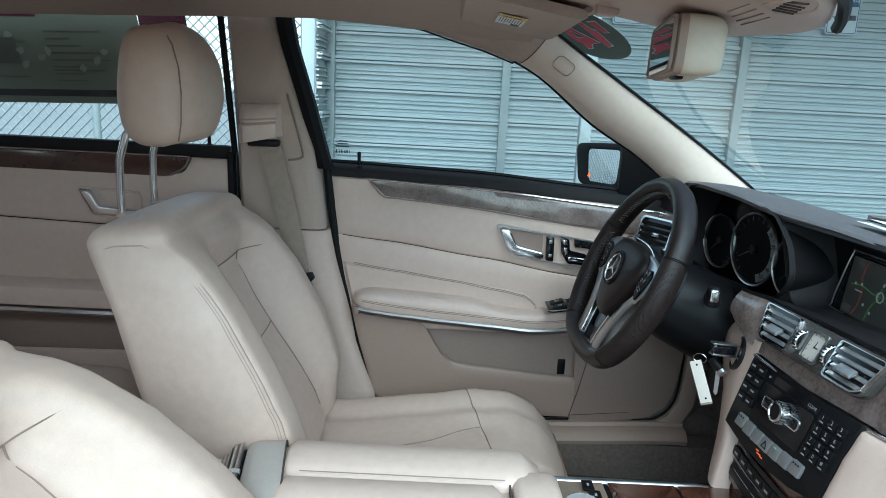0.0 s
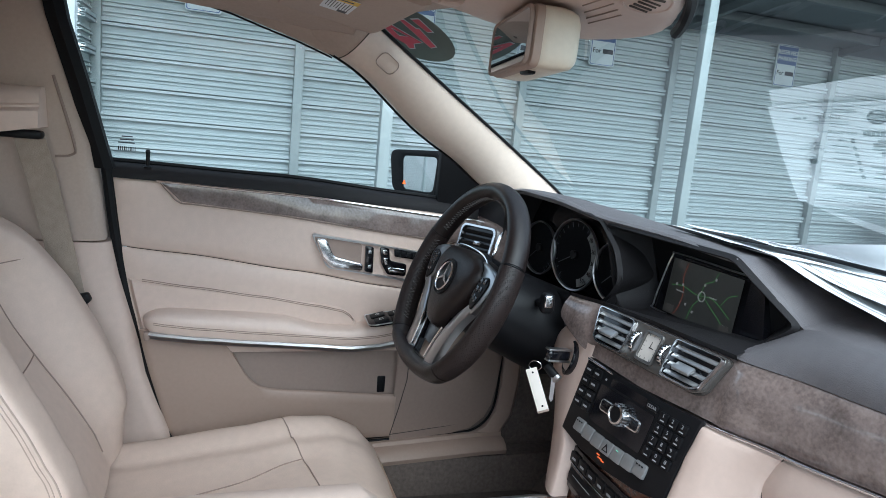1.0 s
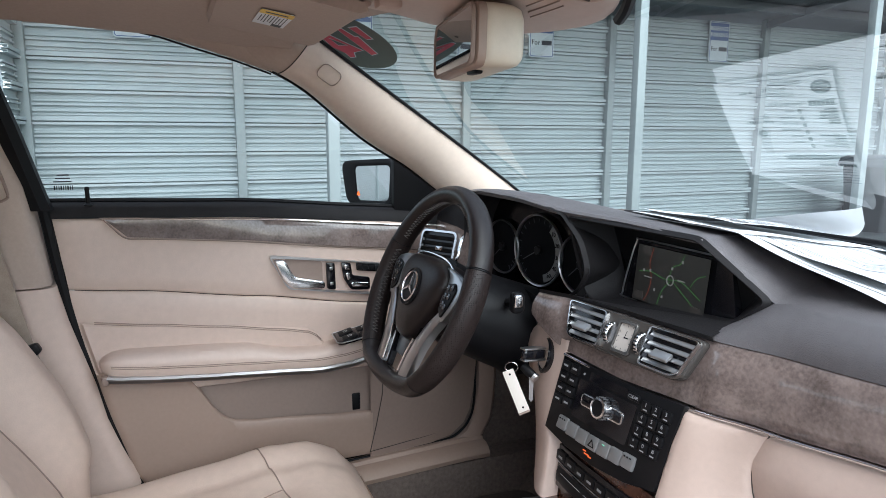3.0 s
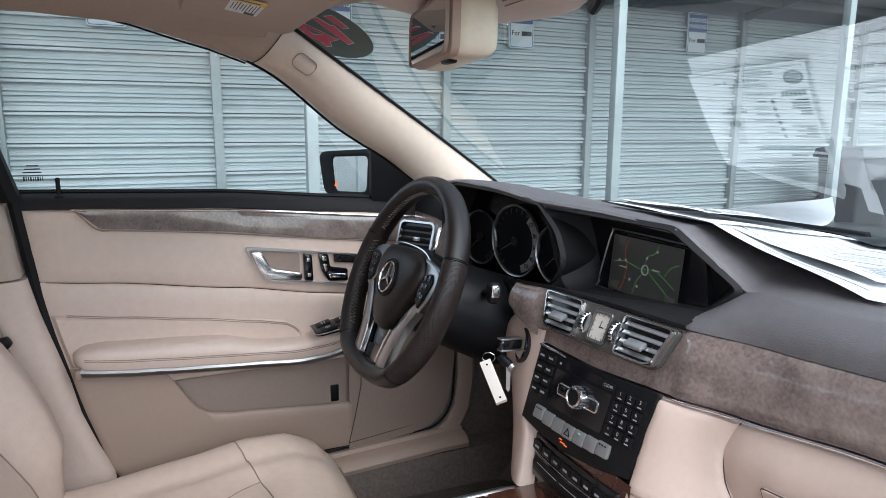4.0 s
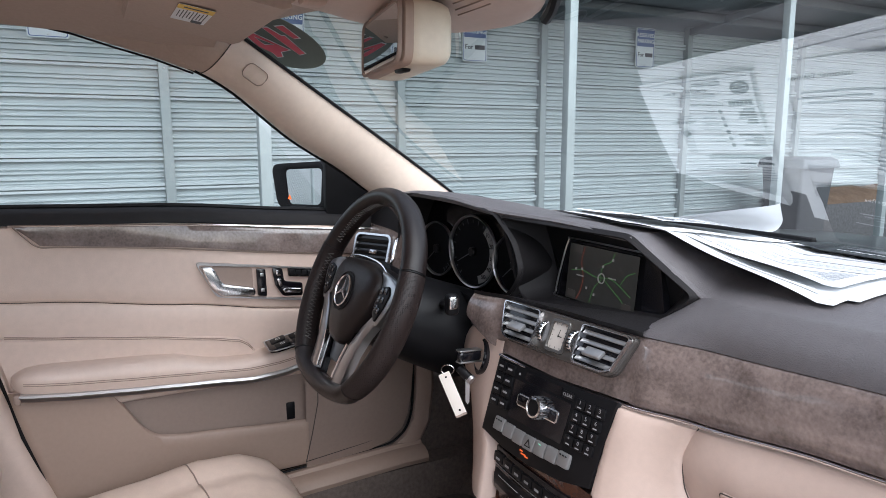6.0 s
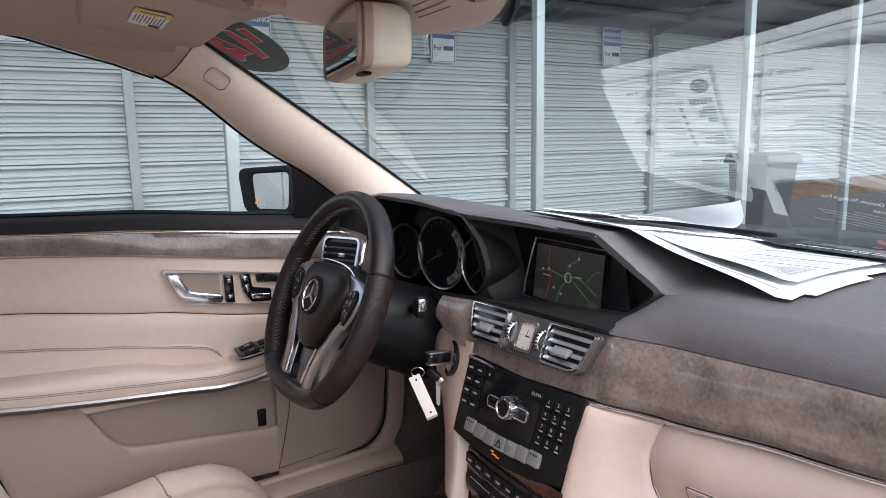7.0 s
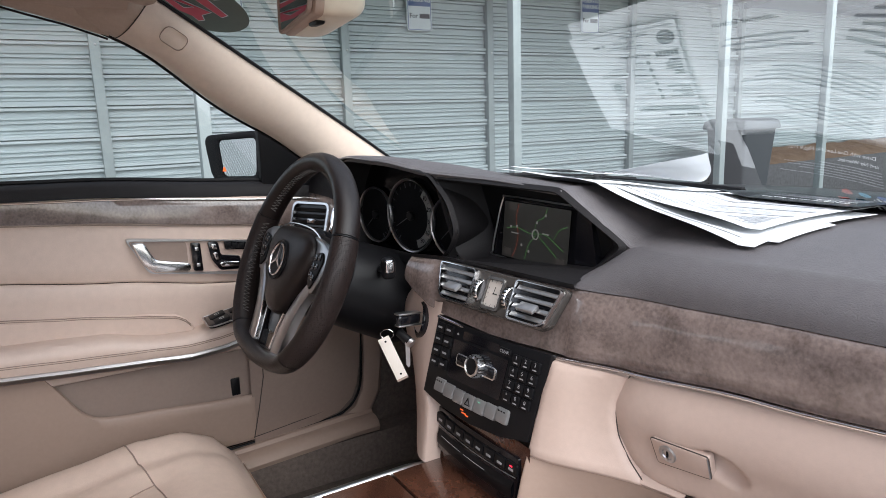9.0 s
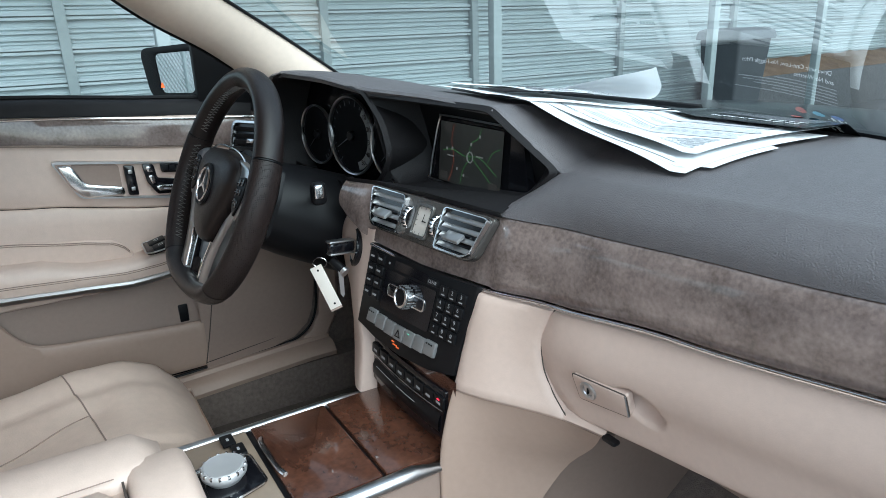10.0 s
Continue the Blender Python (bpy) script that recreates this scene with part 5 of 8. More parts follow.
# Underside: the shade below the dash is painted as darker beige.
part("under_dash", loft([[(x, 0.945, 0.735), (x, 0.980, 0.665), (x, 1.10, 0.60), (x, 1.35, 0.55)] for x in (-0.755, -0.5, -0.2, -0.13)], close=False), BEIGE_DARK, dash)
CHEEK = [(0.826, -0.244, 0.890, 0.884), (0.815, -0.256, 0.889, 0.882), (0.80, -0.266, 0.888, 0.878), (0.78, -0.270, 0.886, 0.873), (0.75, -0.264, 0.884, 0.866), (0.73, -0.252, 0.881, 0.861), (0.70, -0.226, 0.876, 0.854), (0.672, -0.210, 0.870, 0.848), (0.645, -0.199, 0.866, 0.846), (0.60, -0.181, 0.856, 0.842), (0.56, -0.167, 0.846, 0.836), (0.545, -0.163, 0.844, 0.834)]
part("cheek", loft([[(xl - 0.004, yl + 0.05, z), (xl, yl + 0.010, z), (xl + 0.005, yl, z)] + [(xl + 0.005 + (xr - xl - 0.005) * u, yl + (yr - yl) * u - 0.004 * math.sin(math.pi * u), z) for u in (0.25, 0.5, 0.75, 0.94)] + [(xr, yr + 0.003, z), (xr + 0.003, yr + 0.03, z)] for z, xl, yl, yr in CHEEK for xr in [-0.125 if z > 0.665 else -0.113]], close=False), BEIGE_PLASTIC, dash, "beige panel round the ignition switch", 60)
part("ignition_switch", lathe([(0.030, -0.006), (0.034, 0.002), (0.034, 0.006), (0.029, 0.008), (0.026, 0.001), (0.001, 0.0)], 32, axes((-0.183, 0.880, 0.782), (0.95, -0.31, 0), (0, 0.24, 0.96))), GLOSS_BLACK, dash, "round black ignition switch")
part("light_knob", lathe([(0.010, 0), (0.010, 0.004), (0.001, 0.004)], 16, axes((-0.33, 0.918, 0.84), (1, 0, 0), (0, 0, 1))), BLACK, dash)

# beige flanks of the centre stack and the glovebox
SEAM = ((0.655, 0.282, 0.946), (0.662, 0.276, 0.945), (0.681, 0.253, 0.945), (0.709, 0.234, 0.944), (0.737, 0.2285, 0.944), (0.754, 0.229, 0.946), (0.780, 0.238, 0.949), (0.802, 0.247, 0.952))
FLANK = ((0.655, 0.130, 0.868), (0.68, 0.131, 0.875), (0.70, 0.132, 0.880), (0.74, 0.134, 0.890), (0.78, 0.138, 0.902), (0.802, 0.141, 0.909))


def flank_row(z, drop=0.0, back=0.0):
    (xa, ya), (xb, yb) = lerp(FLANK, z), lerp(SEAM, z)
    row = [(xa, ya + 0.02 + back, z - drop)]
    for u in (0.0, 0.05, 0.14, 0.28, 0.44, 0.60, 0.76, 0.90, 0.98, 1.0):
        out = 0.010 * math.sin(math.pi * min(1.0, u * 1.6)) * (0.4 + 0.6 * min(1.0, max(0.0, (z - 0.66) / 0.12))) * min(1.0, (0.797 - z) / 0.03) if u < 0.625 else 0.0
        row.append((xa + (xb - xa) * u, ya + (yb - ya) * u - out + back + (0.004 if u in (0.0, 1.0) else 0.0), z - drop))
    row.append((xb + 0.0004, yb + 0.020 + back, z - drop))
    return row


part("right_flank", loft([flank_row(0.797, 0, 0.006)] + [flank_row(0.795 - 0.135 * k / 14) for k in range(15)] + [flank_row(0.655, 0.0, 0.003), flank_row(0.655, 0.003, 0.012), flank_row(0.655, 0.004, 0.06)], close=False), BEIGE_PLASTIC, dash, "beige flank beside the radio", 60)
part("under_strip", loft([[(x, lerp(((0.27, 0.944), (0.33, 0.960), (0.45, 0.99), (0.76, 1.02)), x)[0] + dy, 0.655 + dz) for dy, dz in ((0.02, 0.014), (0.004, 0.008), (0.0, 0.003), (0.003, -0.002), (0.05, -0.006), (0.14, -0.02))] for x in (0.272, 0.29, 0.31, 0.335)], close=False), BEIGE_PLASTIC, dash)
part("latch_bracket", rbox((0.022, 0.012, 0.007), (0.345, 0.962, 0.6575), 0.003), BLACK, dash)
SIDE = [[(0.128, 0.885, 0.6545), (0.1295, 0.872, 0.6545), (0.138, 0.8755, 0.6545), (0.17, 0.892, 0.6545), (0.21, 0.9125, 0.6545), (0.27, 0.9435, 0.6545), (0.330, 0.960, 0.6545)], [(0.128, 0.87, 0.61), (0.1295, 0.858, 0.61), (0.138, 0.859, 0.61), (0.165, 0.885, 0.61), (0.20, 0.915, 0.61), (0.25, 0.955, 0.60), (0.288, 0.988, 0.602)], [(0.128, 0.86, 0.545), (0.130, 0.846, 0.545), (0.139, 0.847, 0.545), (0.158, 0.875, 0.545), (0.18, 0.91, 0.54), (0.215, 0.955, 0.535), (0.236, 0.982, 0.535)], [(0.140, 0.85, 0.42), (0.143, 0.84, 0.42), (0.150, 0.842, 0.42), (0.162, 0.87, 0.42), (0.178, 0.90, 0.42), (0.195, 0.925, 0.42), (0.205, 0.94, 0.42)], [(0.150, 0.84, 0.22), (0.155, 0.835, 0.22), (0.168, 0.84, 0.22), (0.172, 0.86, 0.22), (0.178, 0.88, 0.22), (0.183, 0.90, 0.22), (0.188, 0.92, 0.22)]]
# The shade under the dash overhang is put into this panel's colour.
part("side_panel", loft([smooth_line(r, 4) for r in smooth_rows(SIDE, 4)], close=False), BEIGE_LOW, dash, "beige side of the console darkened for shade", 60)
# Tunnel side gets little light; that shade is in its darker beige.
part("tunnel_carpet", loft([[(0.24, 0.985, 0.645), (0.28, 1.10, 0.63), (0.29, 1.40, 0.60)], [(0.195, 0.96, 0.50), (0.21, 1.10, 0.48), (0.22, 1.40, 0.45)], [(0.180, 0.88, 0.22), (0.19, 1.1, 0.22), (0.20, 1.4, 0.22)]], close=False), BEIGE_DARK, dash, "tunnel side in beige darkened for shade")
part("left_kick", loft([[(-0.150, 0.88, 0.66), (-0.152, 0.98, 0.64), (-0.155, 1.2, 0.60)], [(-0.150, 0.86, 0.55), (-0.155, 0.98, 0.50), (-0.16, 1.2, 0.45)], [(-0.165, 0.85, 0.22), (-0.17, 0.98, 0.22), (-0.18, 1.2, 0.22)]], close=False), CARPET, dash, "dark carpeted tunnel side")
glove = []
for k in range(25):
    u = k / 24
    row = []
    for t, dy in ((0, 0.012), (0.02, 0.004), (0.06, 0.0), (0.22, -0.008), (0.36, -0.012), (0.50, -0.011), (0.66, -0.004), (0.82, 0.000), (0.94, 0.003), (0.985, 0.007), (1.0, 0.016)):
        dy = dy * min(1.0, 0.35 + u * 4) if dy < 0 else dy
        f = u
        z = 0.798 + 0.060 * f + (0.658 + 0.045 * f - 0.798 - 0.060 * f) * t
        x0 = lerp(SEAM, max(0.655, z - 0.060 * f))[0] + 0.0018
        x = x0 + (0.747 - x0) * u
        by = lerp(((0.22, 0.948), (0.244, 0.950), (0.42, 0.964), (0.76, 0.985)), x)[0]
        row.append((x, by + dy + (0.003 if k == 0 else 0.0), z))
    if k == 0:
        glove.append([(x - 0.010, y + 0.003, z) for x, y, z in row])
    glove.append(row)
gb = thing("glovebox", "closed beige glovebox with a keyed pull handle", "glovebox", (0.45, 0.96, 0.66))
GM = axes((0.364, 0.9475, 0.735), (0.985, 0.06, 0.12), (0, -0.27, 0.96))
GI = GM.inverted()


def bowl_dent(p):
    """Sinks the lid into a finger bowl beside the pull."""
    q = GI @ Vector(p)
    if abs(q.z) > 0.03:
        return p
    a, b = (q.x - 0.031) / (0.027 if q.x > 0.031 else 0.040), (q.y + 0.0125 + 0.25 * (q.x - 0.031)) / 0.0195
    r = a * a + b * b
    return Vector(p) - GM.col[2].to_3d() * 0.015 * (1 - r) ** 0.7 if r < 1 else p


lid_rows = [smooth_line(r, 7) for r in smooth_rows(glove[1:], 5)]
part("lid", loft([smooth_line(glove[0], 7)] + [[bowl_dent(p) for p in r] for r in lid_rows], close=False), BEIGE_PLASTIC, gb, "", 60)
hd = part("glovebox_handle", prism(round_poly([(-0.066, 0.0085), (0.0150, 0.0040), (0.0120, -0.0268), (-0.064, -0.0275)], 0.004), 0.013, GM @ Matrix.Translation((0, 0, -0.0100)), 0.0012), BEIGE_PLASTIC, gb, "beige pull with a lock")
part("pull_gap", tube([GM @ Vector((x, y, 0.0012)) for x, y in round_poly([(-0.0668, 0.0093), (0.0156, 0.0048), (0.0126, -0.0276), (-0.0648, -0.0283)], 0.0045)], 0.0009, 5, closed=True), STITCH_DARK, gb, "dark gap round the pull")
part("pull_edge", tube([GM @ Vector((0.0146, 0.0032, 0.0026)), GM @ Vector((0.0117, -0.0258, 0.0026))], 0.0010, 6), SATIN, hd)
lk = part("lock", lathe([(0.0125, 0), (0.0125, 0.0015), (0.0110, 0.0028), (0.0075, 0.0022), (0.0066, 0.0008), (0.001, 0.0008)], 28, GM @ Matrix.Translation((-0.0440, -0.0085, 0.0026))), SATIN, hd, "round metal lock")
part("keyway", rbox((0.002, 0.002, 0.008), tuple((GM @ Vector((-0.0440, -0.0085, 0.0040)))), 0), BLACK, lk)
part("seam", tube(smooth_line([(x + 0.001, y + 0.0045, z) for z, x, y in SEAM], 6), 0.0010, 6), STITCH_DARK, dash, "dark joint beside the lid")
# Darker beige paints the shade beneath the glovebox.
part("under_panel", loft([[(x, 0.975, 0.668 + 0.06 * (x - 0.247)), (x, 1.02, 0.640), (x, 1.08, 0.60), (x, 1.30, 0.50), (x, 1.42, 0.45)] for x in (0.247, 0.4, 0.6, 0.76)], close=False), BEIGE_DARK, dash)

# ---- centre stack ----
radio = thing("car_radio", "black radio panel with a chrome knob and silver buttons", "car radio", (0, 0.87, 0.66))
RM = axes((0, 0.8735, 0.731), (1, 0.10, 0), (0, 0.26, 1))
RO = [(-0.124, 0.077), (-0.06, 0.0735), (0.011, 0.072), (0.08, 0.0735), (0.146, 0.077), (0.128, -0.058), (0.07, -0.071), (0.0, -0.076), (-0.07, -0.072), (-0.131, -0.060)]
part("panel", prism(RO, 0.014, RM @ Matrix.Translation((0, 0, -0.014)), 0.002), BLACK, radio)
part("slot", prism(rounded(0.088, 0.014, 0.003), 0.0006, RM @ Matrix.Translation((-0.005, 0.058, 0.0))), GLOSS_BLACK, radio, "gloss black disc slot")
part("centre_plate", prism(round_poly([(-0.070, 0.047), (0.064, 0.047), (0.058, -0.018), (-0.072, -0.018)], 0.004), 0.0010, RM), GLOSS_BLACK, radio)


def key(w, h, at, mt, d=0.004, r=0.002, name="button", label="", bevel=0.001):
    return part(name, prism(rounded(w, h, r), d, RM @ Matrix.Translation((at[0], at[1], 0.0)), bevel), mt, radio, label)


key(0.098, 0.021, (-0.006, 0.0175), CHROME, 0.003, 0.006, "rocker_frame", "chrome rocker frame")
for s in (-1, 1):
    key(0.043, 0.016, (-0.006 + s * 0.0245, 0.0175), GLOSS_BLACK, 0.0045, 0.004, "rocker", "black rocker key")
kn = part("volume_knob", lathe([(0.017, 0), (0.0175, 0.012), (0.0165, 0.015), (0.0135, 0.016), (0.0125, 0.0135), (0.001, 0.013)], 32, RM @ Matrix.Translation((0.0, 0.0195, 0.002))), CHROME, radio, "knurled chrome volume knob")
part("cap", lathe([(0.0125, 0), (0.0122, 0.0012), (0.001, 0.0012)], 24, RM @ Matrix.Translation((0, 0.0195, 0.0152))), BLACK, kn)
for k in range(20):
    a = radians(18 * k)
    rb = rbox((0.0012, 0.0018, 0.010), (0, 0, 0), 0)
    bmesh.ops.transform(rb, matrix=RM @ pose(math.cos(a) * 0.0176, 0.0195 + math.sin(a) * 0.0176, 0.0085, 0, 0, math.degrees(a) + 90), verts=rb.verts)
    part("rib", rb, SATIN, kn)
MARK = mat("key_lettering", (0.30, 0.30, 0.31), 0.6)


def mark(text, at, size=0.006, lift=0.0044):
    part("lettering", writing(text, size, RM @ Matrix.Translation((at[0], at[1], lift)), 0.0001), MARK, radio)


for r, row in enumerate(("123", "456", "789", "*0#")):
    for c, ch in enumerate(row):
        x, y = 0.0825 + 0.0200 * c - 0.0026 * r, 0.0520 - 0.0195 * r
        key(0.0175, 0.0155, (x, y), BLACK, 0.004, 0.002)
        mark(ch, (x, y + 0.003), 0.0085)
        part("lettering_bar", prism(rounded(0.008, 0.0018, 0.0005), 0.0002, RM @ Matrix.Translation((x, y - 0.0045, 0.0042))), MARK, radio)
key(0.026, 0.0110, (0.054, 0.0575), BLACK, 0.003)
mark("CLEAR", (0.054, 0.0575), 0.0068, 0.0034)
for r in range(4):
    for c in range(2):
        x, y = -0.1085 + 0.0235 * c - 0.0008 * r, 0.058 - 0.0200 * r
        key(0.0205, 0.0165, (x, y), BLACK, 0.004, 0.002)
        part("lettering_bar", prism(rounded(0.011, 0.0032, 0.0008), 0.0002, RM @ Matrix.Translation((x, y, 0.0042))), MARK, radio)
part("indicator_dot", lathe([(0.002, 0), (0.002, 0.001), (0.0005, 0.001)], 8, RM @ Matrix.Translation((-0.063, 0.057, 0.0002))), MARK, radio)
BTN = mat("grey_button", (0.27, 0.27, 0.27), 0.36, 0.5, vary=0.08)
for k in range(7):
    x = -0.0835 + 0.0262 * k
    bt = part("row_button", prism(round_poly([(-0.0124, 0.011), (0.0124, 0.011), (0.0124, -0.0115), (-0.0124, -0.0115)], 0.003), 0.006, RM @ Matrix.Translation((x, -0.0365 - 0.0040 * (1 - (abs(k - 3) / 3) ** 2), 0)) @ pose(0, 0, 0, -8, 0, 0), 0.002), BTN, radio, "satin grey button")
    c = RM @ Matrix.Translation((x, -0.0365 - 0.0040 * (1 - (abs(k - 3) / 3) ** 2), 0.0066))
    if k == 3:
        part("hazard_triangle", ring_frame([(-0.0075, -0.006), (0.0075, -0.006), (0, 0.0075)], [(-0.0048, -0.0044), (0.0048, -0.0044), (0, 0.0042)], 0.0004, c), BLACK, bt)
    elif k == 4:
        part("lamp", rbox((0.006, 0.0010, 0.0006), tuple((c @ Vector((0, 0.0075, 0.0002)))), 0), glow_mat("green_lamp", (0.25, 0.9, 0.6), 0.4), bt, "lit green lamp")
    elif k in (0, 6):
        for q in (-1, 0, 1):
            part("mark", rbox((0.003, 0.001, 0.002), tuple((c @ Vector((q * 0.006, 0.007, 0)))), 0), BLACK, bt)
ORANGE = glow_mat("orange_lettering", (1.0, 0.16, 0.03), 0.35)
for x, y, w in ((-0.022, -0.0592, 0.008), (-0.016, -0.0632, 0.012), (-0.008, -0.0650, 0.008)):
    part("airbag_lamp_bar", prism(rounded(w, 0.0020, 0.0008), 0.0005, RM @ Matrix.Translation((x, y, 0.0002))), ORANGE, radio, "lit orange warning lettering")

clim = thing("climate_panel", "gloss black climate panel with a row of keys", "climate control", (0, 0.88, 0.56))
CM = axes((0, 0.876, 0.604), (1, 0, 0), (0, 0.012, 0.10))
part("wood_frame", loft([[(x, y, z) for x, y, z in ((-0.122 + q, 0.872, 0.668), (0.138 - q, 0.872, 0.668), (0.132 - q, 0.868 + q * 0.3, 0.545), (-0.116 + q, 0.868 + q * 0.3, 0.545))] for q in (0.0, 0.004)]), WOOD, clim, "brown wood surround")
part("panel", prism(round_poly([(-0.112, 0.040), (-0.05, 0.036), (0.05, 0.036), (0.118, 0.040), (0.116, -0.036), (0.05, -0.046), (-0.04, -0.046), (-0.108, -0.036)], 0.004), 0.014, CM, 0.002), GLOSS_BLACK, clim)
part("bright_line", tube([CM @ Vector((x, 0.008 - 0.006 * (1 - (x / 0.11) ** 2), 0.0150)) for x in [-0.108 + 0.222 * k / 12 for k in range(13)]], 0.0008, 5), SATIN, clim)
for k in range(8):
    x = -0.098 + 0.029 * k
    ky = part("key", prism(rounded(0.0265, 0.018, 0.002), 0.004, CM @ Matrix.Translation((x, 0.021 - 0.004 * (1 - (x / 0.11) ** 2), 0.0135)), 0.001), BLACK, clim)
    part("lettering_bar", prism(rounded(0.012, 0.004, 0.001), 0.0002, CM @ Matrix.Translation((x, 0.019 - 0.004 * (1 - (x / 0.11) ** 2), 0.0176))), MARK, ky)
part("lamp", rbox((0.006, 0.0016, 0.002), tuple(CM @ Vector((0.105, 0.024, 0.0178))), 0.0005), glow_mat("red_lamp", (1.0, 0.01, 0.04), 1.0), clim, "lit red lamp")
part("lower_rocker", loft([[CM @ Vector((x, y + 0.006 * (x / 0.11) ** 2, z)) for y, z in ((-0.004, 0.014), (-0.014, 0.018), (-0.030, 0.017), (-0.036, 0.012))] for x in [-0.104 + 0.214 * k / 12 for k in range(13)]], close=False), BLACK, clim)
for x0, x1 in ((-0.09, -0.03), (-0.02, 0.04)):
    part("rocker_line", tube([CM @ Vector((x, -0.012 + 0.006 * (x / 0.11) ** 2, 0.0182)) for x in (x0, (x0 + x1) / 2, x1)], 0.0006, 4), MARK, clim)

# ---- centre console ----
cons = thing("centre_console", "centre console with burl wood lids between satin rails", "console", (0, 0.45, 0.2))
part("body", loft([[(-0.130, y, 0.20), (-0.128, y, 0.530), (0.132, y, 0.530), (0.150, y, 0.20)] for y in (-0.02, 0.40, 0.856)]), BEIGE_DARK, cons)
part("rear_lid", prism(round_poly([(-0.112, 0.640), (0.112, 0.640), (0.112, 0.764), (-0.112, 0.764)], 0.004), 0.010, Matrix.Translation((0, 0, 0.536)), 0.002), WOOD, cons, "glossy brown burl wood lid")
part("front_lid", prism(round_poly([(-0.112, 0.769), (0.112, 0.769), (0.116, 0.872), (-0.112, 0.872)], 0.004), 0.010, Matrix.Translation((0, 0, 0.536)), 0.002), WOOD, cons, "glossy brown burl wood lid")
part("joint", rbox((0.224, 0.006, 0.004), (0, 0.7665, 0.5375), 0), BLACK, cons)
part("joint", rbox((0.224, 0.007, 0.006), (0, 0.6365, 0.5385), 0), BLACK, cons)
part("lid_pull", tube(smooth_line([(-0.074, 0.6465, 0.5475), (-0.055, 0.6425, 0.549), (0.012, 0.6435, 0.549), (0.032, 0.6485, 0.5475)], 5), 0.0036, 8, flat=(1.2, 0.7)), CHROME, cons, "chrome lid pull")
LEATHERWOOD = mat("console_veneer", (0.17, 0.128, 0.095), 0.3, scale=45, second=(0.27, 0.21, 0.158), coat=0.3, detail=7)
part("control_plate", prism(round_poly([(-0.112, 0.30), (0.112, 0.30), (0.112, 0.632), (-0.112, 0.632)], 0.004), 0.010, Matrix.Translation((0, 0, 0.535)), 0.002), LEATHERWOOD, cons, "grey-brown veneer plate")
for s in (-1, 1):
    w = 0.008 if s < 0 else 0.013
    rows = []
    for k in range(19):
        y = 0.40 + 0.455 * k / 18
        end = max(0.0, (k - 16) / 2)
        q = w * (1 - 0.55 * end)
        xc = s * (0.114 + w) + (0.004 * end * s)
        rows.append([(xc + q * math.cos(a), y, 0.541 + q * (0.62 if s < 0 else 0.8) * math.sin(a) - 0.006 * end) for a in [2 * math.pi * j / 12 for j in range(12)]])
    part("rail", loft(rows), SATIN, cons, "satin metal side rail")
KNOB = mat("turned_silver", (0.62, 0.62, 0.63), 0.30, 0.55, vary=0.05)
ctl = thing("menu_controller", "round silver controller knob on a black plate", "control knob", (0.0, 0.575, 0.545))
CT = Matrix.Translation((0.0, 0.578, 0.546))
part("plate", prism(round_poly([(-0.040, 0.040), (0.036, 0.044), (0.052, -0.004), (0.040, -0.056), (-0.036, -0.056), (-0.048, -0.004)], 0.010), 0.004, CT, 0.001), GLOSS_BLACK, ctl)
part("rim", tube([CT @ Vector((x, y, 0.004)) for x, y in round_poly([(-0.041, 0.041), (0.037, 0.045), (0.053, -0.004), (0.041, -0.057), (-0.037, -0.057), (-0.049, -0.004)], 0.010)], 0.0018, 6, closed=True), CHROME, ctl)
kn = part("knob", lathe([(0.024, 0.0), (0.0265, 0.004), (0.0310, 0.009), (0.0320, 0.014), (0.0315, 0.018), (0.029, 0.0205), (0.0265, 0.0195), (0.0262, 0.0212), (0.018, 0.0208), (0.001, 0.0205)], 40, CT @ Matrix.Translation((-0.004, -0.004, 0.004))), KNOB, ctl, "turned silver knob")
for k in range(16):
    a = radians(22.5 * k)
    rb = rbox((0.003, 0.004, 0.006), (0, 0, 0), 0.001)
    bmesh.ops.transform(rb, matrix=CT @ pose(-0.004 + math.cos(a) * 0.0305, -0.004 + math.sin(a) * 0.0305, 0.0225, 0, 0, math.degrees(a)), verts=rb.verts)
    part("grip", rb, CHROME, kn)
for dx, dy in ((0.022, -0.043), (-0.012, -0.043), (-0.058, 0.030), (-0.090, 0.022)):
    part("button", prism(rounded(0.030, 0.020, 0.003), 0.004, CT @ Matrix.Translation((dx, dy, 0.003)), 0.001), BLACK, ctl)
    part("symbol", prism(rounded(0.008, 0.004, 0.001), 0.0002, CT @ Matrix.Translation((dx, dy, 0.0072))), MARK, ctl)

BRACKET = mat("pale_grey_plastic", (0.44, 0.40, 0.365), 0.5, bump=0.1, scale=900, vary=0.05)
ar = thing("centre_armrest", "padded beige leather centre armrest in sections", "armrest", (0, 0.27, 0.54))


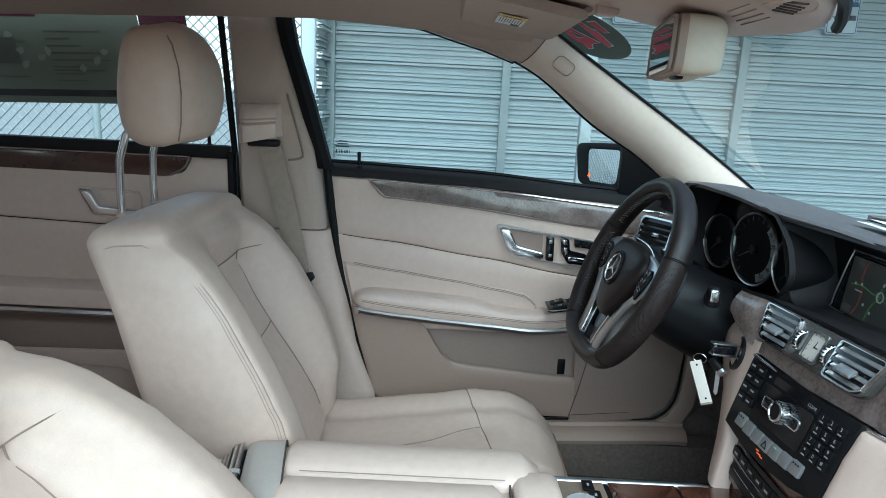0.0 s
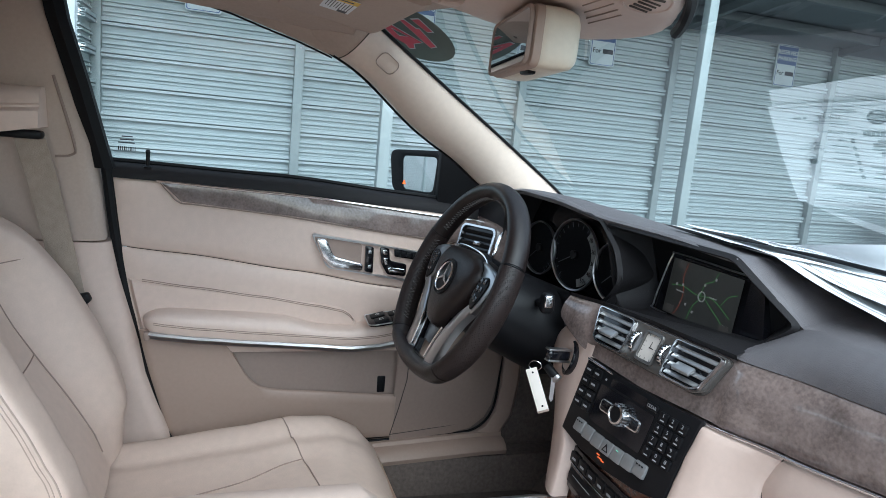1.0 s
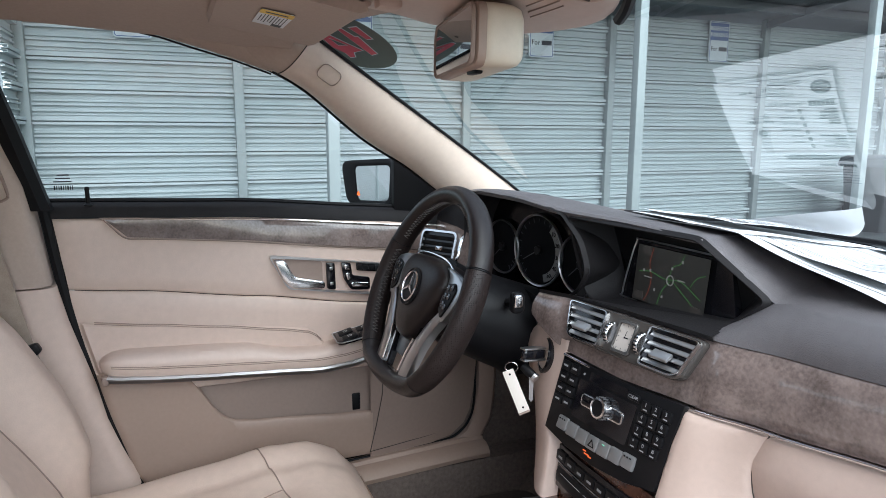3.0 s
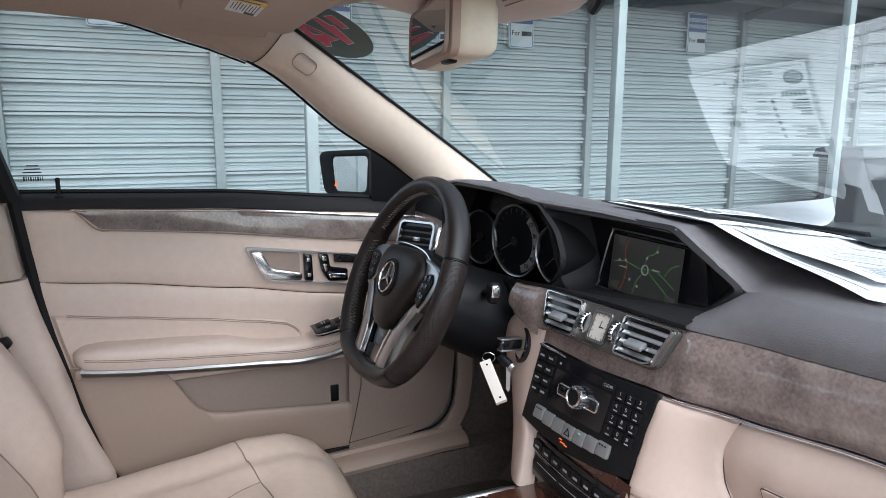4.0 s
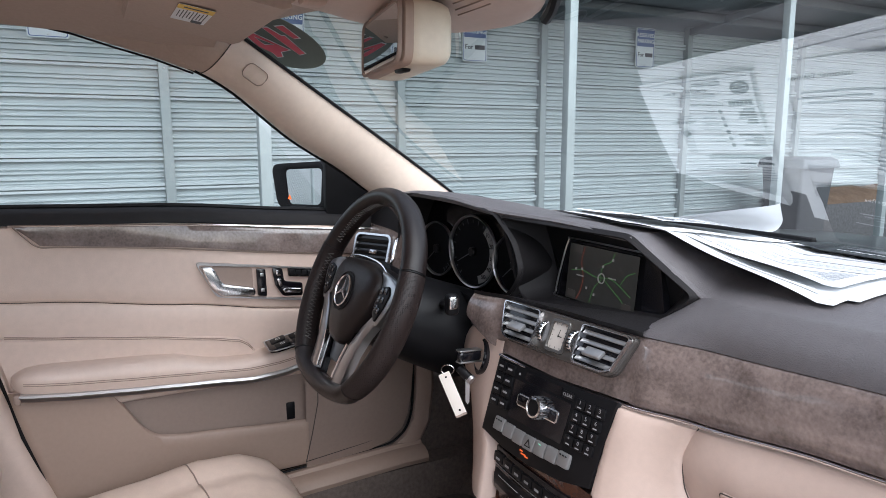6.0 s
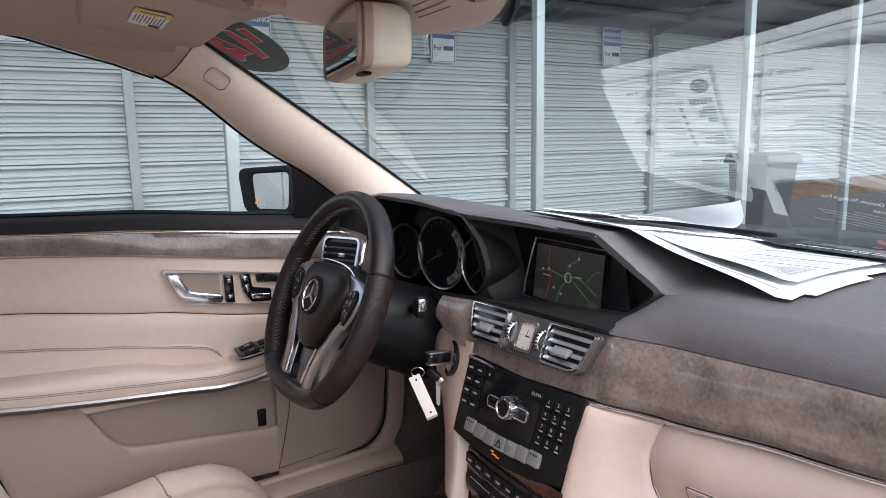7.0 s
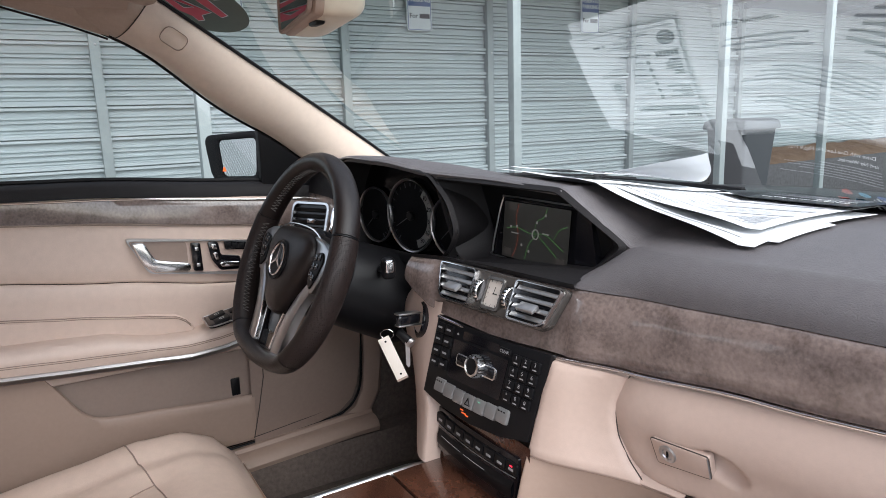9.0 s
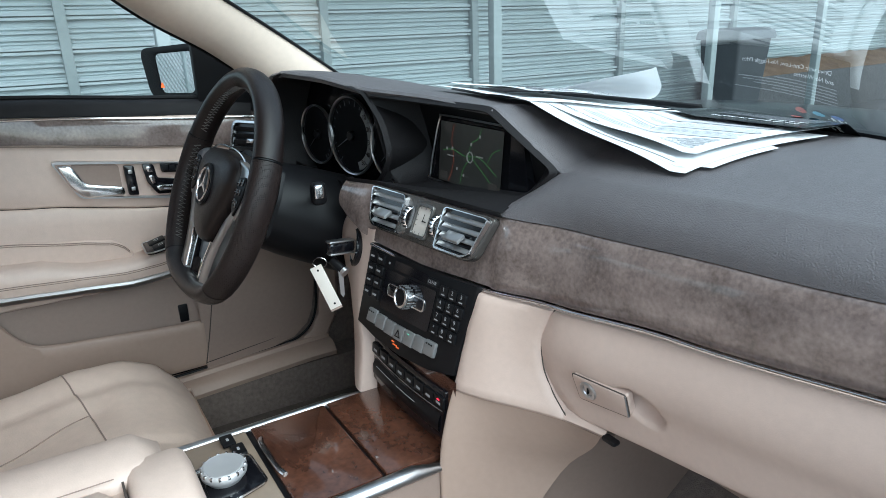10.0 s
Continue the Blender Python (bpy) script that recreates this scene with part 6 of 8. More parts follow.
def pad_block(x0, x1, y0, y1, z0, z1, r, crown=0.006):
    rings = []
    n = 14
    for k in range(n + 1):
        t = k / n
        y = y0 + (y1 - y0) * t
        e = min(1.0, min(t, 1 - t) * (y1 - y0) / r)
        h = math.sqrt(max(0.0, 1 - (1 - e) ** 2))
        top = z0 + (z1 - z0) * (0.55 + 0.45 * h)
        ins = (1 - h) * r * 0.5
        a, b = x0 + ins, x1 - ins
        c = (a + b) / 2
        rings.append([(a, y, z0), (a - 0.002, y, z0 + (top - z0) * 0.5), (a + r * 0.3, y, top - r * 0.45), (a + r, y, top - r * 0.08), (c, y, top + crown * h), (b - r, y, top - r * 0.08), (b - r * 0.3, y, top - r * 0.45), (b + 0.002, y, z0 + (top - z0) * 0.5), (b, y, z0)])
    return loft(rings)


part("base", rbox((0.232, 0.42, 0.06), (0, 0.265, 0.555), 0.012), BEIGE, ar)
part("left_pad", pad_block(-0.116, -0.0015, 0.046, 0.505, 0.565, 0.611, 0.020, 0.004), BEIGE, ar, "", 55)
part("right_pad", pad_block(0.0015, 0.116, 0.056, 0.448, 0.565, 0.611, 0.020, 0.004), BEIGE, ar, "", 55)
part("front_pad", pad_block(-0.052, 0.104, 0.450, 0.536, 0.556, 0.606, 0.020, 0.004), BEIGE, ar, "rounded front grip pad", 55)
part("front_base", rbox((0.19, 0.10, 0.04), (0.01, 0.47, 0.558), 0.018), BEIGE, ar)
part("stitch", tube([(0.0, y, 0.6075) for y in (0.10, 0.2, 0.3, 0.44)], 0.0010, 4), STITCH, ar)
part("gap", rbox((0.15, 0.003, 0.03), (0.03, 0.449, 0.582), 0), STITCH_DARK, ar)
def askew(x, y):
    return y + 0.17 * x + 0.002


ENDS = ((-0.117, 0.034), (-0.115, 0.020), (-0.108, 0.009), (-0.095, 0.003), (-0.07, 0.0), (0.0, -0.001), (0.07, 0.0), (0.095, 0.003), (0.108, 0.009), (0.115, 0.020), (0.117, 0.034))
hg = part("rear_bracket", loft([[(x, askew(x, 0.070), 0.608 - dz), (x, askew(x, 0.045), 0.609 - dz), (x, askew(x, 0.020), 0.606 - dz), (x, askew(x, 0.006), 0.600 - dz), (x, askew(x, 0.001), 0.590 - dz), (x, askew(x, 0.000), 0.50), (x, askew(x, 0.070), 0.50)] for x, dz in ENDS]), BRACKET, ar, "pale grey plastic rear bracket", 60)
part("bracket_joint", tube([(x, askew(x, 0.0715), 0.6095 - dz) for x, dz in ENDS], 0.0018, 5), STITCH_DARK, hg)
rv = thing("rear_air_vent", "chrome-slatted air vent at the back of the console", "air vent", (0, 0.0, 0.48))
part("housing", loft([[(x, askew(x, -0.002), 0.588 - dz), (x, askew(x, -0.024), 0.578 - dz), (x, askew(x, -0.044), 0.552 - dz), (x, askew(x, -0.056), 0.515 - dz), (x, askew(x, -0.06), 0.45), (x, askew(x, -0.002), 0.45)] for x, dz in ENDS]), BLACK, rv, "dark vent recess")
for k in range(5):
    y, z = -0.0075 - 0.0098 * k, 0.601 - 0.002 * k - 0.0022 * k * k
    part("slat", loft([[(x, askew(x, y + 0.0026), z - dz), (x, askew(x, y + 0.001), z + 0.002 - dz), (x, askew(x, y - 0.0026), z + 0.0005 - dz), (x, askew(x, y - 0.0026), z - 0.014 - dz), (x, askew(x, y + 0.0026), z - 0.014 - dz)] for x, dz in ENDS]), SATIN if k % 2 == 0 else BRACKET, rv)
part("cross_bar", tube(smooth_line([(0.005, askew(0.005, y), z) for y, z in ((0.0, 0.604), (-0.015, 0.604), (-0.030, 0.598), (-0.044, 0.582), (-0.052, 0.56))], 5), 0.004, 8), BRACKET, rv, "pale bar across the slats")
part("tab", rbox((0.026, 0.010, 0.014), (-0.060, askew(-0.060, -0.046), 0.572), 0.003), BRACKET, rv, "pale sliding tab")

# ---- steering wheel ----
WHEEL_SILVER = mat("wheel_silver", (0.40, 0.40, 0.405), 0.3, 1.0, vary=0.05)
sw_ = thing("steering_wheel", "dark leather three-spoke steering wheel with silver spokes", "steering wheel", (-0.378, 0.70, 0.89))
WHEEL_TILT, WHEEL_YAW = radians(66.7), radians(2.1)
WM = axes((-0.3699, 0.7033, 0.8798), (math.cos(WHEEL_YAW), math.sin(WHEEL_YAW), 0), (-math.sin(WHEEL_YAW) * math.cos(WHEEL_TILT), math.cos(WHEEL_YAW) * math.cos(WHEEL_TILT), math.sin(WHEEL_TILT))) @ Matrix.Scale(1.13, 4)


def rim_at(a, R=0.1778, drop=0.0):
    x, y = R * math.sin(a), R * math.cos(a)
    if y < -0.148:
        y = -0.148 + (y + 0.148) * 0.45
    return WM @ Vector((x, y, drop))


def rim_arc(a0, a1, r, n):
    return tube([rim_at(radians(a0 + (a1 - a0) * k / n)) for k in range(n + 1)], r, 18, up=WM.to_3x3() @ Vector((0, 0, 1)), flat=(1.0, 1.42))


RIM_PERF = mat("perforated_leather", (0.0165, 0.0105, 0.0095), 0.45, bump=0.7, scale=900, vary=0.3, spec=0.3)
nt = RIM_PERF.node_tree
holes, dots, hole_mix = nt.nodes.new("ShaderNodeTexVoronoi"), nt.nodes.new("ShaderNodeMapRange"), nt.nodes.new("ShaderNodeMix")
holes.inputs["Scale"].default_value, holes.inputs["Randomness"].default_value = 330.0, 0.2
nt.links.new(nt.nodes["Texture Coordinate"].outputs["Object"], holes.inputs["Vector"])
dots.inputs["From Min"].default_value, dots.inputs["From Max"].default_value = 0.24, 0.34
nt.links.new(holes.outputs["Distance"], dots.inputs["Value"])
hole_mix.data_type = "RGBA"
hole_mix.inputs["A"].default_value = (0.0015, 0.0015, 0.0015, 1)
nt.links.new(dots.outputs[0], hole_mix.inputs["Factor"])
nt.links.new(nt.nodes["Color Ramp"].outputs[0], hole_mix.inputs["B"])
nt.links.new(hole_mix.outputs["Result"], nt.nodes["Principled BSDF"].inputs["Base Color"])
nt.links.new(dots.outputs[0], nt.nodes["Bump"].inputs["Height"])
part("rim_top", rim_arc(-68, 68, 0.0172, 34), WHEEL_LEATHER, sw_, "smooth leather upper rim")
part("rim_grip", rim_arc(69, 139, 0.0178, 18), RIM_PERF, sw_, "perforated leather grip")
part("rim_grip", rim_arc(-139, -69, 0.0178, 18), RIM_PERF, sw_, "perforated leather grip")
part("rim_bottom", rim_arc(140, 220, 0.0172, 18), WHEEL_LEATHER, sw_, "flattened leather lower rim")
for a in (-68.5, 68.5, 139.5, 220.5):
    part("rim_joint", rim_arc(a - 0.25, a + 0.25, 0.0176, 2), BLACK, sw_)
STL = mat("light_stitching", (0.16, 0.15, 0.145), 0.8)
for s in (-1, 1):
    for a0, a1 in ((6, 62), (72, 134)):
        zig = []
        for k in range(49):
            b = 0.0052 * (1 if k % 2 else -1)
            p = rim_at(radians(s * (a0 + (a1 - a0) * k / 48)), 0.1604, 0.006 + b)
            zig.append(p)
        part("stitching", tube(zig, 0.0008, 4), STL, sw_, "zigzag stitching")
ap = round_poly([(-0.084, 0.046), (-0.062, 0.058), (0.0, 0.062), (0.062, 0.058), (0.084, 0.046), (0.090, 0.022), (0.074, -0.012), (0.052, -0.048), (0.030, -0.080), (0.010, -0.088), (-0.010, -0.088), (-0.030, -0.080), (-0.052, -0.048), (-0.074, -0.012), (-0.090, 0.022)], 0.014, 4)
air = part("airbag_cover", loft([[WM @ Vector((x * q, y * q, z)) for x, y in ap] for q, z in ((0.94, -0.045), (1.0, -0.03), (1.0, -0.002), (0.985, 0.005), (0.94, 0.011), (0.82, 0.017), (0.62, 0.0205), (0.42, 0.0222), (0.2, 0.0228))]), WHEEL_LEATHER, sw_, "dark grained airbag cover", 60)
part("emblem_dish", lathe([(0.034, -0.003), (0.0345, 0.0015), (0.033, 0.0025), (0.031, 0.0005), (0.001, 0.0)], 32, WM @ Matrix.Translation((0, 0.0, 0.0228))), BLACK, air)
part("emblem_ring", lathe([(0.0262, 0), (0.0280, 0.002), (0.0262, 0.0038), (0.0250, 0.002), (0.0250, 0)], 36, WM @ Matrix.Translation((0, 0, 0.0240))), CHROME, air, "chrome emblem ring")
for k in range(3):
    part("emblem_arm", prism([(-0.0030, 0), (0, -0.002), (0.0032, 0), (0.0004, 0.0258), (-0.0004, 0.0258)], 0.0025, WM @ Matrix.Translation((0, 0, 0.0240)) @ pose(0, 0, 0, 0, 0, 120 * k)), CHROME, air)


def band_strip(pts, z0, z1, s):
    """A flat bar along rows of (x, y, half width), bevelled at its rims."""
    rings = []
    for i, (x, y, w) in enumerate(pts):
        a, b = pts[max(0, i - 1)], pts[min(len(pts) - 1, i + 1)]
        d = Vector((b[0] - a[0], b[1] - a[1])).normalized()
        n = Vector((-d.y, d.x))
        rings.append([WM @ Vector((s * (x + n.x * w * q), y + n.y * w * q, z)) for q, z in ((-1, z0), (-1, z1 - 0.002), (-0.8, z1), (0.8, z1), (1, z1 - 0.002), (1, z0))])
    return loft(rings)


for s in (-1, 1):
    mir = WM @ Matrix.Diagonal((s, 1, 1, 1))
    part("side_spoke", band_strip([(0.060, 0.018, 0.036), (0.100, 0.016, 0.032), (0.140, 0.014, 0.028), (0.170, 0.012, 0.026)], -0.022, -0.004, s), BLACK, sw_, "black side spoke")
    wing = round_poly([(0.070, 0.056), (0.112, 0.050), (0.140, 0.040), (0.148, 0.024), (0.134, -0.012), (0.118, -0.034), (0.092, -0.014), (0.088, 0.006), (0.096, 0.022), (0.090, 0.042)], 0.008)
    part("spoke_trim", prism(wing[:: s], 0.010, mir @ Matrix.Translation((0, 0, -0.004)), 0.003), WHEEL_SILVER, sw_, "satin silver spoke trim")
    podp = round_poly([(0.101, 0.030), (0.124, 0.036), (0.134, 0.024), (0.126, -0.004), (0.114, -0.026), (0.098, -0.012), (0.100, 0.008)], 0.005)
    pod = part("button_pod", prism(podp[:: s], 0.004, mir @ Matrix.Translation((0, 0, 0.005)), 0.001), BLACK, sw_, "steering wheel button cluster")
    for bx, by in ((0.109, 0.025), (0.122, 0.027), (0.107, 0.011), (0.119, 0.012), (0.108, -0.003), (0.117, -0.006)):
        part("button", prism(rounded(0.0100, 0.0100, 0.002), 0.0022, WM @ Matrix.Translation((s * bx, by, 0.0085)), 0.0006), GLOSS_BLACK, pod)
        part("symbol", rbox((0.003, 0.003, 0.0003), tuple(WM @ Vector((s * bx, by, 0.0110))), 0, m=None), MARK, pod)
    part("spoke_blade", band_strip([(0.108, -0.022, 0.009), (0.086, -0.048, 0.012), (0.069, -0.080, 0.0145), (0.060, -0.113, 0.0155), (0.056, -0.148, 0.016), (0.055, -0.162, 0.016)], -0.010, 0.006, s), WHEEL_SILVER, sw_, "satin silver spoke blade")
    part("inner_blade", band_strip([(0.050, -0.078, 0.0022), (0.0415, -0.105, 0.0024), (0.037, -0.140, 0.0028)], -0.008, 0.007, s), CHROME, sw_, "bright inner spoke blade")
    part("lower_spoke", band_strip([(0.056, -0.060, 0.012), (0.047, -0.100, 0.011), (0.041, -0.150, 0.012)], -0.014, -0.001, s), GLOSS_BLACK, sw_, "gloss black lower spoke")
    part("paddle", prism(round_poly([(0.088, 0.05), (0.128, 0.062), (0.142, 0.02), (0.136, -0.045), (0.106, -0.055), (0.092, 0.0)][:: s], 0.012), 0.006, mir @ Matrix.Translation((0, 0, -0.045)), 0.002), BLACK, sw_, "black shift paddle")
part("lower_insert", prism(round_poly([(-0.036, -0.080), (0.036, -0.080), (0.026, -0.120), (-0.026, -0.120)], 0.006), 0.010, WM @ Matrix.Translation((0, 0, -0.016)), 0.002), BLACK, sw_, "black lower spoke insert")
part("lower_plate", prism(round_poly([(-0.062, -0.140), (-0.034, -0.146), (0.034, -0.146), (0.062, -0.140), (0.056, -0.166), (-0.056, -0.166)], 0.006), 0.008, WM @ Matrix.Translation((0, 0, -0.004)), 0.002), WHEEL_SILVER, sw_, "satin silver lower plate")
part("upper_edge", tube(smooth_line([WM @ Vector(p) for p in ((-0.092, 0.040, -0.001), (-0.078, 0.056, 0.0), (-0.045, 0.0645, 0.001), (0.0, 0.0665, 0.001), (0.045, 0.0645, 0.001), (0.078, 0.056, 0.0), (0.094, 0.036, -0.001))], 5), 0.0018, 6), CHROME, sw_, "thin chrome edge over the airbag cover")
part("hub_back", lathe([(0.060, -0.10), (0.066, -0.06), (0.070, -0.03), (0.030, -0.02)], 24, WM), BLACK, sw_)

col = thing("steering_column", "black steering column shroud with a control lever", "steering column", (-0.378, 0.8, 0.8))


def col_ring(d, w, h):
    return [WM @ Vector((w * math.cos(a), h * math.sin(a) - 0.008, -d)) for a in [2 * math.pi * j / 20 for j in range(20)]]


part("shroud", loft([col_ring(0.055, 0.062, 0.058), col_ring(0.065, 0.078, 0.070), col_ring(0.12, 0.092, 0.078), col_ring(0.22, 0.105, 0.085)]), BLACK, col)
lev = part("lever", tube([(-0.285, 0.850, 0.862), (-0.24, 0.845, 0.874), (-0.208, 0.828, 0.884)], 0.008, 10), BLACK, col, "black gear lever stalk")
part("lever_knob", rbox((0.022, 0.026, 0.040), (-0.203, 0.825, 0.882), 0.009, 3), BLACK, lev)
part("lever_button", rbox((0.008, 0.017, 0.024), (-0.192, 0.822, 0.887), 0.004, 3), CHROME, lev, "bright lever end button")

# key in the ignition with its tag
ky = thing("car_key", "silver and black car key with a white paper tag", "car key", (-0.187, 0.86, 0.70))
part("key_body", rbox((0.015, 0.052, 0.022), (-0.176, 0.846, 0.791), 0.0082, 3, pose(0, 0, 0, -6, 0, 8)), GLOSS_BLACK, ky, "black key body")
for dz in (0.0105, -0.0105):
    part("key_trim", rbox((0.016, 0.050, 0.004), (-0.176, 0.846, 0.791 + dz), 0.003, 2, pose(0, 0, 0, -6, 0, 8)), SATIN, ky, "silver key edge")
part("second_key", tube([(-0.188, 0.833, 0.766), (-0.178, 0.838, 0.758), (-0.168, 0.843, 0.751)], 0.0085, 12), BLACK, ky)
part("second_trim", tube([(-0.168, 0.843, 0.751), (-0.163, 0.8455, 0.7475)], 0.0092, 12), SATIN, ky)
part("ring", tube([(-0.200 + 0.006 * math.cos(a), 0.815 + 0.010 * math.cos(a), 0.762 + 0.009 * math.sin(a)) for a in [2 * math.pi * k / 24 for k in range(24)]], 0.0009, 6, closed=True), CHROME, ky, "steel key ring")
TG = axes((-0.180, 0.815, 0.722), (0.391, 0.823, 0.398), (-0.362, -0.172, 0.912))
tagp = part("tag", prism(round_poly([(-0.0105, 0.041), (0.0105, 0.041), (0.0105, -0.041), (-0.0105, -0.041)], 0.0015), 0.0020, TG, 0.0004), mat("cream_tag", (0.66, 0.60, 0.54), 0.55, vary=0.03), ky, "cream plastic tag")
part("tag_end", prism(round_poly([(-0.0105, -0.0375), (0.0105, -0.0375), (0.0105, -0.0415), (-0.0105, -0.0415)], 0.001), 0.0030, TG, 0.0004), BEIGE_DARK, tagp)
for y in (0.033, -0.030):
    part("eyelet", lathe([(0.0020, 0), (0.0020, 0.0004), (0.001, 0.0004)], 10, TG @ Matrix.Translation((0.001, y, 0.0020))), BLACK, tagp)
part("second_blade", prism([(-0.004, 0), (0.004, 0), (0.003, -0.045), (0, -0.05), (-0.004, -0.044)], 0.002, axes((-0.166, 0.838, 0.752), (0.5, 0.85, 0.0), (0.15, 0.0, 1))), SATIN, ky)

# ---- seats ----
def back_profile(t):
    """Front and rear of the backrest's side at height t from 0 to 1: (front y, rear y, z)."""
    return lerp(((0.0, 0.115, -0.165, 0.46), (0.12, 0.085, -0.185, 0.53), (0.35, 0.005, -0.225, 0.66), (0.60, -0.075, -0.265, 0.80), (0.80, -0.128, -0.300, 0.880), (0.92, -0.156, -0.318, 0.912), (1.0, -0.172, -0.326, 0.928)), t)


def back_width(t):
    return lerp(((0.0, 0.236), (0.22, 0.257), (0.40, 0.262), (0.58, 0.257), (0.75, 0.244), (0.90, 0.232), (1.0, 0.224)), t)[0]


def crest_y(t):
    return lerp(((0.0, -0.045), (0.1, -0.018), (0.2, 0.014), (0.3, 0.034), (0.45, 0.044), (0.65, 0.046), (0.85, 0.036), (1.0, 0.010)), t)[0]


def side_edge(t):
    """How far the side panel reaches forward to its piping."""
    return crest_y(t) - 0.007


def face_y(a, t):
    """How far the backrest's front stands before its side piping, from the middle (a = 0) to the side (a = 1)."""
    crest, edge = crest_y(t), side_edge(t)
    deep = lerp(((0.0, -0.055), (0.25, -0.052), (0.5, -0.060), (0.68, -0.052), (0.80, -0.012), (0.9, 0.016), (1.0, 0.008)), t)[0]
    if a < 0.42:
        return deep + 0.006 * (1 - (a / 0.42) ** 2)
    if a < 0.76:
        q = (a - 0.42) / 0.34
        q = q * q * (3 - 2 * q)
        return deep + (crest - deep) * q
    return edge + (crest - edge) * math.cos((a - 0.76) / 0.24 * math.pi / 2) ** 0.8


def back_ring(t, cx, inset=0.0, lift=0.0):
    f, r, z = back_profile(t)
    w = back_width(t)
    pts = []
    mid, half = (f + r) / 2, (f - r) / 2
    us = (0.42, 0.44, 0.48, 0.53, 0.58, 0.63, 0.68, 0.72, 0.76, 0.80, 0.84, 0.88, 0.92, 0.95, 0.975, 0.99)
    for u in (-1.0, *[-q for q in us[::-1]], -0.28, -0.14, 0.0, 0.14, 0.28, *us, 1.0):
        a = abs(u)
        pts.append((u * w, f + face_y(a, t) - 0.006 * max(0, (a - 0.95) / 0.05) ** 3, z))
    for u in (1.0, 0.97, 0.88, 0.5, 0.0, -0.5, -0.88, -0.97, -1.0):
        pts.append((u * w * (0.992 if abs(u) == 1.0 else 1.0), r + (0.035 if abs(u) == 1.0 else 0.014 if abs(u) > 0.95 else 0.003 if abs(u) > 0.8 else 0), z))
    tilt = 0.016 * t ** 4
    return [(cx + x * (1 - inset / w), mid + (y - mid) * (1 - inset / half), zz + lift + tilt * (y - r) / (f - r) + 0.006 * (1 - (x / w) ** 2) * t ** 4) for x, y, zz in pts]


def back_front(u, t, cx, lift=0.001):
    f, r, z = back_profile(t)
    return Vector((cx + u * back_width(t), f + face_y(abs(u), t) + lift, z))


def cushion_z(x, y, cx):
    u = abs(x - cx) / 0.245
    base = lerp(((-0.05, 0.435), (0.10, 0.448), (0.30, 0.474), (0.42, 0.494), (0.50, 0.494), (0.56, 0.474), (0.605, 0.430), (0.635, 0.37)), y)[0]
    side = lerp(((0.0, 0.0), (0.52, 0.0), (0.62, 0.012), (0.78, 0.020), (0.90, 0.008), (0.97, -0.02), (1.0, -0.05)), u)[0]
    fade = 1 - max(0, min(1, (y - 0.42) / 0.18)) * 0.7
    dent = 0.011 * math.exp(-((x - cx + 0.052) ** 2 + (y - 0.428) ** 2) / 0.0016) + 0.006 * math.exp(-((x - cx + 0.11) ** 2 / 0.006 + (y - 0.445) ** 2 / 0.0004))
    return base + (side * fade if side > 0 else side) - 0.004 * math.cos(math.pi * min(1, u / 0.5)) * (u < 0.5) - dent


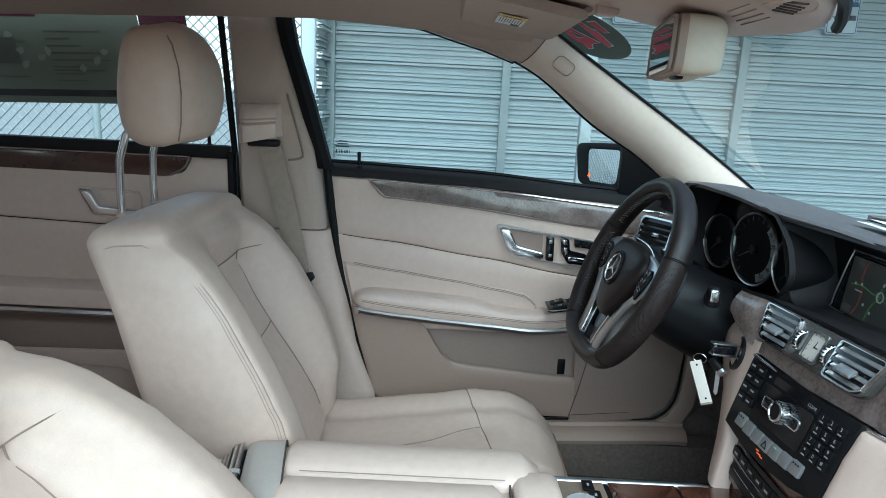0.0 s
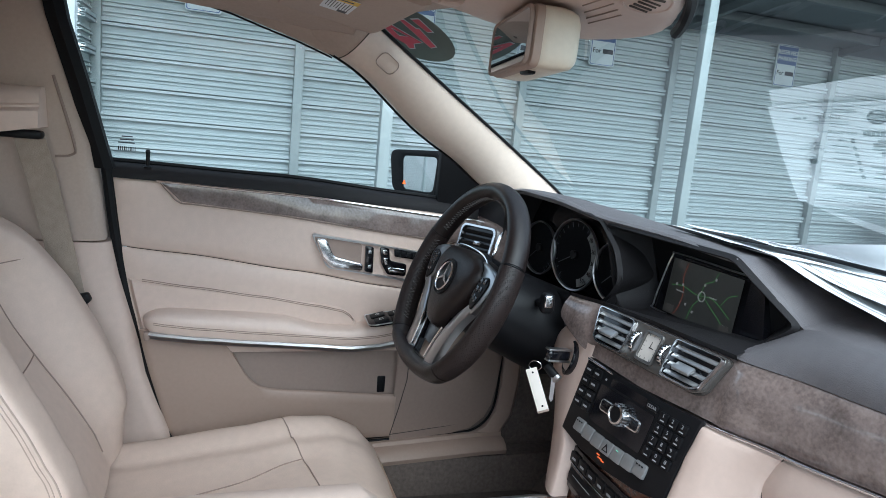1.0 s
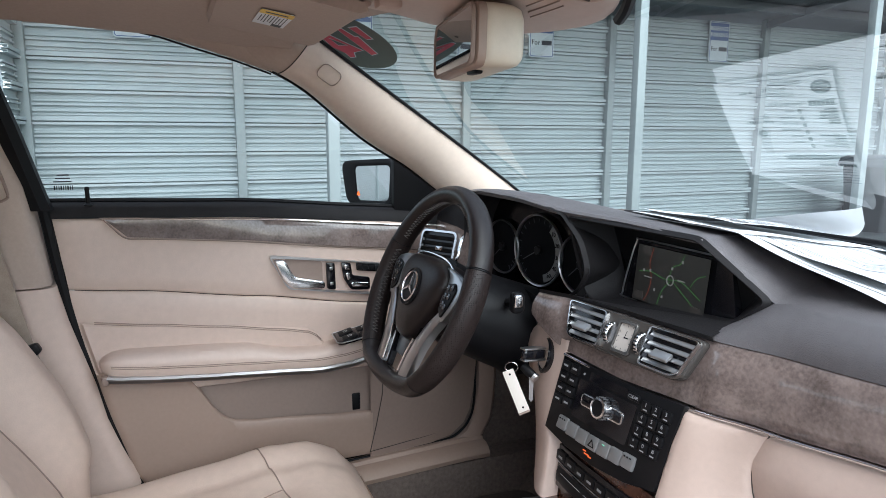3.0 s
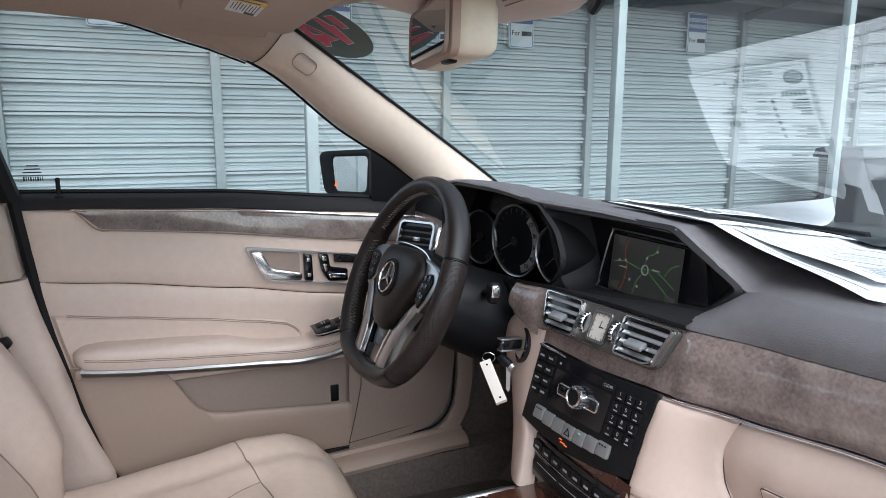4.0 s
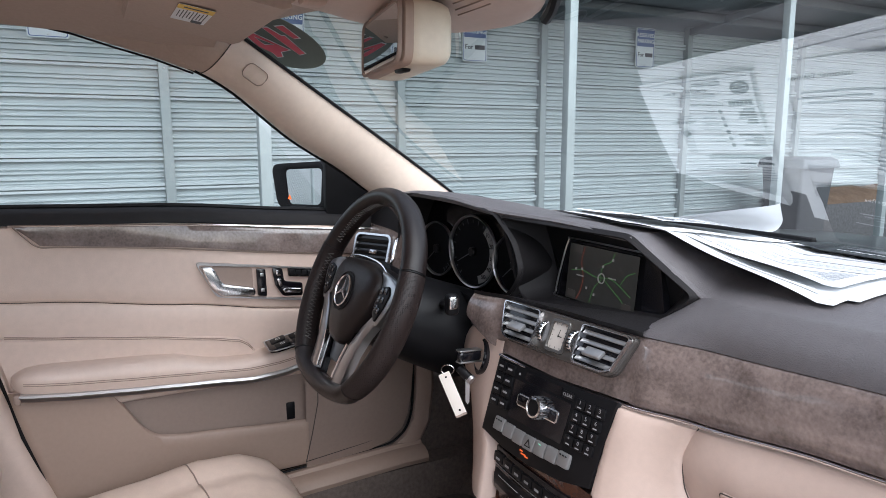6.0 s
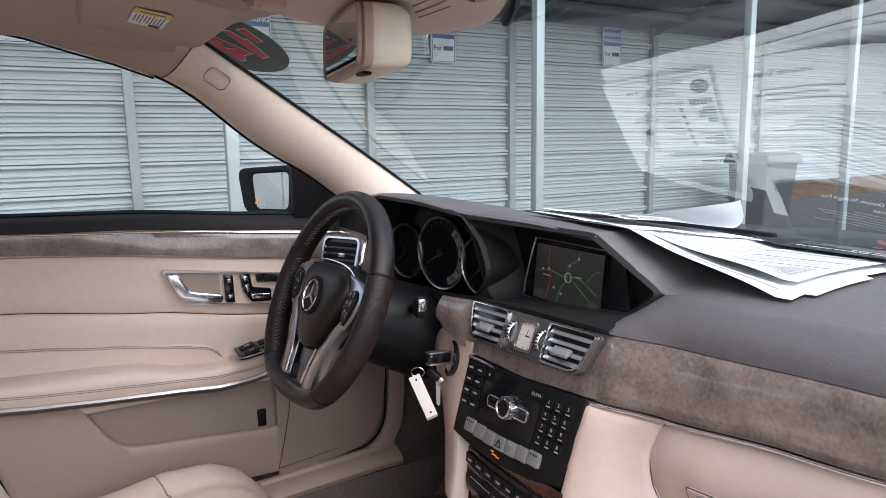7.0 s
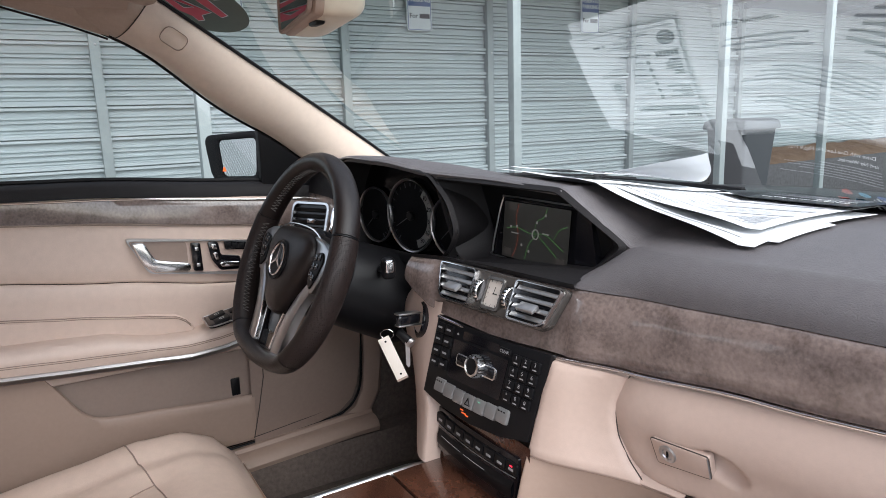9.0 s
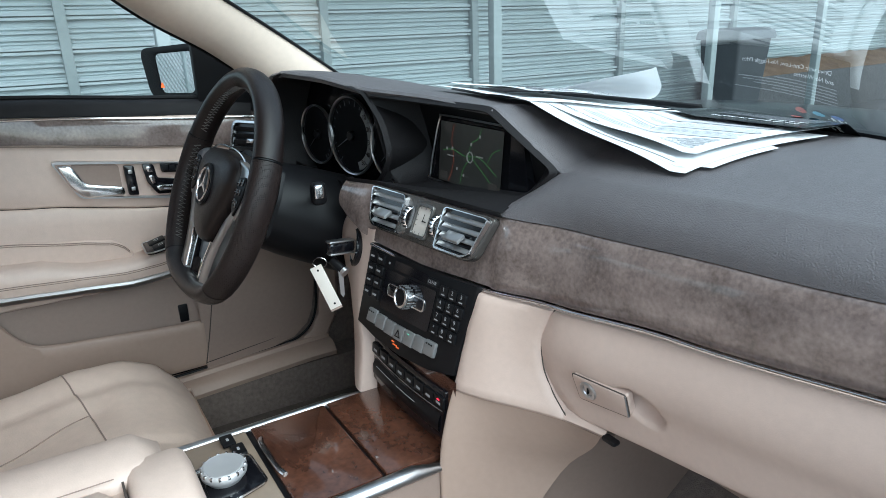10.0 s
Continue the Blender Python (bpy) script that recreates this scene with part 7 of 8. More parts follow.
def car_seat(cx, dy, name, label, recline=0.0, sink=0.0):
    s = thing(name, label, "car seat", (cx, 0.1 + dy, 0.22), "front seats")
    off = Vector((0, dy, 0))

    turn = Matrix.Translation((0, 0.03, 0.58)) @ pose(0, 0, 0, recline) @ Matrix.Translation((0, -0.03, -0.58))

    def put(nm, bm, mt, parent=None, lab="", angle=50):
        if nm == "headrest" or nm == "headrest_seam":
            bmesh.ops.translate(bm, vec=(0, 0, -sink), verts=bm.verts)
        if parent is not None and parent.name.startswith(("backrest", "headrest")) or nm in ("backrest", "headrest", "headrest_post", "post_collar"):
            bmesh.ops.transform(bm, matrix=turn, verts=bm.verts)
        bmesh.ops.translate(bm, vec=off, verts=bm.verts)
        return part(nm, bm, mt, parent or s, lab, angle)
    rings = [back_ring(k / 30, cx) for k in range(31)]
    for a in (12, 25, 40, 55, 70, 82, 90):
        rings.append(back_ring(1.0, cx, 0.042 * (1 - math.cos(radians(a))), 0.036 * math.sin(radians(a))))
    for q, dz in ((0.055, 0.037), (0.066, 0.0375), (0.074, 0.0378)):
        rings.append(back_ring(1.0, cx, q, dz))
    bk = put("backrest", loft(rings), SEAT, None, "beige leather backrest with side bolsters", 60)
    rows = []
    for k in range(33):
        y = -0.04 + 0.670 * k / 32
        row = []
        for j in range(33):
            x = cx - 0.245 + 0.49 * j / 32
            front = max(0, (y - 0.50) / 0.13)
            xx = cx + (x - cx) * (1 - 0.10 * front * front)
            row.append((xx, y, cushion_z(x, y, cx)))
        rows.append(row)
    top = loft(rows, close=False)
    edge = [r[0] for r in rows] + rows[-1][1:] + [r[-1] for r in rows[-2::-1]]
    skirt = loft([[(cx + (p[0] - cx) * q, p[1] - d, z or p[2]) for p in edge] for q, d, z in ((1.0, 0.0, 0), (1.0, 0.0, 0.39), (0.97, 0.01, 0.33), (0.94, 0.03, 0.28))], close=False)
    cu = put("cushion", top, SEAT, None, "beige leather seat cushion", 60)
    put("cushion_skirt", skirt, SEAT)
    put("seat_base", rbox((0.42, 0.46, 0.16), (cx, 0.26, 0.30), 0.02), BEIGE_DARK)
    for q in (-1, 1):
        put("seat_rail", rbox((0.04, 0.56, 0.03), (cx + q * 0.17, 0.25, 0.225), 0.006), BLACK)
    # seams
    def over(pts):
        return [(cx + x, y, cushion_z(cx + x, y, cx) + 0.0008) for x, y, _ in smooth_line([(x, y, 0) for x, y in pts], 8)]
    for q in (-1, 1):
        put("seam", tube([back_front(q * 0.425, t, cx, 0.0006) for t in [0.06 + 0.68 * k / 60 for k in range(61)]], 0.0016, 5), STITCH, bk)
        put("seam", tube([back_front(q * (0.425 + 0.40 * k / 16), 0.74 + 0.035 * k / 16, cx, 0.0008) for k in range(17)], 0.0012, 5), STITCH, bk)
        for d, r in ((0.0, 0.0014), (0.008, 0.0008), (0.014, 0.0008)):
            line = [(cx + q * (back_width(t) + 0.0004), back_profile(t)[0] + side_edge(t) - 0.007 - d, back_profile(t)[2]) for t in [0.03 + 0.93 * k / 50 for k in range(51)]]
            fy, ry, fz = back_profile(1.0)
            line += [(cx + q * 0.2245, fy - 0.020 - d, fz + 0.004 - d), (cx + q * 0.2240, fy - 0.040, fz + 0.010 - d), (cx + q * 0.2233, fy - 0.09, fz + 0.006 - d), (cx + q * 0.2225, ry + 0.036, fz - 0.004 - d)]
            put("piping", tube(line, r, 5), PIPING, bk)
    for t, half in ((0.74, 0.42), (0.42, 0.42)):
        put("seam", tube([back_front(u, t, cx, 0.0006) for u in [-half + 2 * half * k / 30 for k in range(31)]], 0.0014, 5), STITCH, bk)
    put("seam", tube(over([(-0.235, 0.385), (-0.14, 0.408), (-0.052, 0.428), (0.03, 0.438), (0.105, 0.446), (0.20, 0.45)]), 0.0014, 5), STITCH, cu)
    put("seam", tube(over([(-0.052, 0.428), (-0.02, 0.37), (0.012, 0.29), (0.03, 0.20)]), 0.0013, 5), STITCH, cu)
    # headrest on two steel posts
    hr, hb = [], -0.022
    for z, w, f, r in ((1.098, 0.055, -0.185, -0.245), (1.102, 0.082, -0.165, -0.268), (1.125, 0.104, -0.142, -0.290), (1.18, 0.114, -0.128, -0.300), (1.24, 0.114, -0.132, -0.296), (1.285, 0.106, -0.150, -0.288), (1.312, 0.088, -0.172, -0.276), (1.325, 0.055, -0.195, -0.258)):
        ring = []
        m, h = (f + r) / 2 + hb, (f - r) / 2
        for k in range(40):
            a = 2 * math.pi * k / 40
            ca, sa = math.cos(a), math.sin(a)
            ring.append((cx + w * math.copysign(abs(ca) ** 0.62, ca), m + h * math.copysign(abs(sa) ** 0.8, sa), z + 0.010 * (sa > 0) * sa))
        hr.append(ring)
    hd = put("headrest", loft(smooth_rows(hr, 4)), SEAT, None, "padded beige leather headrest", 60)
    for q in (-1, 1):
        put("headrest_seam", tube([(cx + q * w, y + hb, z) for z, w, y in ((1.112, 0.086, -0.172), (1.15, 0.106, -0.158), (1.20, 0.1115, -0.154), (1.25, 0.1105, -0.158), (1.29, 0.101, -0.172), (1.315, 0.080, -0.195))], 0.0014, 5), STITCH, hd)
        put("headrest_post", tube([(cx + q * 0.075, -0.312, 0.93), (cx + q * 0.075, -0.316, 1.00), (cx + q * 0.075, -0.314, 1.07), (cx + q * 0.074, -0.300, 1.12), (cx + q * 0.072, -0.275, 1.15)], 0.0075, 12, up=(1, 0, 0)), CHROME, None, "chrome headrest post")
        put("post_collar", prism(rounded(0.045, 0.026, 0.010), 0.006, Matrix.Translation((cx + q * 0.075, -0.306, 0.962)), 0.002), BEIGE_PLASTIC)
    return s


car_seat(-0.375, 0.0, "car_seat", "driver's beige leather seat with a raised headrest")
car_seat(0.375, 0.03, "car_seat", "passenger's beige leather seat beside the centre armrest", 19.0, 0.08)
bk = thing("belt_buckle", "beige seat belt buckle beside the driver's cushion", "belt buckle", (-0.118, 0.05, 0.4))
part("stalk", rbox((0.022, 0.035, 0.16), (-0.124, 0.00, 0.46), 0.006, 2, pose(0, 0, 0, 12, 0, 0)), BEIGE_DARK, bk)

# rear bench and rear door
bench = thing("rear_bench", "beige leather rear bench seat behind the front seats", "bench seat", (0, -0.8, 0.2))
part("cushion", loft([[(x, -0.95, 0.28), (x, -0.47, 0.28), (x, -0.435 - e, 0.33), (x, -0.425 - e, 0.40), (x, -0.445 - e, 0.46), (x, -0.50 - e, 0.490 - e * 0.5), (x, -0.62, 0.495 - e * 0.5), (x, -0.95, 0.47)] for x, e in ((-0.68, 0.05), (-0.665, 0.02), (-0.62, 0.0), (-0.3, 0.0), (0.0, 0.0), (0.3, 0.0), (0.66, 0.02), (0.68, 0.05))]), BEIGE, bench, "", 60)
part("backrest", loft([[(x, -0.98, 0.45), (x, -0.90, 0.50), (x, -1.08, 0.95), (x, -1.16, 0.98), (x, -1.22, 0.95), (x, -1.10, 0.45)] for x in (-0.68, 0.0, 0.68)]), BEIGE, bench)
part("base", rbox((1.38, 0.56, 0.10), (0, -0.70, 0.26), 0.02), BEIGE_DARK, bench)
rd = thing("rear_car_door", "rear door panel in beige with a dark wood strip", "car door", (-0.8, -0.7, 0.33))


def rx(y, z):
    return lerp(((0.30, -0.745), (0.6, -0.735), (0.8, -0.722), (1.0, -0.722), (1.07, -0.73)), z)[0]


RE = (-1.18, -0.235)
part("outer_skin", rbox((0.06, 0.97, 0.72), (-0.83, -0.71, 0.69), 0.01), CARPAINT, rd)
part("upper_panel", panel(lambda z: RE, lambda y: 1.04, lambda y: 0.855 + 0.03 * (y + 0.6) * -1, rx), BEIGE, rd)
part("middle_panel", panel(lambda z: RE, lambda y: 0.853 + 0.03 * (y + 0.6) * -1, lambda y: 0.60, lambda y, z: rx(y, z) + 0.002), BEIGE, rd)
part("lower_panel", panel(lambda z: RE, lambda y: 0.50 + 0.02 * (y + 0.6), lambda y: 0.33, lambda y, z: rx(y, z) + 0.012, 0.01), BEIGE_PLASTIC, rd)
part("pocket", sheet(lambda u, v: (-0.765, -1.15 + 0.9 * u, 0.63 - 0.18 * v), 6, 3, 0.003), BEIGE_DARK, rd, "dark map pocket")
part("belt_strip", rbox((0.03, 0.96, 0.034), (-0.735, -0.715, 1.056), 0.008), DASH_FACE, rd, "black soft strip under the window")
DARKWOOD = mat("dark_burl_wood", (0.030, 0.013, 0.010), 0.2, scale=55, second=(0.075, 0.034, 0.025), coat=0.6, detail=8)
part("wood_strip", prism(round_poly([(-1.18, 1.040), (-0.330, 1.040), (-0.352, 1.000), (-0.40, 0.988), (-1.18, 0.992)], 0.012), 0.008, axes((-0.724, 0, 0), (0, 1, 0), (0, 0, 1)), 0.003), DARKWOOD, rd, "dark burl wood strip")
part("chrome_line", tube([(-0.715, -1.17, 1.0415), (-0.715, -0.335, 1.0415)], 0.002, 6), CHROME, rd)
part("strip_tip", tube(smooth_line([(-0.714, -0.338, 1.036), (-0.714, -0.352, 1.012), (-0.714, -0.385, 0.992)], 4), 0.003, 6), SATIN, rd)
arm_r = part("armrest", loft([[(-0.73, y, 0.700), (-0.690, y, 0.700), (-0.668, y, 0.688), (-0.662, y, 0.668), (-0.668, y, 0.640), (-0.73, y, 0.632)] for y in (-1.17, -0.9, -0.6, -0.40, -0.36)]), BEIGE, rd)
part("chrome_strip", loft([[(-0.70, y, 0.632), (-0.668, y, 0.633), (-0.664, y, 0.625), (-0.672, y, 0.614), (-0.70, y, 0.612)] for y in (-1.17, -0.8, -0.37)]), CHROME, arm_r, "chrome strip")
RD = axes((-0.719, 0, 0), (0, 1, 0), (0, 0, 1))
RB = [(-0.632, 0.952), (-0.465, 0.945), (-0.462, 0.868), (-0.595, 0.878)]
part("release_bezel", ring_frame(round_poly(RB, 0.012), round_poly([(-0.548 + (y + 0.548) * 0.93, 0.912 + (z - 0.912) * 0.87) for y, z in RB], 0.010), 0.006, RD, 0.002), CHROME, rd, "chrome bezel")
part("release_lever", prism(round_poly([(-0.620, 0.945), (-0.592, 0.943), (-0.572, 0.905), (-0.475, 0.898), (-0.475, 0.880), (-0.582, 0.884)], 0.010), 0.014, RD @ Matrix.Translation((0, 0, 0.003)), 0.004, 3), CHROME, rd, "chrome release lever")
part("lock_knob", lathe([(0.010, 0), (0.009, 0.003), (0.0045, 0.006), (0.0045, 0.034), (0.004, 0.040), (0.001, 0.041)], 12, Matrix.Translation((-0.737, -0.292, 1.070))), BLACK, rd, "black lock pin")
part("front_seal", tube([(-0.735, -0.228, 0.34), (-0.728, -0.228, 0.7), (-0.722, -0.230, 1.06)], 0.012, 8), RUBBER, rd)
pane = part("window_pane", sheet(lambda u, v: (-0.748 + 0.13 * v, -1.18 + 0.95 * u, 1.07 + 0.34 * v), 4, 4), GLASS, rd, "clear window glass")
pane.visible_shadow = False
face_to(pane, (0, -0.3, 1.1))
# price sheet taped to the rear window, seen from its back
ps = thing("window_price_sheet", "backlit olive price sheet with maroon header on the rear window", "paper sheet", (-0.74, -0.75, 1.10))
PS = axes((-0.7215, -0.62, 1.2885), (0.0, 1, 0.035), (0.36, 0, 0.93))
SHEET = thin_mat("backlit_sheet", (0.30, 0.31, 0.25), (0.13, 0.14, 0.095))
MAROON = thin_mat("maroon_print", (0.12, 0.02, 0.045), (0.09, 0.008, 0.028))
part("sheet", prism(rounded(0.46, 0.275, 0.002), 0.0008, PS @ Matrix.Translation((-0.05, 0, 0))), SHEET, ps)
part("second_sheet", prism(rounded(0.115, 0.27, 0.002), 0.0008, PS @ Matrix.Translation((0.2395, 0.0, 0))), MAROON, ps, "dark second sheet")
for x, w in ((-0.12, 0.11), (0.240, 0.11)):
    part("header", prism(rounded(w, 0.05, 0.002), 0.0004, PS @ Matrix.Translation((x, 0.106, 0.0009))), MAROON, ps, "maroon header")
part("dark_bar", prism(rounded(0.45, 0.018, 0.002), 0.0004, PS @ Matrix.Translation((-0.05, -0.110, 0.0009))), BLACK, ps)
rng = random.Random(4)
for k in range(16):
    w = rng.uniform(0.06, 0.17)
    part("print_bar", prism(rounded(w, 0.004, 0.001), 0.0003, PS @ Matrix.Translation((-0.26 + w / 2 + rng.choice((0, 0.2)), 0.055 - 0.0088 * k, 0.0009))), thin_mat("faint_print", (0.16, 0.165, 0.13), (0.12, 0.125, 0.09)) if k == 0 else bpy.data.materials["faint_print"], ps)
for k in range(9):
    part("leaf_mark", prism([(0.012 * rng.uniform(0.5, 1.3) * math.cos(a), 0.008 * math.sin(a)) for a in [2 * math.pi * q / 10 for q in range(10)]], 0.0003, PS @ Matrix.Translation((rng.uniform(-0.2, 0.16), rng.uniform(-0.07, 0.09), 0.0013)) @ pose(0, 0, 0, 0, 0, rng.uniform(0, 90))), bpy.data.materials["pale_leaf_mark"] if k else thin_mat("pale_leaf_mark", (0.42, 0.43, 0.38), (0.30, 0.31, 0.25)), ps)
part("grey_block", prism(rounded(0.13, 0.06, 0.002), 0.0003, PS @ Matrix.Translation((-0.20, 0.0, 0.0012))), bpy.data.materials["faint_print"], ps)

# the closed right rear side and the tail of the cabin
single("wall_right_rear", rbox((0.10, 0.95, 1.05), (0.80, -0.75, 0.85), 0.02), BEIGE, "beige inner side behind the passenger door", "wall", kind="structure")
single("wall_rear", rbox((1.5, 0.08, 1.1), (0, -1.38, 0.80), 0.02), BEIGE_DARK, "taupe panel behind the rear bench", "wall", kind="structure")

# ---- overhead: mirror, console, visor ----
MIRROR_CASE = mat("mirror_case", (0.63, 0.55, 0.44), 0.4, bump=0.1, scale=900, vary=0.04)
rvm = thing("rear_view_mirror", "beige rear-view mirror hanging from the windshield", "rear-view mirror", (0.0, 0.64, 1.25))
MM = axes((-0.022, 0.624, 1.303), (0.989, -0.146, 0), (0, 0.045, 1))
mo = round_poly([(-0.112, 0.038), (0.096, 0.041), (0.102, -0.037), (-0.106, -0.041)], 0.020, 6)
bm = loft([[(x * s, y * s2, z) for x, y in mo] for s, s2, z in ((0.985, 0.99, -0.013), (1.0, 1.01, -0.015), (1.0, 1.02, -0.024), (1.0, 1.02, -0.040), (0.985, 0.98, -0.052), (0.95, 0.90, -0.061), (0.85, 0.75, -0.067), (0.3, 0.3, -0.070))])
bmesh.ops.transform(bm, matrix=MM, verts=bm.verts)
part("case", bm, MIRROR_CASE, rvm, "rounded pale beige case")
bm = loft([[(x * s, y * s2, z) for x, y in mo] for s, s2, z in ((0.95, 0.90, 0.0), (1.0, 1.0, -0.004), (1.0, 1.02, -0.009), (0.995, 1.01, -0.0145))])
bmesh.ops.transform(bm, matrix=MM, verts=bm.verts)
part("front_frame", bm, BEIGE_LOW, rvm, "tan frame round the glass")
part("bezel", ring_frame([(x * 0.99, y * 0.98) for x, y in mo], [(x * 0.95, y * 0.86) for x, y in mo], 0.005, MM, 0.002), BEIGE_DARK, rvm)
part("glass", prism([(x * 0.955, y * 0.87) for x, y in mo], 0.002, MM @ Matrix.Translation((0, 0, 0.0015))), MIRROR, rvm, "mirror glass")
part("toggle", rbox((0.030, 0.012, 0.007), (0.020, 0.634, 1.2625), 0.003), BLACK, rvm)
part("stem", tube([(0.0, 0.685, 1.315), (0.0, 0.70, 1.35), (0.0, 0.685, 1.385)], 0.014, 10), BEIGE_PLASTIC, rvm)
oc = thing("overhead_console", "beige overhead console with slotted speaker vents", "overhead console", (0.0, 0.72, 1.33))
SPAN = ((0.48, 0.215, 1.376), (0.58, 0.215, 1.360), (0.66, 0.213, 1.345), (0.70, 0.208, 1.339), (0.74, 0.188, 1.335), (0.775, 0.146, 1.333), (0.80, 0.102, 1.333), (0.815, 0.066, 1.335), (0.822, 0.034, 1.338))


def under(x, y):
    """Height of the console's underside, turned up towards its sides."""
    h, z = lerp(SPAN, y)
    return z + lerp(((0, -0.001), (0.4, 0), (0.7, 0.002), (0.85, 0.006), (0.95, 0.014), (1.0, 0.024)), min(1.0, abs(x) / h))[0]


rows = []
for y in [0.48 + 0.26 * k / 10 for k in range(10)] + [0.74 + 0.082 * k / 12 for k in range(13)]:
    h, _ = lerp(SPAN, y)
    xs = [h * q for q in (-1.0, -0.975, -0.95, -0.9, -0.85, -0.7, -0.4, 0, 0.4, 0.7, 0.85, 0.9, 0.95, 0.975, 1.0)]
    rows.append([(-h, y, max(under(h, y), min(1.41, glass_z(h, y) - 0.008)))] + [(x, y, under(x, y)) for x in xs] + [(h, y, max(under(h, y), min(1.41, glass_z(h, y) - 0.008)))])
part("cover", loft(rows, close=False), BEIGE_PLASTIC, oc, "", 60)
part("shadow_rim", tube(smooth_line([(h + 0.004, y + 0.006, min(under(h, y) + 0.002, glass_z(h, y + 0.006) - 0.008)) for y, h in ((0.815, 0.066), (0.80, 0.102), (0.775, 0.146), (0.74, 0.188), (0.70, 0.208), (0.66, 0.213))], 5), 0.008, 8), BLACK, oc, "black sensor shroud")
for k in range(4):
    a, b, y = 0.088 - 0.022 * k, 0.148 - 0.016 * k, 0.668 + 0.0155 * k
    part("slot", tube([(a + (b - a) * q, y + 0.002 * q, under(a + (b - a) * q, y) - 0.0002) for q in (0, 0.25, 0.5, 0.75, 1)], 0.0013, 6), BEIGE_DARK, oc)
part("grille_ring", tube([(0.158 + 0.026 * math.cos(a), 0.714 + 0.030 * math.sin(a), under(0.158 + 0.026 * math.cos(a), 0.714 + 0.030 * math.sin(a))) for a in [2 * math.pi * k / 28 for k in range(28)]], 0.0020, 6, closed=True), BEIGE_PLASTIC, oc, "raised ring round the grille")
for k in range(5):
    x = 0.144 + 0.0085 * k
    part("grille_slit", tube([(x, 0.700, under(x, 0.700) - 0.0003), (x - 0.003, 0.714, under(x - 0.003, 0.714) - 0.0003), (x - 0.006, 0.728, under(x - 0.006, 0.728) - 0.0003)], 0.0015, 6), STITCH_DARK, oc)
vis = thing("sun_visor", "folded beige sun visor with a warning label", "sun visor", (-0.32, 0.45, 1.36))
part("board", loft([[(x, y, z) for y, z in ((0.330, 1.384), (0.335, 1.376), (0.44, 1.360), (0.512, 1.347), (0.526, 1.351), (0.523, 1.362), (0.34, 1.394))] for x in (-0.47, -0.45, -0.30, -0.12, -0.10)]), CLOTH, vis)
part("pivot", tube([(-0.46, 0.530, 1.374), (-0.42, 0.530, 1.368), (-0.12, 0.530, 1.366)], 0.006, 8), BEIGE_PLASTIC, vis)
part("clip", rbox((0.03, 0.035, 0.02), (-0.085, 0.550, 1.362), 0.006), BEIGE_PLASTIC, vis)
VL = axes((-0.275, 0.420, 1.3605), (1, 0, 0), (0, -0.986, 0.165))
part("label", prism(rounded(0.125, 0.050, 0.002), 0.0006, VL), PAPER, vis, "white warning label")
part("label_header", prism(rounded(0.030, 0.050, 0.002), 0.0004, VL @ Matrix.Translation((0.047, 0, 0.0006))), mat("yellow_print", (0.72, 0.50, 0.08), 0.6), vis, "yellow label header")
for k in range(9):
    part("label_bar", prism(rounded(0.052 + 0.010 * (k % 3), 0.0014, 0.0004), 0.0002, VL @ Matrix.Translation((-0.008 + 0.003 * (k % 2), 0.019 - 0.0047 * k, 0.0006))), INK, vis)
part("label_title", prism(rounded(0.007, 0.034, 0.001), 0.0002, VL @ Matrix.Translation((0.047, 0, 0.0010))), INK, vis)
part("label_picture", prism(rounded(0.020, 0.016, 0.002), 0.0002, VL @ Matrix.Translation((-0.050, -0.012, 0.0008))), BLACK, vis)
single("header_trim", loft([[(x, y, z) for y, z in ((0.46, 1.440), (0.48, 1.402), (0.56, 1.400), (0.705 - 0.43 * x * x, 1.410 - 0.010 * (x / 0.6) ** 2), (0.725 - 0.43 * x * x, glass_z(x, 0.725 - 0.43 * x * x) - 0.006), (0.725 - 0.43 * x * x, 1.46))] for x in [-0.62 + 1.24 * k / 20 for k in range(21)]]), CLOTH, "beige trim over the windshield", "trim", kind="structure")

# ---- papers on the dashboard ----
def paper(name, label, corners, w, h, m=None, lift=0.003, curl=0.0):
    """A limp sheet hung between four corners: near the cabin right and left, then ahead left and right."""
    a, b, c, d = (Vector(p) for p in corners)

    def at(p, q, up=0.0):
        u, v = p / w, q / h
        f = u * u * (3 - 2 * u) * 0.3 + u * 0.7
        r = a.lerp(b, u).lerp(d.lerp(c, u), v)
        r.z += 0.003 * math.sin(u * 7 + v * 2) * math.sin(v * 5 + 1) - 0.006 * math.sin(math.pi * u) * math.sin(math.pi * v)
        r.z += curl * max(0.0, v - 0.9 * u - 0.25) ** 2
        r.z = max(r.z, pad_z(r.x, r.y) + lift)
        r.z = min(r.z, glass_z(r.x, r.y) - 0.006) + up
        return r
    t = thing(name, label, "paper", tuple(a), "papers on the dashboard")
    part("sheet", thick(sheet(lambda i, j: at(w * i, h * j), 26, 26), 0.0004), m or PAPER, t, angle=80)
    return t, at


def ink_line(t, at, a0, a1, b, th, mt, d=0.0010, name="print_line"):
    n = max(2, int(abs(a1 - a0) / 0.012))
    part(name, loft([[at(a0 + (a1 - a0) * k / n, b, d), at(a0 + (a1 - a0) * k / n, b + th, d)] for k in range(n + 1)], close=False), mt, t)


GREYBAND = mat("grey_print_band", (0.50, 0.51, 0.53), 0.6)
FAINT = mat("faint_grey_print", (0.22, 0.23, 0.25), 0.6)


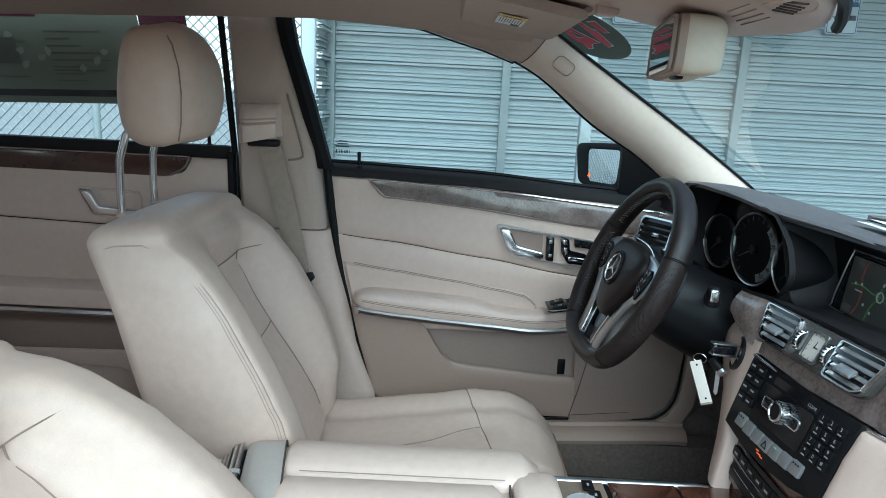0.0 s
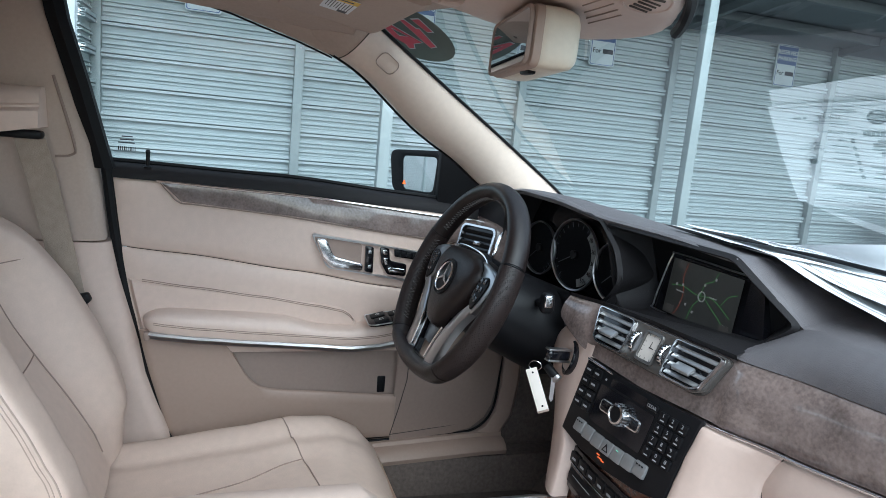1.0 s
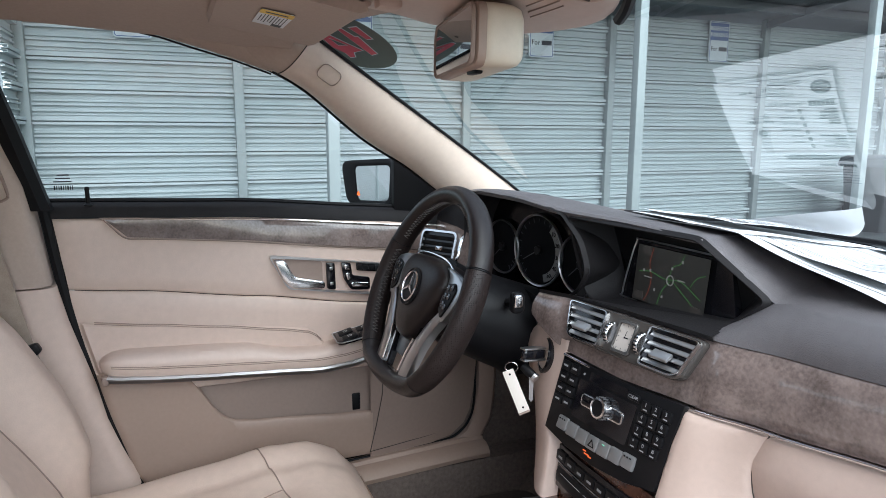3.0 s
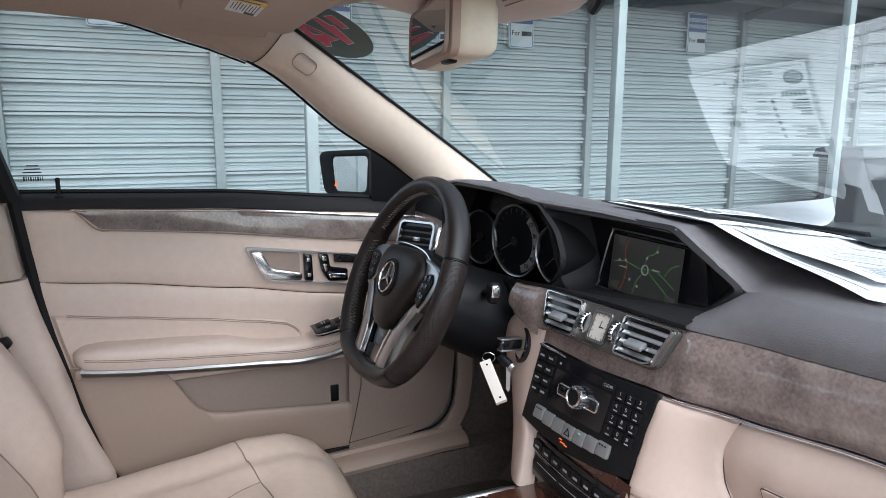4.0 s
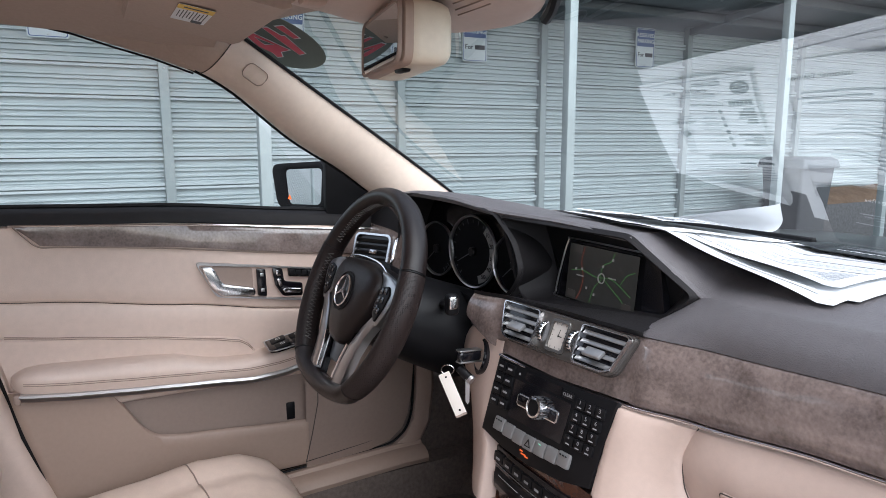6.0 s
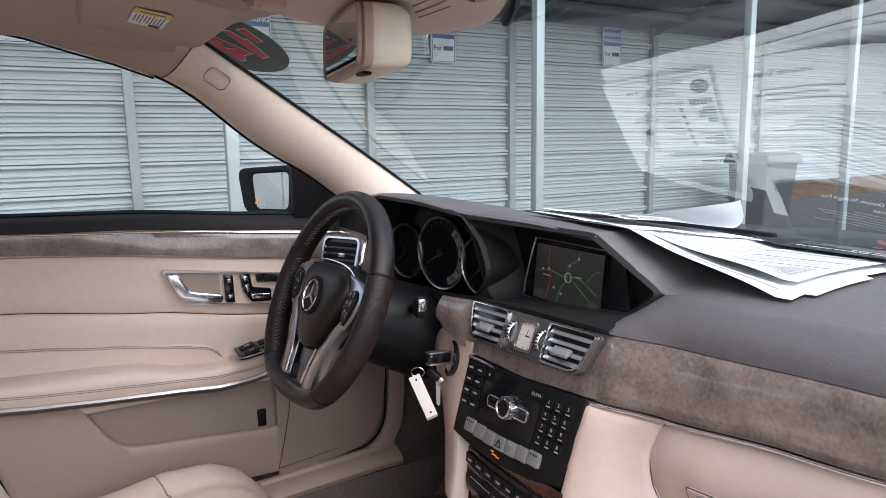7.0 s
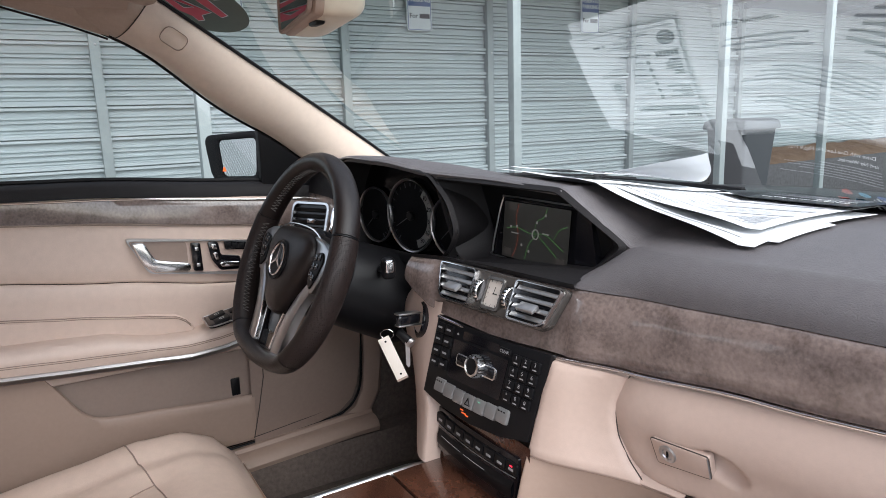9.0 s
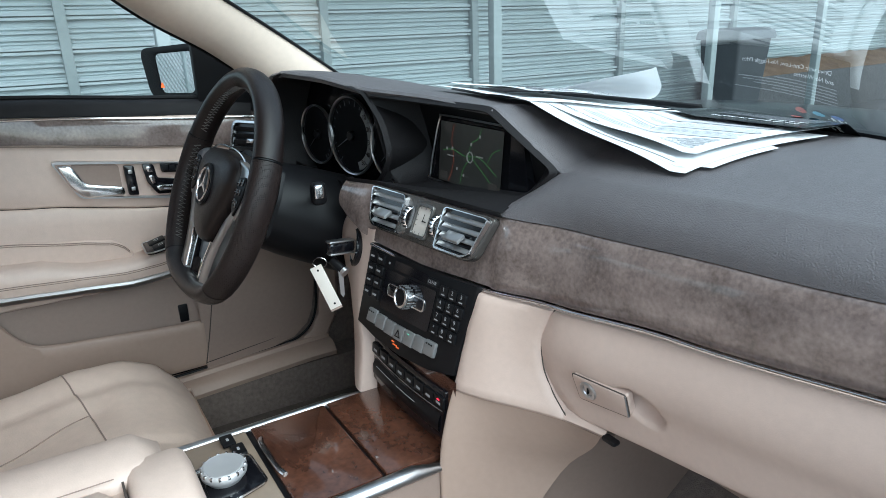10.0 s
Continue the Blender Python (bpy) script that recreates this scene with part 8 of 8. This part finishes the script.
def page_words(t, at, text, size, a, b, mt, d=0.0014):
    o, ox, oy = at(a, b, d), at(a + 0.01, b, d), at(a, b - 0.01, d)
    part("lettering", writing(text, size, axes(o, ox - o, oy - o), 0.0001), mt, t)


def text_block(t, at, x0, x1, y0, y1, rows, seed, mt, th=0.0027):
    g = random.Random(seed)
    for k in range(rows):
        b = y0 + (y1 - y0) * k / rows
        ink_line(t, at, x0, x0 + (x1 - x0) * g.uniform(0.4, 1.0), b, th, mt)


# the pages read from the car's nose: their lines run from the passenger's to the driver's side
t3, p3 = paper("loose_page", "white sheet under the printed pages", ((0.354, 1.046, 0.970), (0.088, 1.026, 1.042), (0.115, 1.305, 0.980), (0.372, 1.290, 0.965)), 0.24, 0.22, None, 0.006)
ink_line(t3, p3, 0.01, 0.23, 0.012, 0.0010, FAINT)
paper("loose_page", "second white sheet with a clipped corner under the pages", ((0.368, 1.074, 0.968), (0.110, 1.050, 1.030), (0.125, 1.320, 0.980), (0.376, 1.182, 0.975)), 0.24, 0.22, None, 0.0045)
paper("blank_page", "blank white page under the report", ((0.104, 1.024, 1.040), (-0.152, 1.030, 1.044), (-0.130, 1.235, 1.020), (0.128, 1.285, 1.008)), 0.22, 0.27, None, 0.009)
t2, p2 = paper("estimate_page", "white estimate page with grey printed bands", ((0.335, 1.088, 0.986), (0.087, 1.055, 1.037), (0.112, 1.330, 0.985), (0.362, 1.350, 0.965)), 0.232, 0.26, None, 0.013)
for b in (0.075, 0.118, 0.160, 0.205):
    ink_line(t2, p2, 0.014, 0.220, b, 0.011, GREYBAND, 0.0008, "grey_band")
page_words(t2, p2, "Customer Estimate", 0.0105, 0.184, 0.024, INK)
for b, x0, x1 in ((0.046, 0.12, 0.205), (0.054, 0.135, 0.21), (0.062, 0.115, 0.20)):
    ink_line(t2, p2, x0, x1, b, 0.0024, FAINT)
text_block(t2, p2, 0.02, 0.10, 0.02, 0.070, 6, 3, FAINT)
for k, b in enumerate((0.090, 0.133, 0.175, 0.220)):
    text_block(t2, p2, 0.020, 0.20, b, b + 0.024, 4, 5 + k, FAINT, 0.0018)


def report_shape():
    """The printed page: flat on the pad, its far end bent up by the glass and leaning back on one side."""
    w, h = 0.195, 0.258
    near_r, near_l = Vector((0.066, 1.055, 0)), Vector((-0.151, 1.055, 0))

    def at(p, q, up=0.0):
        u, v = p / w, q / h
        base = near_r.lerp(near_l, u)
        fold = 1.270 - 0.026 * u
        run = 0.300 * v
        flat = fold - base.y
        r = 0.016 - 0.010 * u
        over = run - flat
        x = base.x + 0.040 * v * (1 - u) + 0.026 * v * u
        zb = max(pad_z(x, min(base.y + run, fold)) + 0.017, 1.049 - 0.035 * v)
        zb += 0.003 * math.sin(u * 6 + v * 2) * math.sin(v * 5 + 1)
        if over <= 0:
            return Vector((x, base.y + run, zb + up))
        over *= 1.0 - 0.93 * u ** 0.8
        a = over / r
        if a < 2.4:
            y, z = fold + r * math.sin(a), zb + r * (1 - math.cos(a))
        else:
            e = over - 2.4 * r
            y, z = fold + r * math.sin(2.4) + e * math.cos(2.4), zb + r * (1 - math.cos(2.4)) + e * math.sin(2.4)
        return Vector((x + 0.25 * max(0.0, over), y, min(z, glass_z(x, y) - 0.004) + up))
    return at


t1 = thing("report_page", "white printed vehicle report with one corner curled up", "paper", (0.066, 1.055, 1.05), "papers on the dashboard")
p1 = report_shape()
part("sheet", sheet(lambda i, j: p1(0.195 * i, 0.258 * j), 26, 60), PAPER, t1, angle=80)
part("dealer_badge", loft([[p1(0.018 + 0.014 * math.cos(a) * s, 0.0205 + 0.0095 * math.sin(a) * s, 0.0011) for a in [2 * math.pi * k / 24 for k in range(24)]] for s in (1.0, 0.72)], caps=False), INK, t1, "dark oval badge")
for k in range(3):
    ink_line(t1, p1, 0.009, 0.027, 0.0155 + 0.004 * k, 0.0028, INK, 0.0012, "badge_bar")
ink_line(t1, p1, 0.004, 0.180, 0.0045, 0.0012, FAINT)
text_block(t1, p1, 0.045, 0.120, 0.009, 0.016, 2, 11, FAINT, 0.0016)
page_words(t1, p1, "4.2 out of 5.0", 0.0085, 0.092, 0.0205, INK)
ink_line(t1, p1, 0.132, 0.138, 0.020, 0.004, INK)
ink_line(t1, p1, 0.142, 0.156, 0.021, 0.0028, INK)
text_block(t1, p1, 0.060, 0.150, 0.026, 0.033, 2, 12, FAINT, 0.0014)
for q, h in ((0.0385, 0.0009), (0.0455, 0.0009)):
    ink_line(t1, p1, 0.003, 0.043, q, h, INK, 0.0010, "brand_frame")
for k in range(6):
    ink_line(t1, p1, 0.005 + 0.0062 * k, 0.0100 + 0.0062 * k, 0.0398, 0.0052, INK, 0.0012, "brand_bar")
page_words(t1, p1, "Vehicle History Report", 0.0075, 0.080, 0.0425, INK)
text_block(t1, p1, 0.004, 0.036, 0.051, 0.076, 6, 13, INK, 0.0022)
text_block(t1, p1, 0.070, 0.104, 0.053, 0.112, 6, 14, FAINT, 0.0020)
for k in range(6):
    part("pictogram", loft([[p1(0.060 + 0.0038 * math.cos(a) * s, 0.054 + 0.011 * k + 0.0034 * math.sin(a) * s, 0.0011) for a in [2 * math.pi * j / 8 for j in range(8)]] for s in (1.0, 0.1)], caps=False), INK, t1)
    ink_line(t1, p1, 0.056, 0.106, 0.0598 + 0.011 * k, 0.0005, GREYBAND)
text_block(t1, p1, 0.004, 0.044, 0.091, 0.112, 5, 15, INK, 0.0020)
page_words(t1, p1, "INFORMATION", 0.0078, 0.137, 0.0705, INK)
text_block(t1, p1, 0.118, 0.156, 0.060, 0.067, 2, 18, FAINT, 0.0014)
part("picture", loft([[p1(x, y, 0.0011) for x in (0.138 - w, 0.138 + w)] for y, w in ((0.079, 0.010), (0.083, 0.016), (0.090, 0.013), (0.098, 0.009), (0.110, 0.0085), (0.123, 0.007))], close=False), GREYBAND, t1, "grey printed picture")
part("picture", loft([[p1(0.138 + 0.008 * math.cos(a) * s, 0.0885 + 0.006 * math.sin(a) * s, 0.0014) for a in [2 * math.pi * j / 14 for j in range(14)]] for s in (1.0, 0.1)], caps=False), INK, t1)
text_block(t1, p1, 0.006, 0.168, 0.1245, 0.133, 4, 16, INK, 0.0013)
for k in range(5):
    ink_line(t1, p1, 0.006 + 0.0052 * k, 0.0102 + 0.0052 * k, 0.1375, 0.0042, INK, 0.0011, "brand_bar")
ink_line(t1, p1, 0.036, 0.062, 0.1385, 0.0030, INK)
text_block(t1, p1, 0.010, 0.165, 0.146, 0.172, 6, 17, FAINT, 0.0012)
GLOSSY = mat("black_brochure", (0.012, 0.013, 0.016), 0.2)
t4, p4 = paper("brochure", "black glossy brochure with white lettering", ((0.366, 1.248, 0.994), (0.135, 1.262, 1.012), (0.150, 1.372, 0.99), (0.388, 1.360, 0.985)), 0.25, 0.18, GLOSSY, 0.019)
page_words(t4, p4, "Drive with One-Low, No-Haggle Price", 0.0088, 0.100, 0.030, PAPER)
page_words(t4, p4, "and No Worries.", 0.0088, 0.056, 0.048, PAPER)
text_block(t4, p4, 0.020, 0.225, 0.062, 0.105, 6, 21, FAINT, 0.0024)
for k, c in enumerate(((0.05, 0.12, 0.42), (0.10, 0.38, 0.55), (0.55, 0.10, 0.08))):
    part("printed_dot", loft([[p4(0.030 + 0.028 * k + 0.009 * math.cos(a) * s, 0.135 + 0.009 * math.sin(a) * s, 0.0012) for a in [2 * math.pi * j / 16 for j in range(16)]] for s in (1.0, 0.1)], caps=False), mat("dot_%d" % k, c, 0.4), t4, "coloured printed dot")
